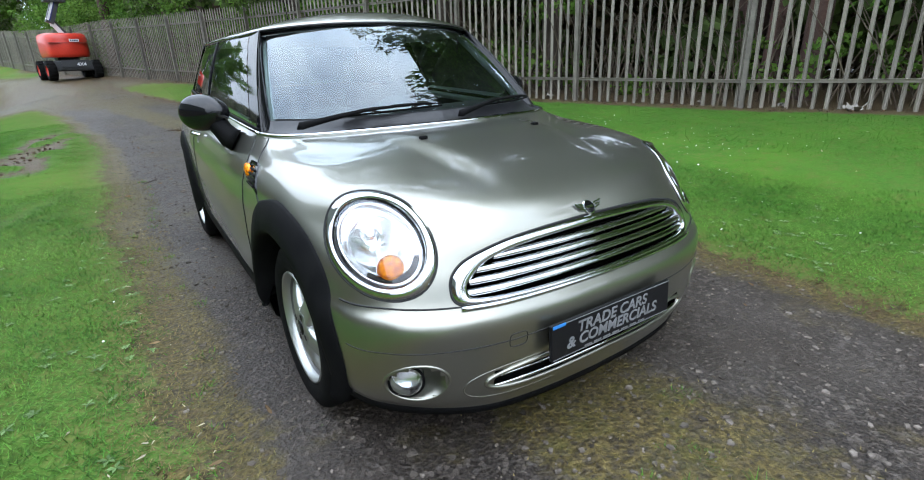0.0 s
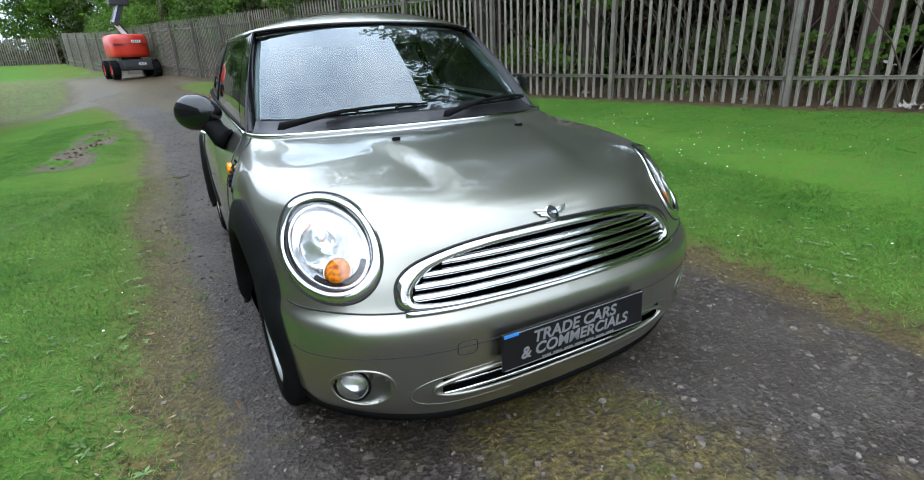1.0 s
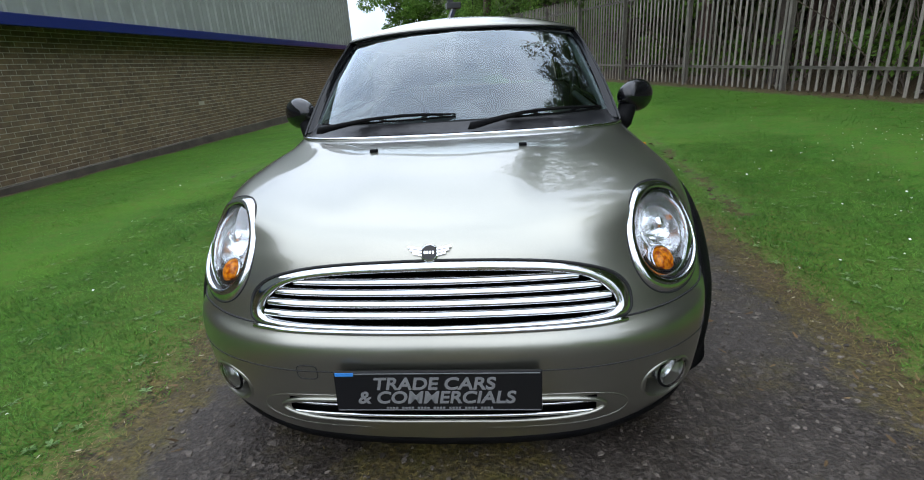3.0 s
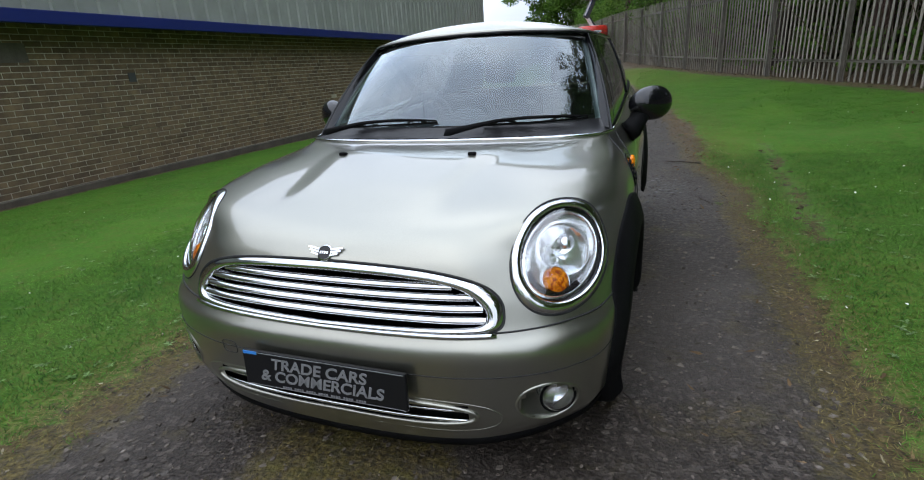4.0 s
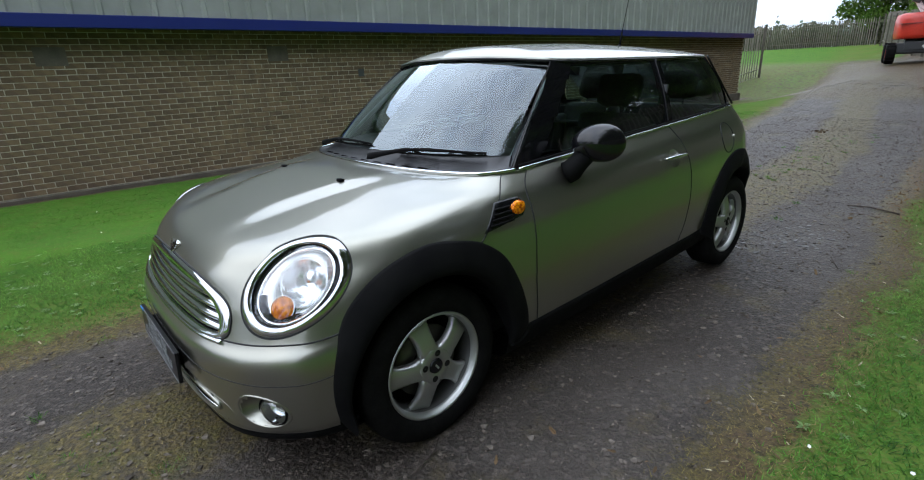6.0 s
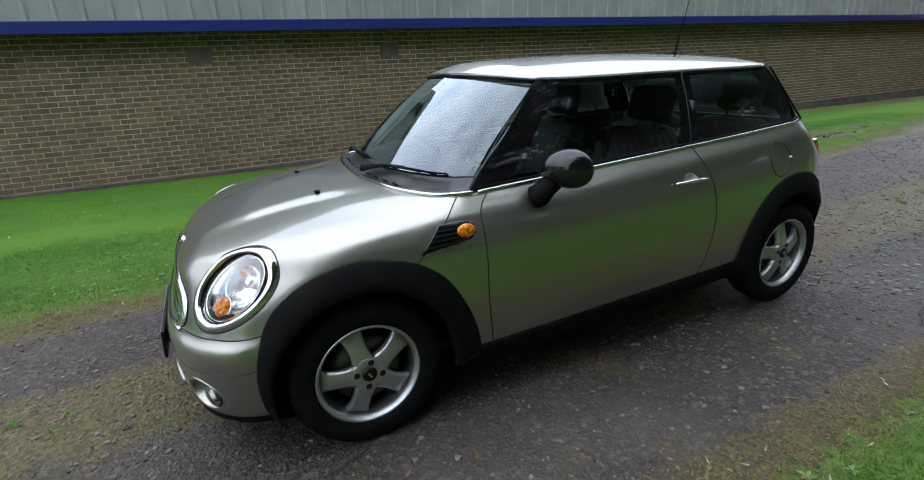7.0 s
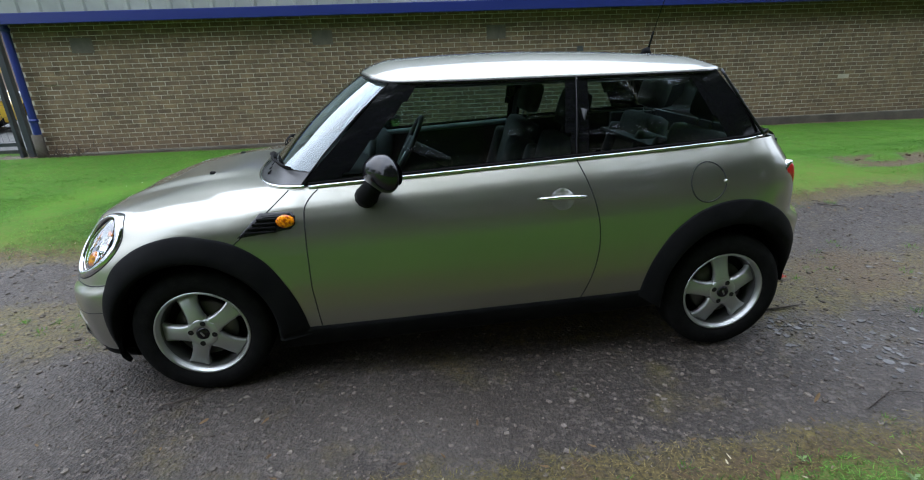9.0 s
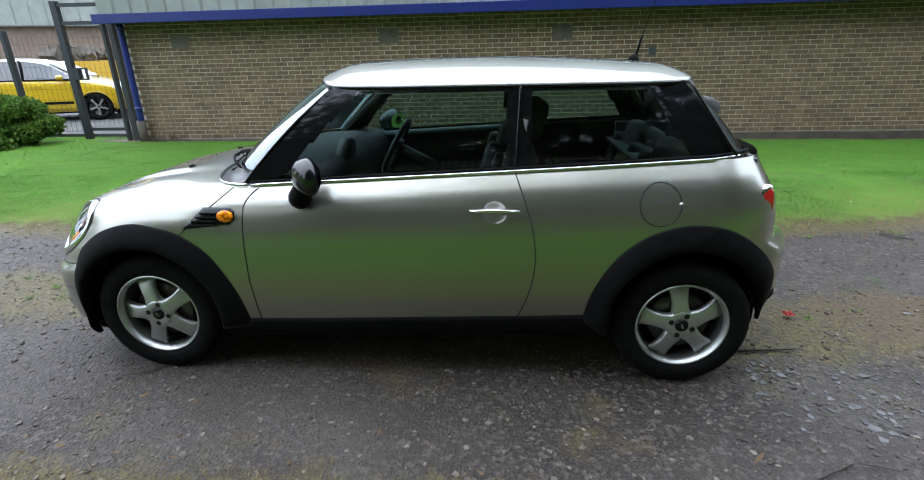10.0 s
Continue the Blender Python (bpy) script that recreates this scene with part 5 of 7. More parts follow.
# door handles
for sx in (1, -1):
    c = on_side(0.375, 0.838, 0, sx)
    n = 28
    rings = []
    for r, h in ((1.0, 0.0008), (0.9, -0.002), (0.7, -0.006), (0.4, -0.009), (0.15, -0.010)):
        rings.append([on_side(0.375 + 0.052 * r * math.cos(a), 0.832 + 0.046 * r * math.sin(a), h, sx) for a in np.linspace(0, 2 * math.pi, n + 1)[:-1]])
    f = [(i * n + k, i * n + (k + 1) % n, (i + 1) * n + (k + 1) % n, (i + 1) * n + k) for i in range(4) for k in range(n)] + [tuple(4 * n + k for k in range(n))]
    handle = mesh_ob("door_handle", [tuple(p) for r in rings for p in r], f, PAINT, car, True, "chrome door handle over a round recess")
    flange, slopes = [], []
    for r, h in ((1.6, 0.0003), (1.0, 0.0012)):
        for a in np.linspace(0, 2 * math.pi, n + 1)[:-1]:
            y, z = 0.375 + 0.052 * r * math.cos(a), 0.832 + 0.046 * r * math.sin(a)
            flange.append(tuple(on_side(y, z, h, sx)))
            slopes.append(Vector((sx, 0, -(side_x(y, z + 0.01) - side_x(y, z - 0.01)) / 0.02)).normalized())
    fl = mesh_ob("handle_surround", flange, [(k, (k + 1) % n, n + (k + 1) % n, n + k) if sx > 0 else (n + k, n + (k + 1) % n, (k + 1) % n, k) for k in range(n)], PAINT, handle, True)
    fl.data.normals_split_custom_set_from_vertices(slopes)
    pts = [on_side(y, 0.841 + 0.004 * (1 - ((y - 0.375) / 0.108) ** 2), 0.008 + 0.024 * (1 - ((y - 0.375) / 0.112) ** 4), sx) for y in np.linspace(0.267, 0.483, 24)]
    tube("handle_bar", pts, [0.006 + 0.008 * (1 - abs((k - 11.5) / 12.0) ** 3) for k in range(24)], CHROME, handle, 10, flat=0.75)

# door mirrors
def mirror(sx):
    c = Vector((sx * 0.866, -0.392, 1.000))
    verts, nu, nv = [], 24, 16
    for i in range(nv + 1):
        th = math.pi * i / nv
        for k in range(nu):
            ph = 2 * math.pi * k / nu
            x, y, z = math.sin(th) * math.cos(ph), math.sin(th) * math.sin(ph), math.cos(th)
            y2 = y * (0.078 if y < 0 else 0.050)
            z2 = z * (0.080 if z > 0 else 0.077) * (1 + 0.10 * x)
            verts.append((c.x + sx * x * 0.097, c.y + y2 + 0.042 * x, c.z + z2))
    faces = [(i * nu + k, i * nu + (k + 1) % nu, (i + 1) * nu + (k + 1) % nu, (i + 1) * nu + k) for i in range(nv) for k in range(nu)]
    cap = mesh_ob("door_mirror", verts, faces if sx < 0 else [f[::-1] for f in faces], MIRROR_BLACK, car, True, "gloss black oval door mirror")
    foot = Vector((sx * 0.772, -0.480, 0.880))
    tube("mirror_stalk", [foot, foot + Vector((sx * 0.020, 0.01, 0.012)), foot + Vector((sx * 0.040, 0.030, 0.045)), c + Vector((-sx * 0.035, -0.02, -0.030))], [0.050, 0.049, 0.042, 0.046], PLASTIC, cap, 12)
    ring = [(c.x + sx * (0.076 * math.cos(a) - 0.008), c.y + 0.042 + 0.034 * math.cos(a), c.z + 0.053 * math.sin(a)) for a in np.linspace(0, 2 * math.pi, 25)[:-1]]
    mesh_ob("mirror_glass", ring, [tuple(range(24))], mat("mirror_silver", (0.8, 0.82, 0.84), 0.02, 1.0), cap)


for sx in (1, -1):
    mirror(sx)

# wipers
def screen_point(x, f, out=0.012):
    """A place a little in front of the screen, at x and a share f of its height."""
    lo, hi = np.array(SCREEN_LOW), np.array(SCREEN_TOP)
    l = [np.interp(abs(x), lo[:, 0], lo[:, k]) for k in (1, 2)]
    h = [np.interp(abs(x) * 0.82, hi[:, 0], hi[:, k]) for k in (1, 2)]
    return Vector((x, l[0] + (h[0] - l[0]) * f - out - 0.01 * f, l[1] + (h[1] - l[1]) * f + out * 0.8))


def wiper(pivot, m, b0, b1):
    """An arm from its pivot to the middle of a blade that follows the screen; places as (x, share of the screen's height)."""
    mid = screen_point(m[0], m[1], 0.027)
    knee = pivot.lerp(mid, 0.22) + Vector((0, -0.006, 0.014))
    root = tube("wiper", [pivot, pivot + Vector((0, 0, 0.012)), knee, pivot.lerp(mid, 0.6) + Vector((0, -0.012, 0.016)), mid], [0.017, 0.016, 0.012, 0.0075, 0.006], PLASTIC, car, 10, label="black windscreen wiper")
    span = [(b0[0] + (b1[0] - b0[0]) * f, b0[1] + (b1[1] - b0[1]) * f, f) for f in np.linspace(0, 1, 14)]
    tube("blade_frame", [screen_point(x, h, 0.016 + 0.016 * math.sin(math.pi * f)) for x, h, f in span], [0.003 + 0.004 * math.sin(math.pi * f) for x, h, f in span], PLASTIC, root, 6)
    tube("blade_rubber", [screen_point(x, h - 0.008, 0.010) for x, h, f in span], 0.0045, RUBBER, root, 6)
    for g in (0.22, 0.78):
        x, h = b0[0] + (b1[0] - b0[0]) * g, b0[1] + (b1[1] - b0[1]) * g
        tube("blade_claw", [screen_point(x - 0.05, h, 0.010), screen_point(x, h, 0.026), screen_point(x + 0.05, h, 0.010)], 0.004, PLASTIC, root, 6)


wiper(Vector((0.075, -1.005, 0.945)), (0.42, 0.105), (0.215, 0.085), (0.625, 0.10))
wiper(Vector((-0.60, -0.885, 0.944)), (-0.20, 0.115), (-0.43, 0.09), (0.01, 0.12))

# aerial
base = Vector((0.0, 1.085, 1.405))
aerial = tube("aerial", [base + Vector((0, 0.0, 0.0)), base + Vector((0, 0.0, 0.02)), base + Vector((0, 0.012, 0.035))], [0.034, 0.026, 0.010], PLASTIC, car, 14, label="black roof aerial")
tube("aerial_rod", [base + Vector((0, 0.010, 0.03)), base + Vector((0, 0.03, 0.12))], 0.006, PLASTIC, aerial, 8)
tube("aerial_whip", [base + Vector((0, 0.028, 0.11)), base + Vector((0, 0.11, 0.40))], 0.0022, PLASTIC, aerial, 6)

# tail lamps
for sx in (1, -1):
    c = Vector((sx * 0.685, 1.535, 0.80))
    n_t = Vector((sx * 0.72, 0.69, 0.05)).normalized()
    r_t = Vector((0, 0, 1)).cross(n_t).normalized()

    def oval_t(a, b, out):
        return [c + r_t * a * math.cos(w) + Vector((0, 0, 1)) * b * math.sin(w) + n_t * (out - 0.02 * abs(math.cos(w))) for w in np.linspace(0, 2 * math.pi, 29)[:-1]]

    for nm, rr, mt in (("tail_lamp_ring", [oval_t(0.082, 0.125, -0.02), oval_t(0.080, 0.123, 0.010), oval_t(0.070, 0.112, 0.014)], CHROME), ("tail_lamp", [oval_t(0.071, 0.113, 0.008), oval_t(0.064, 0.10, 0.020), oval_t(0.04, 0.06, 0.028), oval_t(0.01, 0.02, 0.03)], RED)):
        m = len(rr[0])
        mesh_ob(nm, [tuple(p) for r in rr for p in r], [(i * m + k, i * m + (k + 1) % m, (i + 1) * m + (k + 1) % m, (i + 1) * m + k) for i in range(len(rr) - 1) for k in range(m)] + ([tuple(3 * m + k for k in range(m))] if nm == "tail_lamp" else []), mt, car, True)


# wheels
def wheel_parts(root):
    """A five-spoke alloy with its tyre, its face towards +z of its own axes."""
    tyre_prof = [(0.200, -0.155), (0.215, -0.165), (0.262, -0.170), (0.290, -0.160), (0.298, -0.145), (0.300, -0.085), (0.298, -0.025), (0.290, -0.010), (0.262, 0.004), (0.225, 0.002), (0.206, -0.006), (0.198, -0.014)]
    v, f = lathe_data(tyre_prof, 64)
    mesh_ob("tyre", v, f, RUBBER, root, True, "black road tyre")
    for zc in (-0.115, -0.085, -0.055):
        v, f = lathe_data([(0.3015, zc - 0.004), (0.3018, zc), (0.3015, zc + 0.004)], 64)
        mesh_ob("tread_groove", v, f, DARK, root, True)
    # barrel is rim alloy darkened, so its colour holds the shade between spokes
    v, f = lathe_data([(0.176, -0.13), (0.178, -0.055), (0.186, -0.030)], 64)
    mesh_ob("barrel", v, f, mat("shaded_alloy", (0.16, 0.16, 0.155), 0.45, 0.8), root, True, "alloy wheel barrel coloured dark for the shade behind the spokes")
    v, f = lathe_data([(0.186, -0.030), (0.189, -0.016), (0.1925, -0.013), (0.195, -0.007), (0.199, -0.003), (0.204, -0.004), (0.206, -0.010)], 64)
    rim = mesh_ob("rim", v, f, ALLOY, root, True, "silver five-spoke alloy rim")
    rings = [(0.040, 0.034, -0.012), (0.066, 0.041, -0.010), (0.082, 0.035, -0.011), (0.108, 0.034, -0.015), (0.134, 0.036, -0.021), (0.158, 0.040, -0.029), (0.174, 0.046, -0.037), (0.188, 0.060, -0.048)]
    verts = []
    for r, w, h in rings:
        verts += [(r, -w, h - 0.030), (r, -w, h - 0.006), (r, -w * 0.72, h), (r, 0, h - 0.003), (r, w * 0.72, h), (r, w, h - 0.006), (r, w, h - 0.030)]
    sf = grid_faces(len(rings), 7)
    me = bpy.data.meshes.new("spoke")
    me.from_pydata(verts, [], sf)
    me.polygons.foreach_set("use_smooth", [True] * len(me.polygons))
    me.materials.append(ALLOY)
    for k in range(5):
        sp = new("spoke", me)
        sp.parent = rim
        sp.matrix_local = pose(0, 0, 0, 0, 0, 90 + 72 * k)
    v, f = lathe_data([(0.070, -0.045), (0.070, -0.014), (0.062, -0.009), (0.032, -0.007), (0.029, -0.010)], 40)
    mesh_ob("hub", v, f, ALLOY, rim, True)
    v, f = lathe_data([(0.029, -0.012), (0.027, -0.004), (0.018, -0.002), (0.0005, -0.0015)], 32)
    mesh_ob("hub_cap", v, f, GLOSS_BLACK, rim, True, "black hub cap")
    for k in range(4):
        x0 = -0.011 + k * 0.006
        part("cap_bar", box((x0, -0.004, -0.0025), (x0 + 0.004, 0.004, 0.0)), ALLOY, rim)
    for k in range(4):
        a = radians(45 + 90 * k)
        v, f = lathe_data([(0.0125, -0.007), (0.0115, -0.0065), (0.0100, -0.0063), (0.0095, -0.0064), (0.0005, -0.0064)], 16)
        ob = mesh_ob("lug_hole", v, f, mat("lug_shadow", (0.02, 0.02, 0.02), 0.5, 0.6), rim, True)
        ob.location = (0.050 * math.cos(a), 0.050 * math.sin(a), 0.001)
    v, f = lathe_data([(0.135, -0.085), (0.135, -0.065), (0.06, -0.065)], 48)
    mesh_ob("brake_disc", v, f, mat("brake_iron", (0.13, 0.12, 0.11), 0.4, 0.8), root, True)
    v, f = lathe_data([(0.19, -0.10), (0.001, -0.10)], 32)
    mesh_ob("wheel_back", v, f, DARK, root)


for name, ay, sx, spin in (("wheel", AX_F, 1, 35), ("wheel", AX_R, 1, 26), ("wheel", AX_F, -1, 20), ("wheel", AX_R, -1, 40)):
    w = new(name)
    w.parent = car
    w.matrix_local = pose(sx * 0.812, ay, WHEEL_R, 0, 90 * sx, 0) @ pose(0, 0, 0, 0, 0, spin)
    wheel_parts(w)

# cabin
def seat(name, x, y, wide, label):
    root = new(name)
    root.parent = car
    tagged(root, label)
    bm = box((x - wide / 2, y - 0.26, 0.40), (x + wide / 2, y + 0.22, 0.56), bevel=0.05)
    part("cushion", bm, CLOTH, root, smooth=True)
    m = Matrix.Translation((x, y + 0.20, 0.50)) @ pose(0, 0, 0, -16, 0, 0)
    bm = box((-wide / 2 + 0.03, -0.07, 0.0), (wide / 2 - 0.03, 0.07, 0.56), m, 0.055)
    part("backrest", bm, CLOTH, root, smooth=True)
    for s in (1, -1):
        bm = box((s * (wide / 2 - 0.05) - 0.045, -0.12, 0.03), (s * (wide / 2 - 0.05) + 0.045, 0.06, 0.46), m, 0.04)
        part("bolster", bm, TRIM, root, smooth=True)
    bm = box((-0.13, -0.055, 0.60), (0.13, 0.055, 0.79), m, 0.05)
    part("headrest", bm, CLOTH, root, smooth=True)
    for s in (1, -1):
        a, b = m @ Vector((s * 0.06, 0, 0.54)), m @ Vector((s * 0.06, 0, 0.64))
        tube("headrest_rod", [a, b], 0.007, CHROME, root, 6)


seat("front_seat", -0.36, 0.12, 0.50, "grey cloth front seat with headrest")
seat("front_seat", 0.36, 0.16, 0.50, "grey cloth front seat with headrest")
seat("rear_seat", -0.33, 0.93, 0.52, "grey cloth rear seat with headrest")
seat("rear_seat", 0.33, 0.93, 0.52, "grey cloth rear seat with headrest")
part("cabin_floor", box((-0.70, -0.95, 0.25), (0.70, 1.55, 0.30)), TRIM, car)
dash = [[(x, y, z) for y, z in ((-0.985, 0.925), (-0.75, 0.965), (-0.56, 0.965), (-0.47, 0.92), (-0.45, 0.80), (-0.50, 0.60), (-0.60, 0.35))] for x in np.linspace(-0.69, 0.69, 30)]
for row in dash:
    x = abs(row[0][0])
    for k, p in enumerate(row):
        hump = 0.03 * math.exp(-((row[0][0] + 0.36) / 0.16) ** 2) if k in (1, 2) else 0.0
        row[k] = (p[0], p[1] + 0.20 * (x / 0.69) ** 3 * (1 - k / 6), p[2] + hump)
mesh_ob("dashboard", [p for r in dash for p in r], grid_faces(30, 7), TRIM, car, True, "dark moulded dashboard")
bm = bmesh.new()
bmesh.ops.create_cone(bm, cap_ends=True, segments=32, radius1=0.12, radius2=0.12, depth=0.06, matrix=pose(0, -0.50, 0.90, 80, 0, 0))
part("centre_dial", bm, TRIM, car, "large round centre dial", True)
# steering wheel
sw = pose(-0.36, -0.27, 0.905, 62, 0, 0)
v, f = tube_data([sw @ Vector((0.178 * math.cos(a), 0.178 * math.sin(a), 0)) for a in np.linspace(0, 2 * math.pi, 41)[:-1]], 0.016, 10, True)
steer = mesh_ob("steering_wheel", v, f, TRIM, car, True, "dark three-spoke steering wheel")
for a in (200, 340, 270):
    tube("steering_spoke", [sw @ Vector((0.02 * math.cos(radians(a)), 0.02 * math.sin(radians(a)), -0.01)), sw @ Vector((0.172 * math.cos(radians(a)), 0.172 * math.sin(radians(a)), 0))], 0.014, ALLOY, steer, 8)
part("steering_hub", box((-0.06, -0.05, -0.03), (0.06, 0.05, 0.02), sw, 0.02), TRIM, steer, smooth=True)
tube("steering_column", [sw @ Vector((0, 0, -0.02)), sw @ Vector((0, 0, -0.28))], 0.035, TRIM, steer, 10)
for sx in (1, -1):
    g = np.array([[(sx * (side_x(y, z) - 0.07), y, z) for y in np.linspace(-0.85, 1.35, 24)] for z in np.linspace(0.30, 0.93, 6)])
    g[:, :, 2] = np.where((g[:, :, 1] > 0.76) | (g[:, :, 1] < -0.78), np.maximum(g[:, :, 2], 0.74), g[:, :, 2])
    g[-1, :, 2] = [belt_z(y) - 0.012 for y in g[-1, :, 1]]
    g[-1, :, 0] = [sx * (side_x(y, belt_z(y)) - 0.035) for y in g[-1, :, 1]]
    mesh_ob("door_card", [tuple(p) for p in g.reshape(-1, 3)], grid_faces(6, 24), TRIM, car, True, "dark door lining")
head = roof()
cut_grid("headlining", head[1:] - np.array((0, 0, 0.035)), never, lambda c, i, j: True, TRIM_PALE, flip=False)
tube("rear_view_mirror", [(-0.10, -0.47, 1.285), (-0.05, -0.475, 1.29), (0.05, -0.475, 1.29), (0.10, -0.47, 1.285)], [0.022, 0.032, 0.032, 0.022], TRIM, car, 10, label="dark interior mirror")
tube("seat_belt", [(0.665, 0.50, 1.20), (0.66, 0.47, 1.02), (0.655, 0.44, 0.85)], 0.020, TRIM, car, 6, flat=0.15)
tube("seat_belt", [(-0.665, 0.50, 1.20), (-0.66, 0.47, 1.02), (-0.655, 0.44, 0.85)], 0.020, TRIM, car, 6, flat=0.15)
PALE_TEAL = mat("pale_pillar_trim", (0.20, 0.27, 0.265), 0.6)
for sx in (1, -1):
    tube("inner_pillar_trim", [(sx * 0.662, -0.715, 0.950), (sx * 0.622, -0.560, 1.085), (sx * 0.572, -0.390, 1.230), (sx * 0.542, -0.295, 1.305)], [0.014, 0.018, 0.018, 0.015], PALE_TEAL, car, 10, flat=0.5, label="pale inner pillar trim")
    tube("door_top_trim", [(sx * 0.675, y, belt_z(y) - 0.004) for y in np.linspace(-0.62, 0.42, 10)], 0.018, PALE_TEAL, car, 8)
part("parcel_shelf", box((-0.64, 1.10, 0.895), (0.64, 1.50, 0.915), bevel=0.006), TRIM, car)
part("boot_lining", box((-0.68, 1.16, 0.30), (0.68, 1.19, 0.90)), TRIM, car)
for sx in (1, -1):
    part("boot_side_lining", box((sx * 0.60 - 0.02, 1.15, 0.60), (sx * 0.60 + 0.02, 1.50, 1.02), bevel=0.006), TRIM, car)
part("tailgate_lining", box((-0.60, 1.47, 0.55), (0.60, 1.50, 1.03), bevel=0.006), TRIM, car)

# ---- red boom lift ----
LIFT_RED = speckled("lift_red", (0.64, 0.034, 0.014), (0.54, 0.026, 0.011), 2, 0.4, coat=0.3, fine=20)
LIFT_GREY = mat("lift_grey", (0.045, 0.047, 0.05), 0.5, 0.2)
LIFT_PALE = mat("lift_pale", (0.62, 0.63, 0.64), 0.5)
LIFT_X, LIFT_Y = -2.45, 27.9
lift = holder("boom_lift", pose(LIFT_X, LIFT_Y, ground_z(LIFT_X, LIFT_Y) + 0.02, 1.2, 0, 13) @ Matrix.Diagonal((0.92, 0.92, 0.92, 1)), "red four-wheel boom lift parked by the fence", "boom lift")
part("chassis", box((-0.85, -1.25, 0.42), (0.85, 1.25, 0.86), bevel=0.04), LIFT_GREY, lift, "dark grey steel chassis")
part("axle", box((-1.0, -1.02, 0.38), (1.0, -0.86, 0.52), bevel=0.03), LIFT_GREY, lift)
plate_w = part("rear_plate", box((-0.50, -1.30, 0.55), (0.62, -1.25, 0.90), bevel=0.01), LIFT_GREY, lift)
words("4X4", 0.22, pose(0.30, -1.304, 0.62, 90, 0, 0), LIFT_PALE, lift, 0.0, 0.02)
part("turntable", box((-0.45, -0.45, 0.86), (0.45, 0.45, 1.08), bevel=0.03), LIFT_GREY, lift)


def counterweight():
    """The rounded tail: wider behind, curved in plan, bevelled at the top."""
    plan = [(-1.02, 0.9), (-1.06, 0.2), (-1.02, -0.7), (-0.86, -1.10), (-0.45, -1.28), (0, -1.33), (0.45, -1.28), (0.86, -1.10), (1.02, -0.7), (1.06, 0.2), (1.02, 0.9)]
    pts = catmull(plan, 4)
    rows = [(1.02, 0.93), (1.06, 0.97), (1.22, 0.99), (1.5, 1.0), (1.85, 1.0), (2.0, 0.975), (2.08, 0.92), (2.12, 0.80)]
    verts = [(x * s * 0.86, y * s, z) for z, s in rows for x, y in pts]
    n = len(pts)
    faces = grid_faces(len(rows), n) + [tuple((len(rows) - 1) * n + k for k in range(n)), tuple(range(n))[::-1]]
    return mesh_ob("counterweight", verts, faces, LIFT_RED, lift, True, "rounded red counterweight hood")


counterweight()
part("cowl_line", box((-0.8, -1.335, 1.66), (0.8, -1.0, 1.675)), LIFT_GREY, lift)
part("maker_label", box((0.02, -1.345, 1.72), (0.42, -1.32, 1.84)), LIFT_PALE, lift, "white label plate")
for k in range(4):
    part("label_bar", box((0.06 + k * 0.085, -1.348, 1.75), (0.12 + k * 0.085, -1.344, 1.81)), LIFT_GREY, lift)
for sx in (1, -1):
    for wy in (-1.05, 1.05):
        w = new("wheel")
        w.parent = lift
        w.matrix_local = pose(sx * 1.12, wy, 0.42, 0, 90 * sx, 0)
        v, f = lathe_data([(0.24, -0.36), (0.38, -0.37), (0.44, -0.32), (0.445, -0.18), (0.44, -0.04), (0.38, 0.0), (0.25, -0.02)], 32)
        mesh_ob("tyre", v, f, RUBBER, w, True, "black lugged tyre")
        for k in range(16):
            a = 2 * math.pi * k / 16
            part("lug", box((0.43, -0.03, -0.34), (0.465, 0.03, -0.03), pose(0, 0, 0, 0, 0, math.degrees(a))), RUBBER, w)
        v, f = lathe_data([(0.27, -0.015), (0.25, -0.07), (0.10, -0.05), (0.001, -0.03)], 24)
        mesh_ob("hub", v, f, LIFT_RED, w, True)
def boom_box(name, foot, head, half, material, label="", stripe=False):
    """A box-section arm between two places in the lift's own x and z, at one depth."""
    f, h = Vector((foot[0], -0.35, foot[1])), Vector((head[0], -0.35, head[1]))
    d = h - f
    m = Matrix.Translation(f) @ pose(0, 0, 0, 0, math.degrees(math.atan2(d.x, d.z)), 0)
    ob = part(name, box((-half, -half, -0.05), (half, half, d.length + 0.05), m, 0.02), material, lift, label)
    if stripe:
        part("boom_stripe", box((-half * 0.9, -half - 0.006, 0.05), (-half * 0.35, -half - 0.002, d.length - 0.05), m), LIFT_PALE, lift)
        part("boom_stripe", box((-half * 0.35, -half - 0.006, 0.05), (-half * 0.05, -half - 0.002, d.length - 0.05), m), NAVY, lift)
    return ob


boom_box("riser", (0.05, 2.05), (-0.40, 2.78), 0.09, LIFT_PALE, "pale folding riser")
boom_box("riser_arm", (0.22, 2.05), (-0.22, 2.72), 0.05, LIFT_GREY)
boom_box("main_boom", (-0.36, 2.62), (0.08, 3.62), 0.16, LIFT_GREY, "dark boom section with a pale stripe", True)
part("boom_head", box((-0.42, -0.62, 3.50), (0.46, -0.05, 3.85), bevel=0.05), LIFT_GREY, lift, "dark grey boom head")
boom_box("upper_boom", (-0.1, 3.7), (-0.9, 6.2), 0.15, LIFT_GREY, "dark raised boom section")

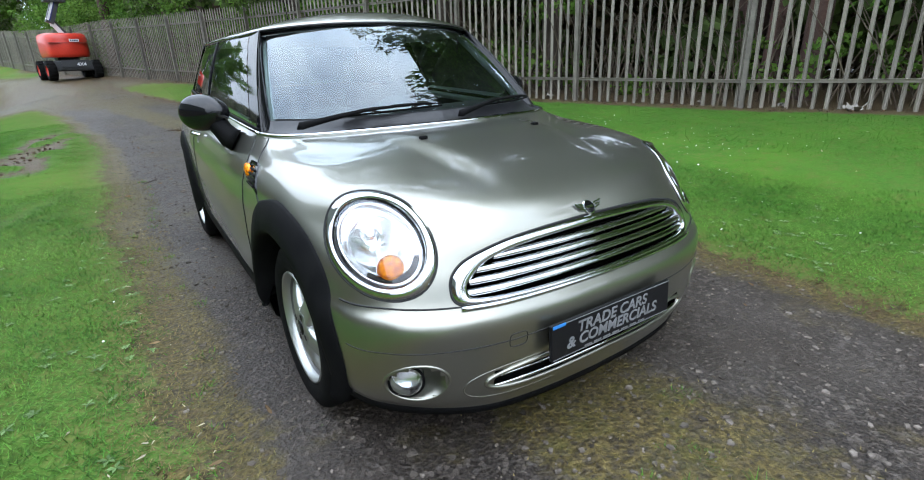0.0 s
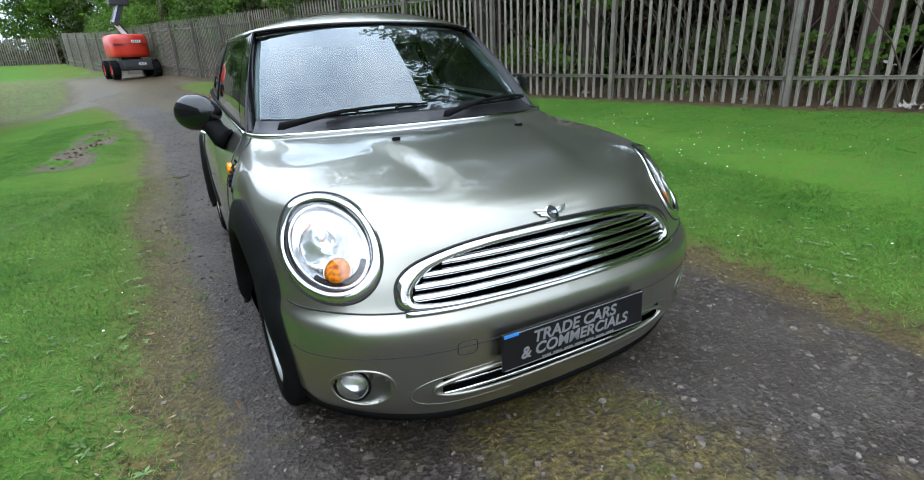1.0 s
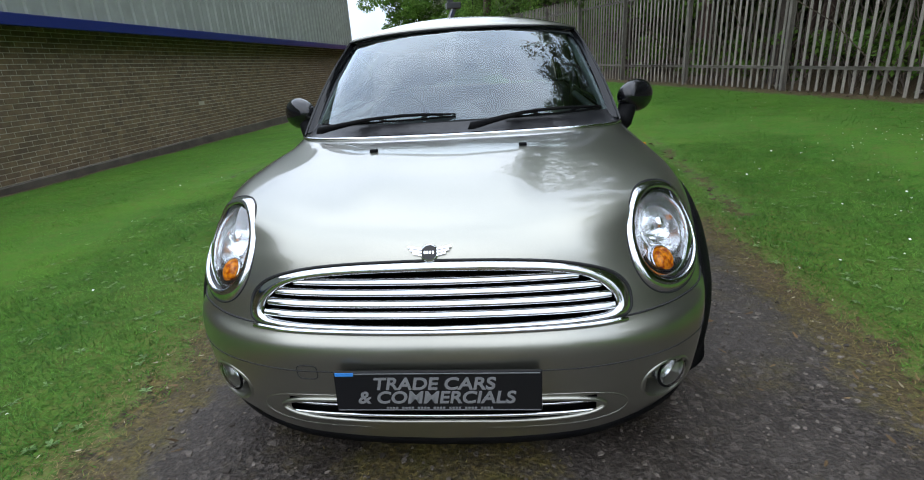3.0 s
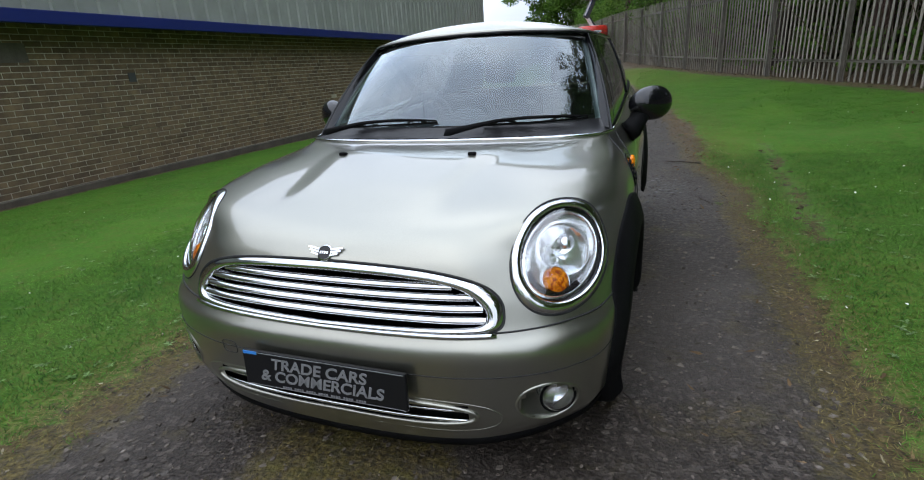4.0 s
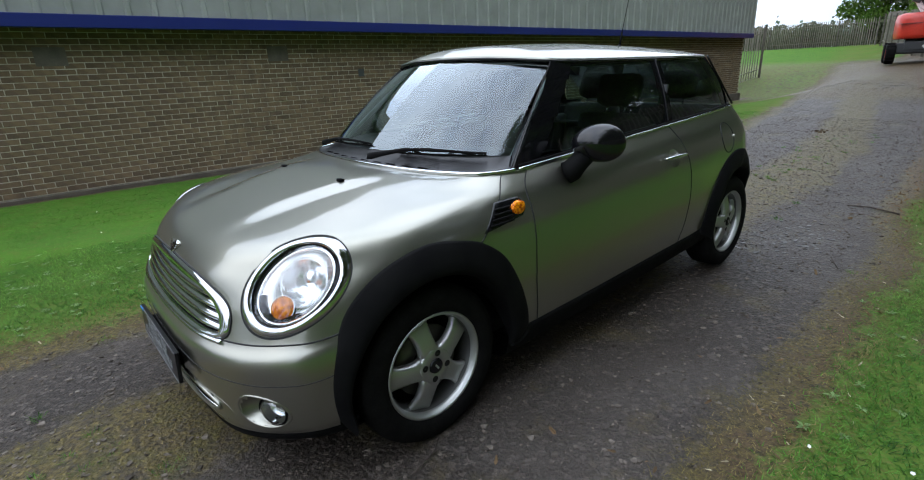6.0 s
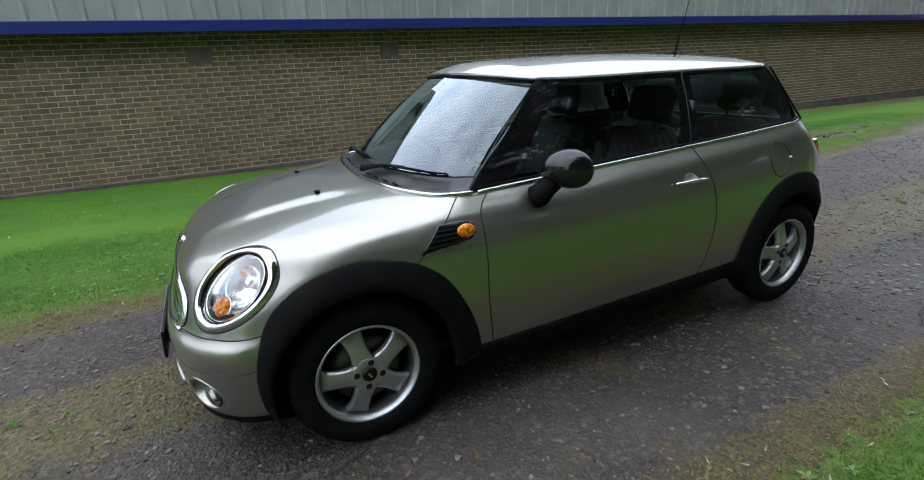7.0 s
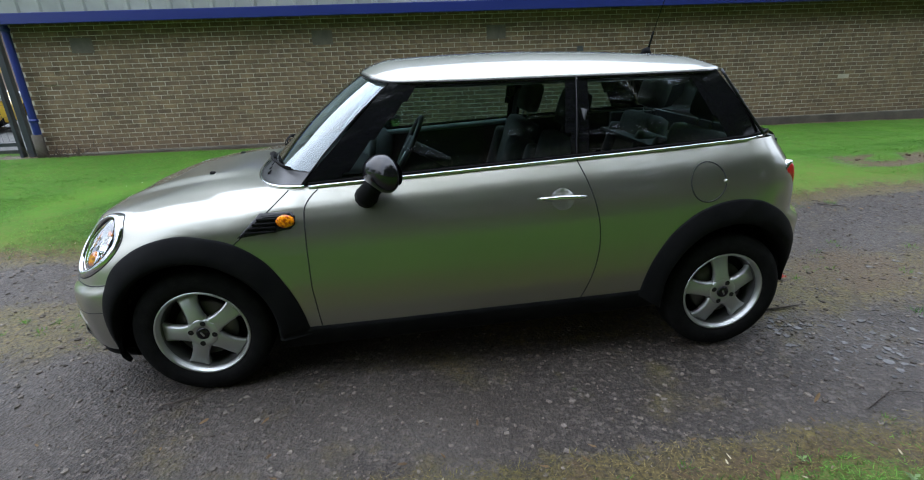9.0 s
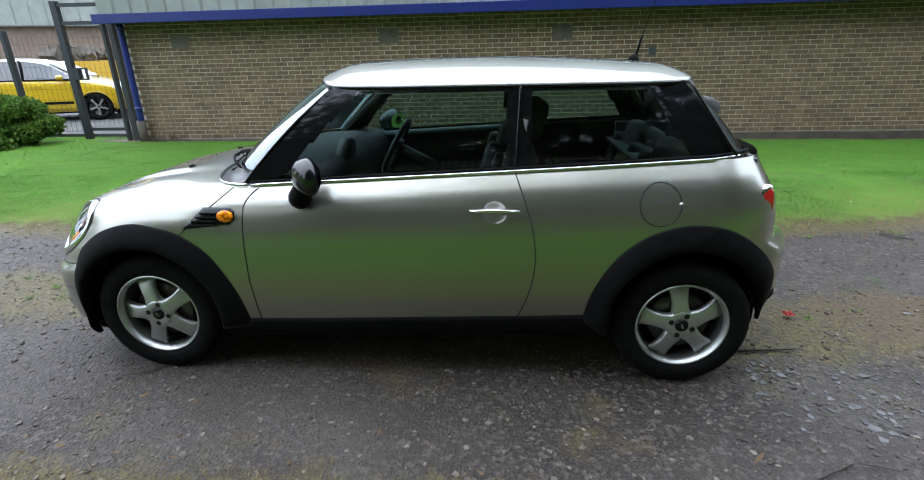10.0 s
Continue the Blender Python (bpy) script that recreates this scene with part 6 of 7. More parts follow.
# ---- gate, pipe and the yard beyond ----
GATE = mat("gate_steel", (0.035, 0.04, 0.045), 0.5, 0.3)
pipe = holder("downpipe", pose(WALL_X + 0.14, -6.42, 0), "navy painted downpipe at the corner of the warehouse", "pipe")
tube("pipe", [(0, 0, -0.05), (0, 0.02, 0.35), (0, 0.02, 1.95), (0.0, 0.0, 2.30)], 0.055, NAVY, pipe, 14)
tube("pipe_boot", [(0, 0.0, -0.15), (0, 0.0, 0.30)], 0.080, CONC, pipe, 14, label="grey cast pipe foot")
for z in (0.5, 1.9):
    v, f = lathe_data([(0.055, 0), (0.068, 0.005), (0.068, 0.05), (0.055, 0.055)], 20)
    ob = mesh_ob("pipe_collar", v, f, NAVY, pipe, True)
    ob.location = (0, 0.02, z)


def mesh_panel(name, y0, y1, z0, z1, step_y, step_z, parent, x=0.0, r=0.004):
    """Thin crossed wires in a frame, joined."""
    verts, faces = [], []
    for k in range(int((y1 - y0) / step_y) + 1):
        v, f = tube_data([(x, y0 + k * step_y, z0), (x, y0 + k * step_y, z1)], r, 4)
        faces += [tuple(i + len(verts) for i in q) for q in f]
        verts += v
    for k in range(int((z1 - z0) / step_z) + 1):
        v, f = tube_data([(x + 0.006, y0, z0 + k * step_z), (x + 0.006, y1, z0 + k * step_z)], r, 4)
        faces += [tuple(i + len(verts) for i in q) for q in f]
        verts += v
    ob = mesh_ob(name, verts, faces, GATE, parent)
    return tagged(ob, kind="stuff")


gate = holder("mesh_gate", pose(WALL_X - 0.02, 0, -0.02), "dark grey steel mesh gate beside the warehouse corner", "gate")
for y0, y1, h in ((-7.72, -7.60, 2.42), (-6.86, -6.80, 2.12), (-6.72, -6.62, 2.2), (-8.86, -8.78, 1.95)):
    part("stile", box((-0.05, y0, -0.1), (0.05, y1, h), bevel=0.008), GATE, gate)
for z in (0.12, 2.02, 2.32):
    part("rail", box((-0.03, -7.60, z), (0.03, -6.80, z + 0.06)), GATE, gate)
mesh_panel("mesh_infill", -7.58, -6.88, 0.2, 2.0, 0.10, 0.2, gate, r=0.0025)
lock = part("lock_box", box((-0.05, -7.60, 1.06), (0.05, -7.50, 1.28), bevel=0.008), GATE, gate, "dark lock box")
for lo, hi in (((-0.02, -7.50, 1.06), (0.02, -7.36, 1.09)), ((-0.02, -7.50, 1.25), (0.02, -7.36, 1.28)), ((-0.02, -7.39, 1.09), (0.02, -7.36, 1.25))):
    part("keep_frame", box(lo, hi), GATE, lock)
mesh_panel("mesh_infill", -8.78, -7.74, 0.1, 1.85, 0.10, 0.2, gate, r=0.0025)
mesh_panel("mesh_infill", -13.0, -8.9, 0.1, 1.85, 0.10, 0.2, gate, r=0.0025)

YARD = speckled("yard_tarmac", (0.10, 0.10, 0.095), (0.07, 0.07, 0.066), 2, 0.85, fine=80, bumpy=0.3)
yard = part("pavement", box((-40, -34, -0.4), (WALL_X - 0.25, -6.75, 0.0)), YARD, None)
tagged(yard, "grey tarmac yard behind the mesh gate", "pavement", kind="structure")

# ---- yellow hatchback in the yard ----
YELLOW = mat("yellow_paint", (0.62, 0.40, 0.012), 0.3, 0.0, 1.0)
WHITE = mat("white_paint", (0.78, 0.79, 0.79), 0.25, 0.0, 1.0)
DARKGLASS = mat("dark_glass", (0.015, 0.02, 0.022), 0.04, 0.0, 0.8)


def yellow_car():
    root = holder("yellow_car", pose(-9.40, -10.75, 0.0, 0, 0, 21), "yellow hatchback with a white roof parked in the yard", "car")
    # sections from nose (+y) to tail: y, half width, sill, shoulder, bonnet or belt height
    secs = [(1.95, 0.50, 0.28, 0.52, 0.56), (1.90, 0.66, 0.24, 0.60, 0.66), (1.70, 0.78, 0.22, 0.68, 0.80), (1.35, 0.83, 0.22, 0.76, 0.90), (0.95, 0.845, 0.22, 0.82, 0.97), (0.4, 0.845, 0.22, 0.86, 0.99), (-0.6, 0.845, 0.22, 0.89, 1.0), (-1.4, 0.83, 0.24, 0.90, 1.02), (-1.85, 0.76, 0.28, 0.86, 1.0), (-1.98, 0.60, 0.34, 0.70, 0.8)]
    rows = []
    for y, w, s, sh, top in secs:
        half = [(0, top), (w * 0.6, top - 0.01), (w * 0.9, top - 0.05), (w * 0.985, sh), (w, sh * 0.7), (w * 0.985, s + 0.12), (w * 0.93, s)]
        rows.append([(x, y, z) for x, z in half])
    g = np.array(rows)
    g = np.array([catmull(g[:, j], 16) for j in range(7)]).transpose(1, 0, 2)
    g = np.array([catmull(r, 12) for r in g])
    verts, faces = [], []
    for sx in (1, -1):
        off = len(verts)
        verts += [(p[0] * sx, p[1], p[2]) for p in g.reshape(-1, 3)]
        for i in range(g.shape[0] - 1):
            for j in range(g.shape[1] - 1):
                c = (g[i, j] + g[i + 1, j + 1]) / 2
                if any(math.hypot(c[1] - ay, c[2] - 0.31) < 0.36 and c[0] > 0.5 for ay in (1.22, -1.25)):
                    continue
                a = off + i * g.shape[1] + j
                q = (a, a + 1, a + g.shape[1] + 1, a + g.shape[1])
                faces.append(q if sx > 0 else q[::-1])
    mesh_ob("body", verts, faces, YELLOW, root, True, "yellow bodywork")
    top = [(0.95, 0.70, 0.97), (0.75, 0.66, 1.08), (0.25, 0.60, 1.36), (-0.4, 0.60, 1.43), (-1.1, 0.58, 1.38), (-1.55, 0.60, 1.20), (-1.80, 0.66, 1.0)]
    cab = []
    for y, w, z in top:
        cab.append([(x, y, zz) for x, zz in ((0, z), (w * 0.75, z - 0.015), (w, z - 0.06), (w + (0.79 - w) * 0.5, (z - 0.06 + 0.96) / 2), (0.80, 0.95))])
    cg = np.array(cab)
    cg = np.array([catmull(cg[:, j], 6) for j in range(5)]).transpose(1, 0, 2)
    for nm, cols, mt in (("roof", (0, 3), WHITE), ("window", (2, 5), DARKGLASS)):
        verts, faces = [], []
        for sx in (1, -1):
            off = len(verts)
            sub = cg[:, cols[0]:cols[1]]
            verts += [(p[0] * sx, p[1], p[2]) for p in sub.reshape(-1, 3)]
            q = grid_faces(sub.shape[0], sub.shape[1], off)
            faces += q if sx > 0 else [r[::-1] for r in q]
        mesh_ob(nm, verts, faces, mt, root, True)
    scr = [(x, y + 0.012, z + 0.012) for x, y, z in [(-0.64, 0.90, 1.0), (0.64, 0.90, 1.0), (0.54, 0.30, 1.34), (-0.54, 0.30, 1.34)]]
    # pale base colour paints in the bright sky reflected by this windscreen
    mesh_ob("windscreen", scr, [(0, 1, 2, 3)], mat("sky_glare_glass", (0.25, 0.28, 0.30), 0.03, 0.0, 1.0), root)
    for sx in (1, -1):
        bm = bmesh.new()
        bmesh.ops.create_uvsphere(bm, u_segments=16, v_segments=10, radius=1.0, matrix=Matrix.Translation((sx * 0.66, 1.70, 0.74)) @ Matrix.Rotation(radians(sx * -25), 4, "Z") @ Matrix.Diagonal((0.14, 0.20, 0.085, 1)))
        part("headlamp", bm, LIFT_PALE, root, "clear swept headlamp", True)
        bm = bmesh.new()
        bmesh.ops.create_uvsphere(bm, u_segments=16, v_segments=10, radius=1.0, matrix=Matrix.Translation((sx * 0.93, 0.62, 1.0)) @ Matrix.Diagonal((0.10, 0.08, 0.065, 1)))
        part("door_mirror", bm, YELLOW, root, "yellow door mirror", True)
        part("rubbing_strip", box((sx * 0.84 - 0.012, -0.7, 0.40), (sx * 0.84 + 0.012, 0.75, 0.46), bevel=0.008), PLASTIC, root)
        tube("window_line", [(sx * 0.808, y, 0.955) for y in np.linspace(0.9, -1.7, 10)], 0.012, PLASTIC, root, 6)
        tube("pillar", [(sx * 0.79, -0.15, 0.96), (sx * 0.70, -0.17, 1.17), (sx * 0.61, -0.2, 1.37)], 0.03, PLASTIC, root, 6)
        part("door_handle", box((sx * 0.85 - 0.015, 0.0, 0.80), (sx * 0.85 + 0.015, 0.18, 0.83), bevel=0.008), YELLOW, root)
        for ay in (1.22, -1.25):
            w = new("wheel")
            w.parent = root
            w.matrix_local = pose(sx * 0.82, ay, 0.31, 0, 90 * sx, 0)
            v, f = lathe_data([(0.21, -0.16), (0.29, -0.17), (0.31, -0.14), (0.31, -0.03), (0.29, 0.0), (0.215, -0.004)], 32)
            mesh_ob("tyre", v, f, RUBBER, w, True)
            tube("arch_edge", [(sx * 0.835, ay + 0.355 * math.cos(a), 0.31 + 0.355 * math.sin(a)) for a in np.linspace(-0.1, math.pi + 0.1, 24)], 0.016, YELLOW, root, 6)
            v, f = lathe_data([(0.212, -0.01), (0.205, -0.03), (0.19, -0.06), (0.001, -0.07)], 32)
            mesh_ob("rim", v, f, GLOSS_BLACK, w, True)
            for k in range(5):
                part("spoke", box((0.02, -0.022, -0.04), (0.20, 0.022, -0.012), pose(0, 0, 0, 0, 0, 72 * k), 0.006), ALLOY, w)
    part("underbody", box((-0.75, -1.8, 0.18), (0.75, 1.75, 0.34)), DARK, root)


yellow_car()

# ---- far shed, skip ----
SHED_BRICK = speckled("shed_brick", (0.20, 0.14, 0.10), (0.26, 0.20, 0.15), 3, 0.9, fine=20)
shed = holder("brick_shed", pose(-27, -23, 0, 0, 0, 20), "low brick building with a pale ribbed roof beyond the yard", "building")
part("wall", box((-10, -9, 0), (0, 30, 3.0)), SHED_BRICK, shed)
part("roof", box((-10.3, -9.3, 3.0), (0.4, 30.3, 5.2), bevel=0.1), CLAD, shed, "pale ribbed metal roof")
for k in range(50):
    part("roof_rib", box((0.4, -9 + k * 0.78, 3.05), (0.46, -9 + k * 0.78 + 0.06, 5.1)), CLAD, shed)
skip = holder("rubble_skip", pose(-19.5, -17.5, 0, 0, 0, 30), "yellow steel skip heaped with rubble", "skip")
bm = box((-0.9, -1.7, 0.1), (0.9, 1.7, 1.25))
for v in bm.verts:
    if v.co.z < 0.5:
        v.co.y *= 0.65
part("tub", bm, mat("skip_yellow", (0.55, 0.33, 0.03), 0.6), skip)
bm = bmesh.new()
for k in range(60):
    s = random.uniform(0.12, 0.35)
    add_box(bm, (-s, -s * 0.7, -s * 0.4), (s, s * 0.7, s * 0.4), pose(random.uniform(-0.7, 0.7), random.uniform(-1.4, 1.4), 1.25 + random.uniform(0, 0.35), random.uniform(0, 90), random.uniform(0, 90), random.uniform(0, 90)))
tagged(part("rubble", bm, CONC, skip), kind="stuff")

# ---- trees ----
def leaf_material(name, a, b, glow=0.35, vary=0.45):
    m = speckled(name, a, b, 1.2, 0.6)
    island_tint(m, vary)
    nt = m.node_tree
    p = nt.nodes["Principled BSDF"]
    p.inputs["Specular IOR Level"].default_value = 0.15
    tl, mx = nt.nodes.new("ShaderNodeBsdfTranslucent"), nt.nodes.new("ShaderNodeMixShader")
    nt.links.new(p.inputs["Base Color"].links[0].from_socket, tl.inputs[0])
    mx.inputs[0].default_value = glow
    nt.links.new(p.outputs[0], mx.inputs[1])
    nt.links.new(tl.outputs[0], mx.inputs[2])
    nt.links.new(mx.outputs[0], nt.nodes["Material Output"].inputs[0])
    return m


LEAF = leaf_material("spring_leaf", (0.065, 0.150, 0.020), (0.140, 0.235, 0.042))
LEAF_DARK = leaf_material("wood_leaf", (0.050, 0.080, 0.022), (0.098, 0.140, 0.040))
LEAF_PALE = leaf_material("blossom_leaf", (0.30, 0.33, 0.22), (0.12, 0.16, 0.05))
# distance haze is mixed into this needle colour, making it pale and grey
CONIFER = leaf_material("hazed_needles", (0.085, 0.125, 0.085), (0.13, 0.165, 0.12), 0.2)
BARK = speckled("brown_bark", (0.075, 0.055, 0.04), (0.035, 0.027, 0.02), 8, 0.95, fine=60, bumpy=0.8, stretch=(1, 1, 0.2))
TWIGS = speckled("dry_stems", (0.16, 0.125, 0.085), (0.07, 0.055, 0.04), 8, 0.95, fine=60)
BARK_RED = speckled("red_bark", (0.11, 0.060, 0.045), (0.05, 0.033, 0.027), 8, 0.95, fine=60, bumpy=0.8, stretch=(1, 1, 0.2))


def fast_mesh(name, verts, loops, per, material, smooth=False):
    """A mesh from arrays in which every face has the same number of corners."""
    me = bpy.data.meshes.new(name)
    nf = len(loops) // per
    me.vertices.add(len(verts))
    me.vertices.foreach_set("co", np.asarray(verts, np.float32).ravel())
    me.loops.add(len(loops))
    me.loops.foreach_set("vertex_index", np.asarray(loops, np.int32))
    me.polygons.add(nf)
    me.polygons.foreach_set("loop_start", np.arange(0, nf * per, per, dtype=np.int32))
    me.polygons.foreach_set("loop_total", np.full(nf, per, np.int32))
    me.update(calc_edges=True)
    me.materials.append(material)
    return me


def leaf_cloud(name, centres, radii, count, size, material, rng, droop=0.3):
    """Many small four-cornered leaves scattered in clumps round the centres."""
    c = np.asarray(centres, float)
    w = np.asarray(radii, float) ** 2
    pick = rng.choice(len(c), count, p=w / w.sum())
    d = rng.normal(size=(count, 3))
    d /= np.linalg.norm(d, axis=1, keepdims=True)
    r = np.asarray(radii)[pick] * (0.35 + 0.65 * rng.random(count)) ** 0.6
    pos = c[pick] + d * r[:, None] * np.array((1, 1, 0.75))
    a = rng.normal(size=(count, 3))
    a[:, 2] -= droop
    a /= np.linalg.norm(a, axis=1, keepdims=True)
    b = np.cross(a, rng.normal(size=(count, 3)))
    b /= np.linalg.norm(b, axis=1, keepdims=True)
    s = size * (0.6 + 0.8 * rng.random(count))[:, None]
    quad = np.stack([pos - a * s * 0.5, pos + b * s * 0.32, pos + a * s * 0.5, pos - b * s * 0.32], axis=1)
    return fast_mesh(name, quad.reshape(-1, 3), np.arange(count * 4), 4, material)


def tree_meshes(seed, height, trunk_r, crown_lo, spread, leaves, size, leaf_mat, bark_mat, limbs=9):
    """Trunk and crown of one kind of tree."""
    rng = np.random.default_rng(seed)
    verts, faces = [], []

    def add(pts, rad, sides):
        v, f = tube_data(pts, rad, sides)
        off = len(verts)
        verts.extend(v)
        faces.extend(tuple(i + off for i in q) for q in f)

    lean = rng.normal(size=2) * 0.03 * height
    axis = [Vector((lean[0] * f * f + 0.08 * math.sin(5 * f + seed), lean[1] * f * f + 0.08 * math.cos(4 * f + seed), height * f)) for f in np.linspace(0, 0.95, 9)]
    add([axis[0] - Vector((0, 0, 0.3))] + axis, [trunk_r * 1.35] + [trunk_r * (1 - 0.9 * k / 8) for k in range(9)], 8)
    centres, radii = [], []
    for k in range(limbs):
        f = crown_lo + (0.95 - crown_lo) * (k + 0.3 * rng.random()) / limbs
        p = axis[min(8, int(f * 8))].lerp(axis[min(8, int(f * 8) + 1)], f * 8 - int(f * 8))
        ang = k * 2.4 + rng.random()
        reach = spread * (0.55 + 0.6 * rng.random()) * (1.0 - 0.55 * max(0, (f - 0.5) / 0.5))
        tip = p + Vector((math.cos(ang) * reach, math.sin(ang) * reach, reach * (0.25 + 0.5 * rng.random())))
        mid = p.lerp(tip, 0.5) + Vector((0, 0, -0.08 * reach))
        add([p, mid, tip], [trunk_r * 0.42 * (1.1 - f), trunk_r * 0.25 * (1.1 - f), 0.012], 5)
        for q in range(5):
            t = tip.lerp(mid, rng.random() * 0.9) + Vector(rng.normal(size=3) * reach * 0.25)
            add([p.lerp(tip, 0.5 + 0.4 * rng.random()), t], [0.018, 0.006], 4)
            centres.append(t)
            radii.append(reach * (0.20 + 0.22 * rng.random()) + 0.15)
    trunk = bpy.data.meshes.new("trunk")
    trunk.from_pydata(verts, [], faces)
    trunk.polygons.foreach_set("use_smooth", [True] * len(trunk.polygons))
    trunk.materials.append(bark_mat)
    crown = leaf_cloud("crown", [tuple(c) for c in centres], radii, leaves, size, leaf_mat, rng)
    return trunk, crown


def plant(kind, x, y, turn, scale, name, label, group=""):
    trunk, crown = kind
    root = holder(name, pose(x, y, ground_z(x, y) - 0.05, 0, 0, turn) @ Matrix.Diagonal((scale, scale, scale, 1)), label, "tree", group)
    for nm, me in (("trunk", trunk), ("crown", crown)):
        ob = new(nm, me)
        ob.parent = root


BRACKEN = leaf_material("dry_bracken", (0.135, 0.100, 0.060), (0.075, 0.066, 0.036), 0.3)
KIND_WOOD = tree_meshes(3, 11.0, 0.17, 0.20, 2.6, 9000, 0.16, LEAF_DARK, BARK, 12)
KIND_THIN = tree_meshes(5, 12.0, 0.12, 0.25, 2.0, 6000, 0.15, LEAF, BARK_RED, 10)
KIND_RED = tree_meshes(7, 13.0, 0.24, 0.42, 2.8, 7000, 0.17, LEAF_DARK, BARK_RED, 11)
KIND_BIG = tree_meshes(11, 10.5, 0.28, 0.16, 4.0, 34000, 0.22, LEAF, BARK, 16)
KIND_PALE = tree_meshes(13, 8.0, 0.13, 0.22, 2.3, 6000, 0.15, LEAF_PALE, BARK, 12)
rng = np.random.default_rng(21)
for k in range(26):
    y = -13 + k * 1.75 + rng.uniform(-0.6, 0.6)
    back = (1.6, 3.4, 5.6, 2.4)[k % 4] + rng.uniform(-0.4, 0.6)
    kind, lab = ((KIND_THIN, "slender tree with fresh green leaves behind the fence"), (KIND_WOOD, "dark woodland tree behind the palisade fence"), (KIND_RED, "tall red-brown trunk behind the palisade fence"))[(k * 2 + k // 3) % 3]
    plant(kind, fence_x(y) + back, y, rng.uniform(0, 360), rng.uniform(0.85, 1.15) * (1.62 if -3 < y < 8 else 1.28 if -6 < y < 8 else 1.05), "woodland_tree", lab, "trees behind the fence")
for x, y, s, kind, lab in ((-9.5, 57.5, 1.05, KIND_BIG, "broad green tree behind the far fence"), (-6.0, 56.0, 1.05, KIND_PALE, "pale blossoming tree behind the far fence"), (-3.0, 56.5, 1.0, KIND_BIG, "broad green tree behind the far fence"), (3.0, 44, 0.9, KIND_WOOD, "dark woodland tree beyond the boom lift"), (0.5, 40.5, 0.85, KIND_THIN, "slender tree with fresh leaves beyond the boom lift")):
    plant(kind, x, y, rng.uniform(0, 360), s, "tree", lab)
# unseen trees added at the other end of the track, closing it in reflections
for k in range(9):
    x = -14 + k * 3.4 + rng.uniform(-0.8, 0.8)
    plant((KIND_WOOD, KIND_BIG, KIND_RED)[k % 3], x, -21 - rng.uniform(0, 4), rng.uniform(0, 360), rng.uniform(0.42, 0.55), "tree", "unseen green tree added at the end of the track for reflections", "trees at the end of the track")

# woodland depth behind the fence: one mass of leaves and twigs
cs, rs = [], []
for k in range(1150):
    y = rng.uniform(-22, 50)
    d = rng.uniform(3.5, 13.0)
    cs.append((fence_x(y) + d, y, ground_z(fence_x(y), y) + 13.0 * rng.random() ** 1.15))
    rs.append(rng.uniform(0.6, 1.5))
woods = new("woodland", leaf_cloud("woodland", cs, rs, 230000, 0.33, LEAF_DARK, rng))
tagged(woods, "dense dark green woodland behind the fence", "woodland", kind="stuff")
cs, rs = [], []
for k in range(1200):
    y = rng.uniform(-24, 50)
    cs.append((fence_x(y) + rng.uniform(6.0, 15.0), y, ground_z(fence_x(y), y) + 4.5 * rng.random()))
    rs.append(rng.uniform(0.6, 1.3))
tagged(new("thicket", leaf_cloud("thicket", cs, rs, 190000, 0.30, BRACKEN, rng)), "dry brown thicket deep in the wood", "woodland", kind="stuff")
cs, rs = [], []
for k in range(190):
    y = rng.uniform(14, 46)
    cs.append((fence_x(y) + rng.uniform(1.9, 4.6), y, ground_z(fence_x(y), y) + rng.uniform(1.4, 7.0)))
    rs.append(rng.uniform(0.5, 1.1))
tagged(new("hedge_foliage", leaf_cloud("hedge_foliage", cs, rs, 60000, 0.17, LEAF, rng)), "bright spring-green foliage above the fence", "foliage", kind="stuff")
# undergrowth: bare brown stems and low green growth
verts, faces = [], []
for k in range(1700):
    y = rng.uniform(-14, 42)
    x = fence_x(y) + rng.uniform(0.35, 4.5)
    z = ground_z(fence_x(y), y)
    h = rng.uniform(0.4, 2.6)
    top = Vector((x + rng.normal() * 0.45 * h, y + rng.normal() * 0.45 * h, z + h))
    v, f = tube_data([(x, y, z - 0.05), Vector((x, y, z)).lerp(top, 0.5) + Vector((0, 0, 0.1 * h)), top], [0.012, 0.009, 0.004], 4)
    faces += [tuple(i + len(verts) for i in q) for q in f]
    verts += v
tagged(mesh_ob("undergrowth", verts, faces, TWIGS, None), "tangle of bare brown stems behind the fence", "undergrowth", kind="stuff")
cs, rs = [], []
for k in range(150):
    y = rng.uniform(-14, 42)
    d = rng.uniform(0.5, 3.5)
    cs.append((fence_x(y) + d, y, ground_z(fence_x(y), y) + rng.uniform(0.1, 0.9)))
    rs.append(rng.uniform(0.2, 0.5))
for k in range(170):
    y = rng.uniform(-14, 42)
    cs.append((fence_x(y) + rng.uniform(0.3, 1.6), y, ground_z(fence_x(y), y) + rng.uniform(1.6, 3.6)))
    rs.append(rng.uniform(0.25, 0.6))
tagged(new("leafy_sprays", leaf_cloud("leafy_sprays", cs, rs, 34000, 0.11, LEAF, rng)), "bright green leafy sprays behind the fence", "shrub", kind="stuff")

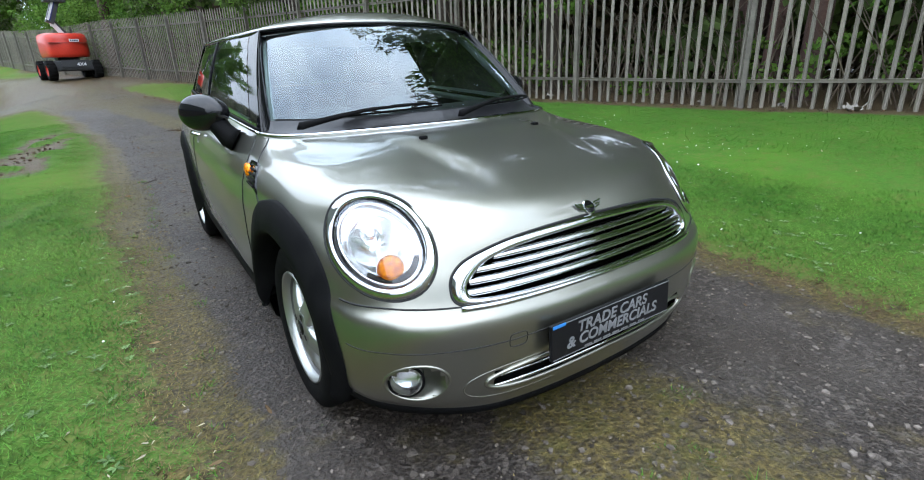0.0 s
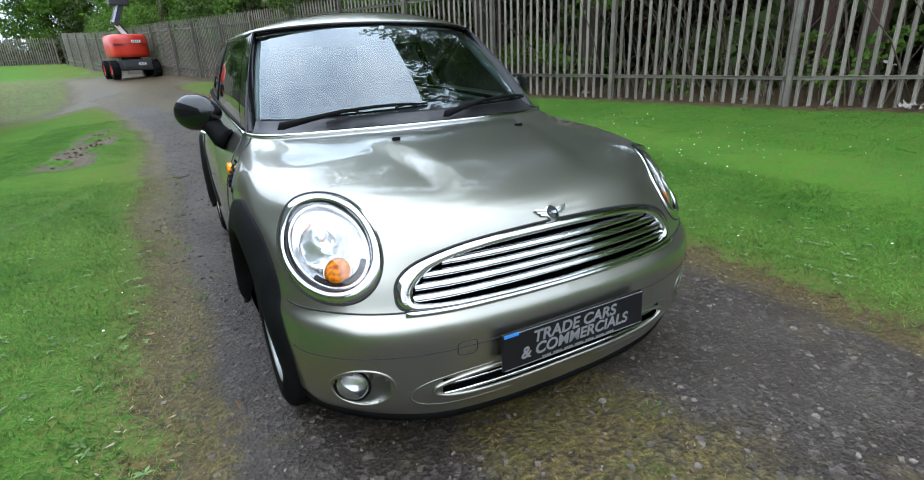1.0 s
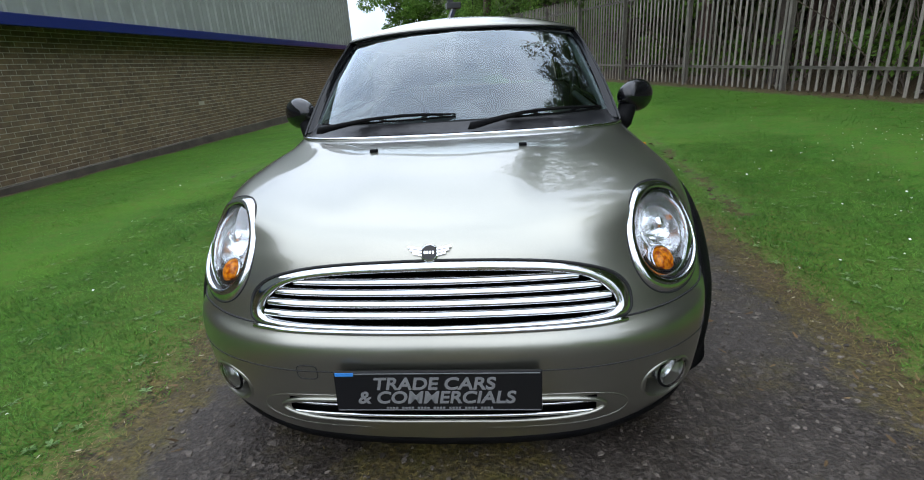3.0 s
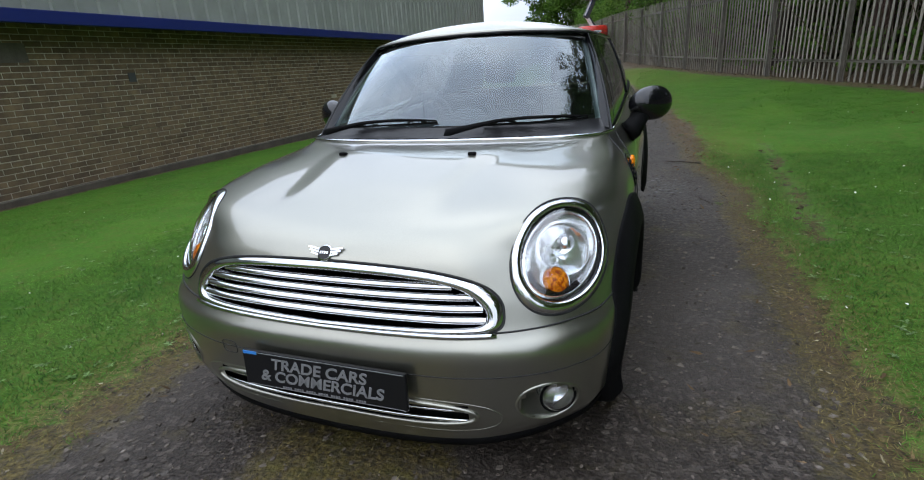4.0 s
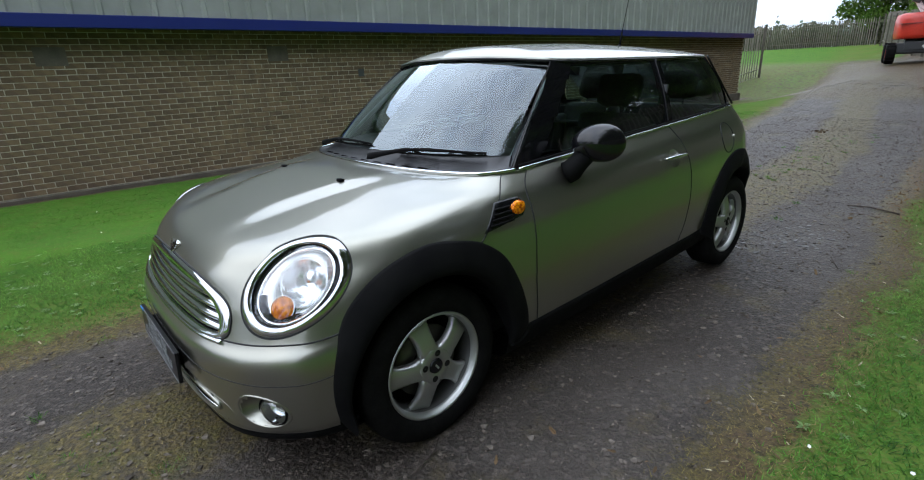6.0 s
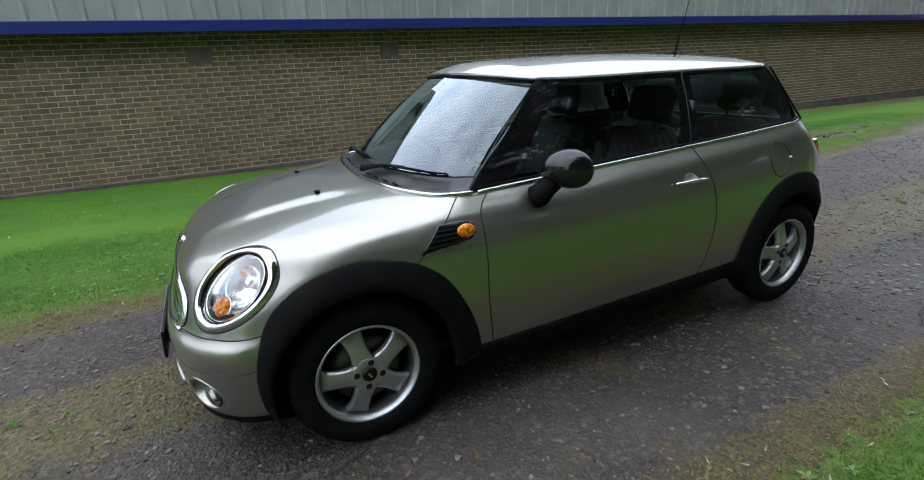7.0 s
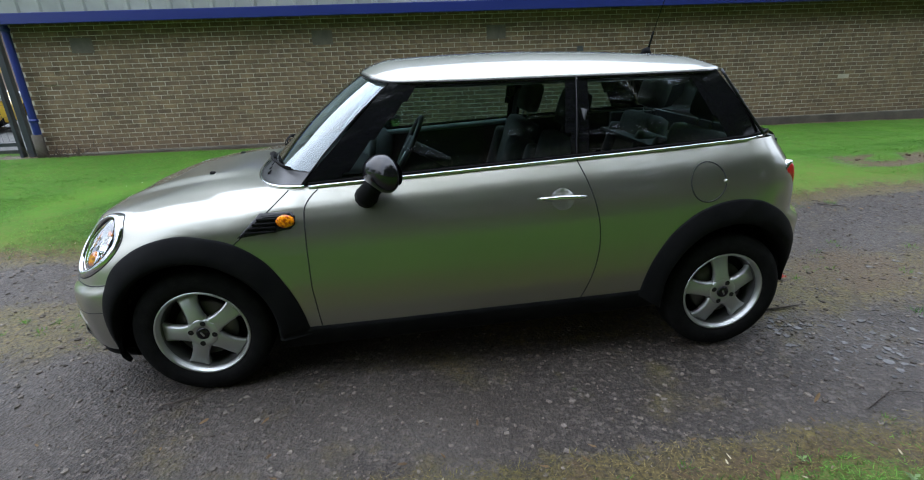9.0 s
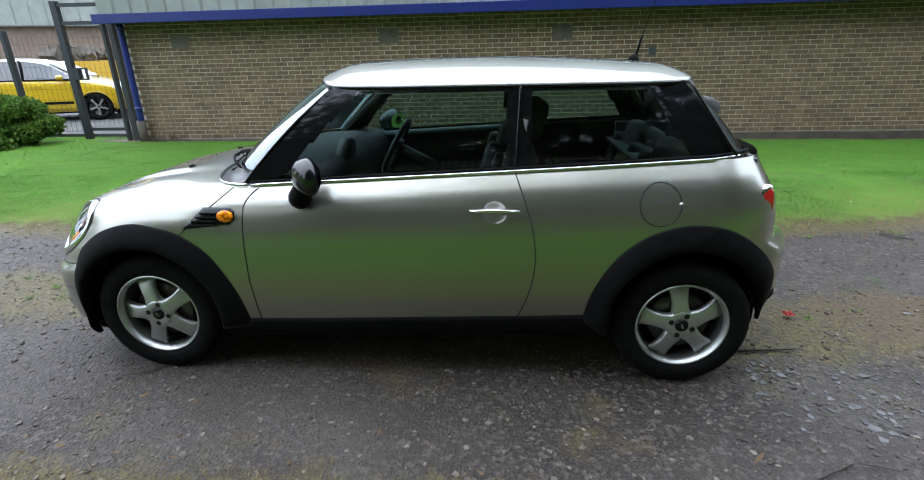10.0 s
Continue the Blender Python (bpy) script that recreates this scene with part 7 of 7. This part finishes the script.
# low scrub behind the far fence
cs, rs = [], []
for k in range(170):
    x = rng.uniform(-34, 4)
    cs.append((x, 53.0 - 0.14 * (x + 8) + rng.uniform(0.6, 4.0), 2.4 + rng.uniform(0.2, 1.7)))
    rs.append(rng.uniform(0.6, 1.2))
SCRUB = leaf_material("grey_scrub", (0.13, 0.14, 0.085), (0.075, 0.095, 0.05), 0.2)
tagged(new("far_scrub", leaf_cloud("far_scrub", cs, rs, 26000, 0.26, SCRUB, rng)), "grey-green scrub behind the far fence", "shrub", kind="stuff")

# far conifers on the skyline
cs, rs = [], []
for k in range(60):
    x, y = -62 + k * 1.25 + rng.uniform(-0.5, 0.5), 112 + rng.uniform(-5, 8)
    h = rng.uniform(4.0, 6.5)
    for q in range(7):
        f = q / 6
        cs.append((x, y, 3.0 + h * (0.05 + 0.95 * f)))
        rs.append(1.6 * (1.05 - f))
tagged(new("far_conifers", leaf_cloud("far_conifers", cs, rs, 30000, 0.70, CONIFER, rng)), "hazy row of conifers on the skyline", "woodland", kind="stuff")
cs = [(-45 + 40 * rng.random(), 55 + 3 * rng.random(), 2.5 + 0.8 * rng.random()) for k in range(60)]
tagged(new("far_scrub", leaf_cloud("far_scrub", cs, [0.9] * 60, 9000, 0.22, leaf_material("dry_scrub", (0.13, 0.12, 0.07), (0.07, 0.09, 0.035), 0.2), rng)), "dry grey-green scrub behind the far fence", "scrub", kind="stuff")

# clipped shrub by the gate
SHRUB_LEAF = leaf_material("shrub_leaf", (0.045, 0.11, 0.016), (0.10, 0.17, 0.03))
shrub = holder("shrub", pose(-5.95, -8.75, -0.05), "small dense green shrub by the gate", "shrub")
cs = [(rng.normal() * 0.28, rng.normal() * 0.32, 0.45 + rng.normal() * 0.22) for k in range(26)]
ob = new("foliage", leaf_cloud("foliage", cs, [0.26] * 26, 15000, 0.06, SHRUB_LEAF, rng))
ob.parent = shrub
tube("stem", [(0, 0, -0.1), (0.02, 0.0, 0.3), (0, 0.03, 0.6)], [0.03, 0.025, 0.012], BARK, shrub, 6)

# ---- turf, chippings and litter ----
BLADE = leaf_material("grass_blade", (0.036, 0.118, 0.014), (0.108, 0.226, 0.036), 0.35, 0.62)
STRAW = leaf_material("dry_grass", (0.200, 0.158, 0.070), (0.095, 0.088, 0.026), 0.3, 0.5)


def blades(name, zones, material, label, wanted, seed):
    """Upright blades on the ground; zones: x0, x1, y0, y1, number, height, width."""
    rng = np.random.default_rng(seed)
    tri = []
    for x0, x1, y0, y1, count, high, wide in zones:
        xs, ys = rng.uniform(x0, x1, count), rng.uniform(y0, y1, count)
        keep, zs, hs = [], [], []
        for x, y in zip(xs, ys):
            ok = wanted(x, y)
            keep.append(rng.random() < ok)
            zs.append(bare_z(x, y) + 0.030 * ok ** 0.66 + 0.001 if ok > 0.001 else 0.0)
            hs.append(0.65 + 0.7 * (0.5 + noise.noise((x * 3.5, y * 3.5, 6))))
        keep = np.array(keep)
        n = int(keep.sum())
        p = np.stack([xs[keep], ys[keep], np.array(zs)[keep]], axis=1)
        h = high * np.array(hs)[keep] * rng.uniform(0.6, 1.35, n)
        a = rng.uniform(0, 2 * math.pi, n)
        wide_n = (wide * rng.uniform(0.6, 1.3, n))[:, None] * 0.5
        side = np.stack([-np.sin(a), np.cos(a), np.zeros(n)], axis=1) * wide_n
        reach = high * rng.uniform(0.5, 1.2, n)
        tip = p + np.column_stack([np.cos(a) * reach, np.sin(a) * reach, h * rng.uniform(0.12, 0.60, n)])
        tri.append(np.stack([p - side, p + side, tip], axis=1).reshape(-1, 3))
    v = np.concatenate(tri)
    me = fast_mesh(name, v, np.arange(len(v)), 3, material)
    ob = new(name, me)
    return tagged(ob, label, "grass", kind="stuff")


def turf_here(x, y):
    return covers(x, y)[0] ** 1.5


def edge_here(x, y):
    t, m, e = covers(x, y)
    return min(1.0, 0.9 * m * (1 - t) + 0.35 * e * (1 - t))


BLADE_FAR = leaf_material("lawn_blade", (0.054, 0.156, 0.017), (0.096, 0.226, 0.029), 0.35, 0.12)


def by_track(x, y):
    """One beside the track, falling to nothing out on the lawn."""
    return smoothstep(4.6, 2.9, x) * smoothstep(-4.2, -2.6, x) * smoothstep(5.2, 2.8, y) * smoothstep(-4.6, -3.2, y)


def near_turf(x, y):
    near = by_track(x, y)
    return turf_here(x, y) * near if near > 0.02 else 0.0


def lawn_turf(x, y):
    near = by_track(x, y)
    return turf_here(x, y) * (1 - near) if near < 0.98 else 0.0


blades("grass", ((-4.2, -0.95, -4.6, 5.2, 330000, 0.034, 0.0036), (1.4, 4.6, -4.4, 5.2, 320000, 0.034, 0.0036)), BLADE, "short bright green mown grass", near_turf, 31)
blades("grass", ((-6.45, -2.6, -6.5, 9, 150000, 0.026, 0.0056), (2.9, 6.6, -5, 9, 150000, 0.026, 0.0056), (-3.3, -1.2, 2.6, 10, 90000, 0.026, 0.005), (0.4, 4.6, 4.2, 18, 80000, 0.026, 0.008), (-9, -3.3, -10.5, -6.5, 9000, 0.04, 0.012), (-3.3, -0.95, -7.5, -3.2, 50000, 0.024, 0.006)), BLADE_FAR, "even green lawn away from the track", lawn_turf, 34)
blades("mossy_tufts", ((-1.4, 1.8, -4.2, 9, 46000, 0.015, 0.004),), STRAW, "yellowed moss and dry grass along the track", edge_here, 32)


def thatch_here(x, y):
    """Dry grass: thick along the edge of the track, thinning out into the turf."""
    out = max(lane_mid(y) - 1.33 - x, x - lane_mid(y) - 1.20)
    patch = 0.5 + 0.9 * noise.noise((x * 2.3, y * 2.3, 17))
    return max(0.0, min(1.0, smoothstep(-0.08, 0.05, out) * (0.9 * smoothstep(0.75, 0.15, out) + 0.30 * patch)))


blades("dry_grass", ((-2.7, -0.9, -4.0, 3.5, 60000, 0.024, 0.0032), (1.4, 3.0, -3.2, 4.5, 56000, 0.024, 0.0032)), STRAW, "matted dry brown grass along the verges", thatch_here, 33)


def chips(name, places, size_lo, size_hi, material, label, seed, flat=0.3):
    """Small angular stones: a five-sided foot and an off-centre top."""
    rng = np.random.default_rng(seed)
    n = len(places)
    size = size_lo * (size_hi / size_lo) ** (rng.random(n) ** 2.2)
    ang = np.sort(rng.random((n, 5)) * 0.7 + np.arange(5) * 1.05, axis=1) * (2 * math.pi / 5.6)
    rad = size[:, None] * rng.uniform(0.35, 0.6, (n, 5))
    stretch = rng.uniform(0.55, 1.0, n)
    spin = rng.uniform(0, 2 * math.pi, n)
    x, y = rad * np.cos(ang), rad * np.sin(ang) * stretch[:, None]
    cx = x * np.cos(spin)[:, None] - y * np.sin(spin)[:, None]
    cy = x * np.sin(spin)[:, None] + y * np.cos(spin)[:, None]
    base = np.array([(px, py, bare_z(px, py) + 0.002) for px, py in places])
    h = size * flat * rng.uniform(0.5, 1.2, n)
    foot = np.stack([base[:, :1] + cx, base[:, 1:2] + cy, np.repeat(base[:, 2:3] - 0.006, 5, axis=1)], axis=2)
    ring = np.stack([base[:, :1] + cx * 0.88, base[:, 1:2] + cy * 0.88, base[:, 2:3] + h[:, None] * rng.uniform(0.55, 1.0, (n, 5))], axis=2)
    v = np.concatenate([foot, ring], axis=1).reshape(-1, 3)
    quads = np.array([(k, (k + 1) % 5, 5 + (k + 1) % 5, 5 + k) for k in range(5)])
    off = np.arange(n)[:, None, None] * 10
    q = (quads[None] + off).reshape(-1)
    me = bpy.data.meshes.new(name)
    faces = [tuple(f) for f in q.reshape(-1, 4)] + [tuple(10 * i + 5 + k for k in range(5)) for i in range(n)]
    me.from_pydata(v.tolist(), [], faces)
    me.materials.append(material)
    return tagged(new(name, me), label, "gravel", kind="stuff")


CHIP = island_tint(speckled("grey_chipping", (0.178, 0.155, 0.132), (0.074, 0.061, 0.050), 40, 0.85, fine=200), 0.6)
CHIP.node_tree.nodes["Principled BSDF"].inputs["Specular IOR Level"].default_value = 0.06
SLATE = island_tint(speckled("slate_flake", (0.125, 0.120, 0.116), (0.040, 0.038, 0.037), 30, 0.5, fine=200), 0.55)
SLATE.node_tree.nodes["Principled BSDF"].inputs["Specular IOR Level"].default_value = 0.4
rng = np.random.default_rng(41)
spots = []
while len(spots) < 20000:
    x, y = rng.uniform(-1.4, 1.7), rng.uniform(-4.2, 9.5)
    if rng.random() > covers(x, y)[0] * 1.4 + 0.15 * (abs(x) < 0.7 and abs(y) < 1.6):
        spots.append((x, y))
while len(spots) < 25000:
    y = rng.uniform(9.0, 20.0)
    x = lane_mid(y) + rng.uniform(-1.6, 1.25)
    if rng.random() > covers(x, y)[0] * 1.4:
        spots.append((x, y))
chips("chippings", spots, 0.007, 0.036, CHIP, "grey stone chippings pressed into the track", 42, 0.15)
spots = [(0.98 + rng.normal() * 0.17, 2.05 + rng.normal() * 0.22) for k in range(300)] + [(0.72 + rng.normal() * 0.05, 1.72 + rng.normal() * 0.06) for k in range(60)] + [(0.4 + rng.normal() * 0.5, 2.8 + rng.normal() * 0.8) for k in range(80)]
chips("slate_flakes", spots, 0.010, 0.055, SLATE, "loose heap of grey slate flakes on the track", 43, 0.07)
clods = [(-2.42 + 0.38 * t + rng.normal() * 0.13, 4.6 + 4.0 * t) for t in rng.random(240)] + [(-0.36 + rng.normal() * 0.07, 7.62 + rng.normal() * 0.10) for k in range(40)] + [(1.97 + 0.2 * t + rng.normal() * 0.06, 0.9 + 2.9 * t) for t in rng.random(140)] + [(fence_x(y) - abs(rng.normal()) * 0.30, y) for y in rng.uniform(-5, 20, 420)]
chips("earth_clods", clods, 0.015, 0.07, speckled("brown_earth", (0.045, 0.029, 0.016), (0.105, 0.066, 0.036), 20, 0.95, fine=90), "brown clods of turned earth in the grass", 44, 0.5)


def flat_bits(name, places, size, material, label, category, seed, sides=6, lift=0.02, long=1.0, tilt=0.35):
    """Thin many-sided flakes: leaves, petals, scraps."""
    rng = np.random.default_rng(seed)
    verts, faces = [], []
    for x, y in places:
        s = size * rng.uniform(0.6, 1.4)
        m = pose(x, y, ground_z(x, y) + lift, *(rng.normal(size=2) * tilt * 57), rng.uniform(0, 360))
        off = len(verts)
        for k in range(sides):
            a = 2 * math.pi * k / sides
            verts.append(tuple(m @ Vector((s * long * math.cos(a), s * math.sin(a) * (0.5 if long > 1 else 1.0), 0.15 * s * math.sin(2 * a)))))
        faces.append(tuple(range(off, off + sides)))
    return tagged(mesh_ob(name, verts, faces, material), label, category, kind="stuff")


DAISY = mat("daisy_white", (0.75, 0.76, 0.72), 0.7)
spots = []
for cx, cy, r, n in ((4.1, 2.4, 0.5, 70), (3.2, 0.6, 0.6, 40), (4.4, 0.2, 0.5, 45), (2.6, -1.5, 0.7, 16), (3.4, 4.5, 0.8, 30), (-2.6, -0.5, 0.9, 12), (-3.6, 2.0, 1.2, 16), (-4.0, -2.5, 1.2, 10), (2.4, 2.2, 0.4, 14)):
    spots += [(cx + rng.normal() * r, cy + rng.normal() * r) for k in range(n)]
flat_bits("daisies", [p for p in spots if covers(*p)[0] > 0.6], 0.0065, DAISY, "white daisies scattered in the grass", "flower", 51, lift=0.055)
DEAD = leaf_material("dead_leaf", (0.20, 0.135, 0.07), (0.10, 0.062, 0.03), 0.2)
spots = [(lane_mid(y) + rng.choice((1.22, -1.3)) + rng.normal() * 0.18, y) for y in rng.uniform(-3.8, 6, 170)] + [(rng.uniform(-5, 5.5), rng.uniform(-3.5, 7)) for k in range(60)] + [(fence_x(y) - abs(rng.normal()) * 0.35, y) for y in rng.uniform(-6, 22, 500)] + [(lane_mid(y) + 1.17 + rng.normal() * 0.11, y) for y in rng.uniform(2.5, 16, 900)]
flat_bits("dead_leaves", [p for p in spots if not (abs(p[0]) < 0.9 and abs(p[1]) < 2)], 0.013, DEAD, "dry brown leaves along the track and fence", "leaf", 52, lift=0.03, long=1.7)
PETAL = leaf_material("pale_leaf", (0.46, 0.42, 0.30), (0.30, 0.25, 0.16), 0.2)
spots = [(lane_mid(y) + 1.24 + abs(rng.normal()) * 0.22, y) for y in rng.uniform(-3.6, 4.5, 75)] + [(lane_mid(y) - 1.38 - abs(rng.normal()) * 0.30, y) for y in rng.uniform(-4, 3, 60)] + [(rng.uniform(1.7, 4.5), rng.uniform(-3, 3)) for k in range(30)]
flat_bits("pale_leaves", spots, 0.0075, PETAL, "small pale fallen leaves along the verge", "leaf", 53, lift=0.034, long=1.8)


def tufts(places, seed):
    """Upright tufts of grass rooted in the track."""
    rng = np.random.default_rng(seed)
    v = []
    for x, y in places:
        r, z = rng.uniform(0.02, 0.05), ground_z(x, y)
        for k in range(34):
            a, d = rng.uniform(0, 6.3), rng.random() ** 0.6 * r
            px, py = x + d * math.cos(a), y + d * math.sin(a)
            b, l = a + rng.normal() * 0.6, rng.uniform(0.012, 0.036)
            w = 0.0018
            v += [(px - w * math.sin(b), py + w * math.cos(b), z - 0.004), (px + w * math.sin(b), py - w * math.cos(b), z - 0.004), (px + l * math.cos(b) * 0.9, py + l * math.sin(b) * 0.9, z + l * rng.uniform(0.4, 0.9))]
    ob = new("grass_tufts", fast_mesh("grass_tufts", np.array(v), np.arange(len(v)), 3, BLADE))
    return tagged(ob, "small green grass tufts growing in the track", "grass", kind="stuff")


tufts([(0.05 + rng.normal() * 0.22, rng.uniform(-4.2, -1.95)) for k in range(30)] + [(0.1 + rng.normal() * 0.3, rng.uniform(1.9, 8)) for k in range(50)] + [(lane_mid(y) + 1.36 + rng.normal() * 0.12, y) for y in rng.uniform(-3.6, 6, 34)] + [(lane_mid(y) - 1.42 + rng.normal() * 0.12, y) for y in rng.uniform(-4, 4, 34)], 54)
verts, faces = [], []
for k in range(46):
    x, y = -6.38 + rng.normal() * 0.10, -6.02 + rng.normal() * 0.20
    top = Vector((x + rng.normal() * 0.10, y + rng.normal() * 0.14, ground_z(x, y) + rng.uniform(0.08, 0.28)))
    tv, tf = tube_data([(x, y, ground_z(x, y) - 0.02), top], [0.006, 0.002], 4)
    faces += [tuple(i + len(verts) for i in q) for q in tf]
    verts += tv
tagged(mesh_ob("dead_weed", verts, faces, mat("dead_stems", (0.055, 0.036, 0.024), 0.9), None), "dead brown weed at the foot of the brick wall", "weed", kind="stuff")
WEED = leaf_material("weed_leaf", (0.115, 0.205, 0.060), (0.19, 0.27, 0.125), 0.4)
verts, faces = [], []
for k in range(430):
    if k % 3:
        cx, cy = rng.uniform(-3.2, -1.05), rng.uniform(-3.2, 1.5)
    else:
        cx, cy = rng.uniform(1.6, 3.0), rng.uniform(-2.5, 2)
    if covers(cx, cy)[0] < 0.3:
        continue
    z = ground_z(cx, cy) + 0.035
    for q in range(7):
        a, l = q * 0.9 + rng.normal() * 0.2, rng.uniform(0.012, 0.038)
        d, n = Vector((math.cos(a), math.sin(a), 0)), Vector((-math.sin(a), math.cos(a), 0))
        o, w = Vector((cx, cy, z)), l * 0.2
        off = len(verts)
        verts += [o, o + d * l * 0.5 + n * w + Vector((0, 0, l * 0.14)), o + d * l * 0.55 + Vector((0, 0, l * 0.10)), o + d * l * 0.5 - n * w + Vector((0, 0, l * 0.14)), o + d * l + Vector((0, 0, l * 0.08))]
        faces += [(off, off + 1, off + 2), (off, off + 2, off + 3), (off + 1, off + 4, off + 2), (off + 2, off + 4, off + 3)]
tagged(mesh_ob("weeds", verts, faces, WEED), "broad-leaved weeds in the grass verge", "weed", kind="stuff")

# sticks, scraps
TWIG = speckled("dark_twig", (0.03, 0.024, 0.02), (0.06, 0.045, 0.035), 30, 0.9)
for pts, r in ((((0.56, 1.60), (0.55, 1.75), (0.54, 1.90)), 0.007), (((-1.08, 3.35), (-1.0, 3.43), (-0.95, 3.51)), 0.006), (((1.38, 1.55), (1.30, 1.72), (1.34, 1.86)), 0.0028), (((1.42, 3.1), (1.20, 3.2), (1.05, 3.16)), 0.008), (((0.9, -1.45), (0.86, -1.32), (0.80, -1.25)), 0.004), (((1.9, 2.1), (1.7, 2.3), (1.62, 2.52)), 0.007)):
    root = tube("stick", [(x, y, ground_z(x, y) + 0.012) for x, y in pts], [r, r * 0.9, r * 0.6], TWIG, None, 6)
    tagged(root, "thin dark broken stick lying on the gravel", "stick", "sticks on the track")


def crumple(name, x, y, size, material, label, category, group=""):
    rng = np.random.default_rng(int(abs(x * 100) + abs(y * 10)))
    g = [[(x + (i - 3) * size / 6 + rng.normal() * size * 0.06, y + (j - 3) * size / 6 + rng.normal() * size * 0.06, ground_z(x, y) + 0.02 + abs(rng.normal()) * size * 0.22) for j in range(7)] for i in range(7)]
    ob = mesh_ob(name, [p for r in g for p in r], grid_faces(7, 7), material, None, False)
    return tagged(ob, label, category, group)


LITTER = mat("pale_plastic", (0.24, 0.22, 0.19), 0.7)
for y, d, s in ((-0.05, 0.22, 0.22), (4.2, -0.3, 0.12), (4.9, -0.5, 0.14), (2.1, -0.4, 0.1), (0.9, -0.2, 0.11), (7.2, -0.35, 0.12), (-1.4, 0.1, 0.12)):
    crumple("litter", fence_x(y) - d, y, s, LITTER, "crumpled pale plastic litter at the fence foot", "litter", "litter along the fence")
crumple("red_scrap", 0.20, 2.03, 0.05, mat("red_scrap", (0.34, 0.03, 0.02), 0.6), "small torn red scrap lying on the track", "litter")

# ---- bricks of the warehouse wall ----
def brick_box(w, h, d):
    b = 0.004
    verts = [(-d, -w, -h), (-d, w, -h), (-d, w, h), (-d, -w, h), (-b, -w, -h), (-b, w, -h), (-b, w, h), (-b, -w, h), (0, -w + b, -h + b), (0, w - b, -h + b), (0, w - b, h - b), (0, -w + b, h - b)]
    faces = [(0, 1, 5, 4), (1, 2, 6, 5), (2, 3, 7, 6), (3, 0, 4, 7), (4, 5, 9, 8), (5, 6, 10, 9), (6, 7, 11, 10), (7, 4, 8, 11), (8, 9, 10, 11)]
    return verts, faces


bv, bf = brick_box(0.1075, 0.0325, 0.03)
brick_me = bpy.data.meshes.new("brick")
brick_me.from_pydata(bv, [], bf)
brick_me.materials.append(BRICK)
rest_v, rest_f, made = [], [], 0
rng = np.random.default_rng(61)
rows_n = int((BRICK_TOP - (BASE_Z + 0.10)) / 0.075) + 1
for r in range(rows_n):
    z = BASE_Z + 0.10 + 0.0325 + 0.01 + r * 0.075
    y = WALL_Y0 + 0.11 + (0.1125 if r % 2 else 0.0)
    while y < WALL_Y1 - 0.11:
        out = rng.normal() * 0.0012
        if -2.3 < y < 0.15 and made < 300:
            b = new("brick", brick_me)
            b.parent = house
            b.location = (out, y, z)
            made += 1
        else:
            off = len(rest_v)
            rest_v += [(vx + out, vy + y, vz + z) for vx, vy, vz in bv]
            rest_f += [tuple(i + off for i in q) for q in bf]
        y += 0.225
tagged(mesh_ob("brickwork", rest_v, rest_f, BRICK_REST, house), kind="stuff")
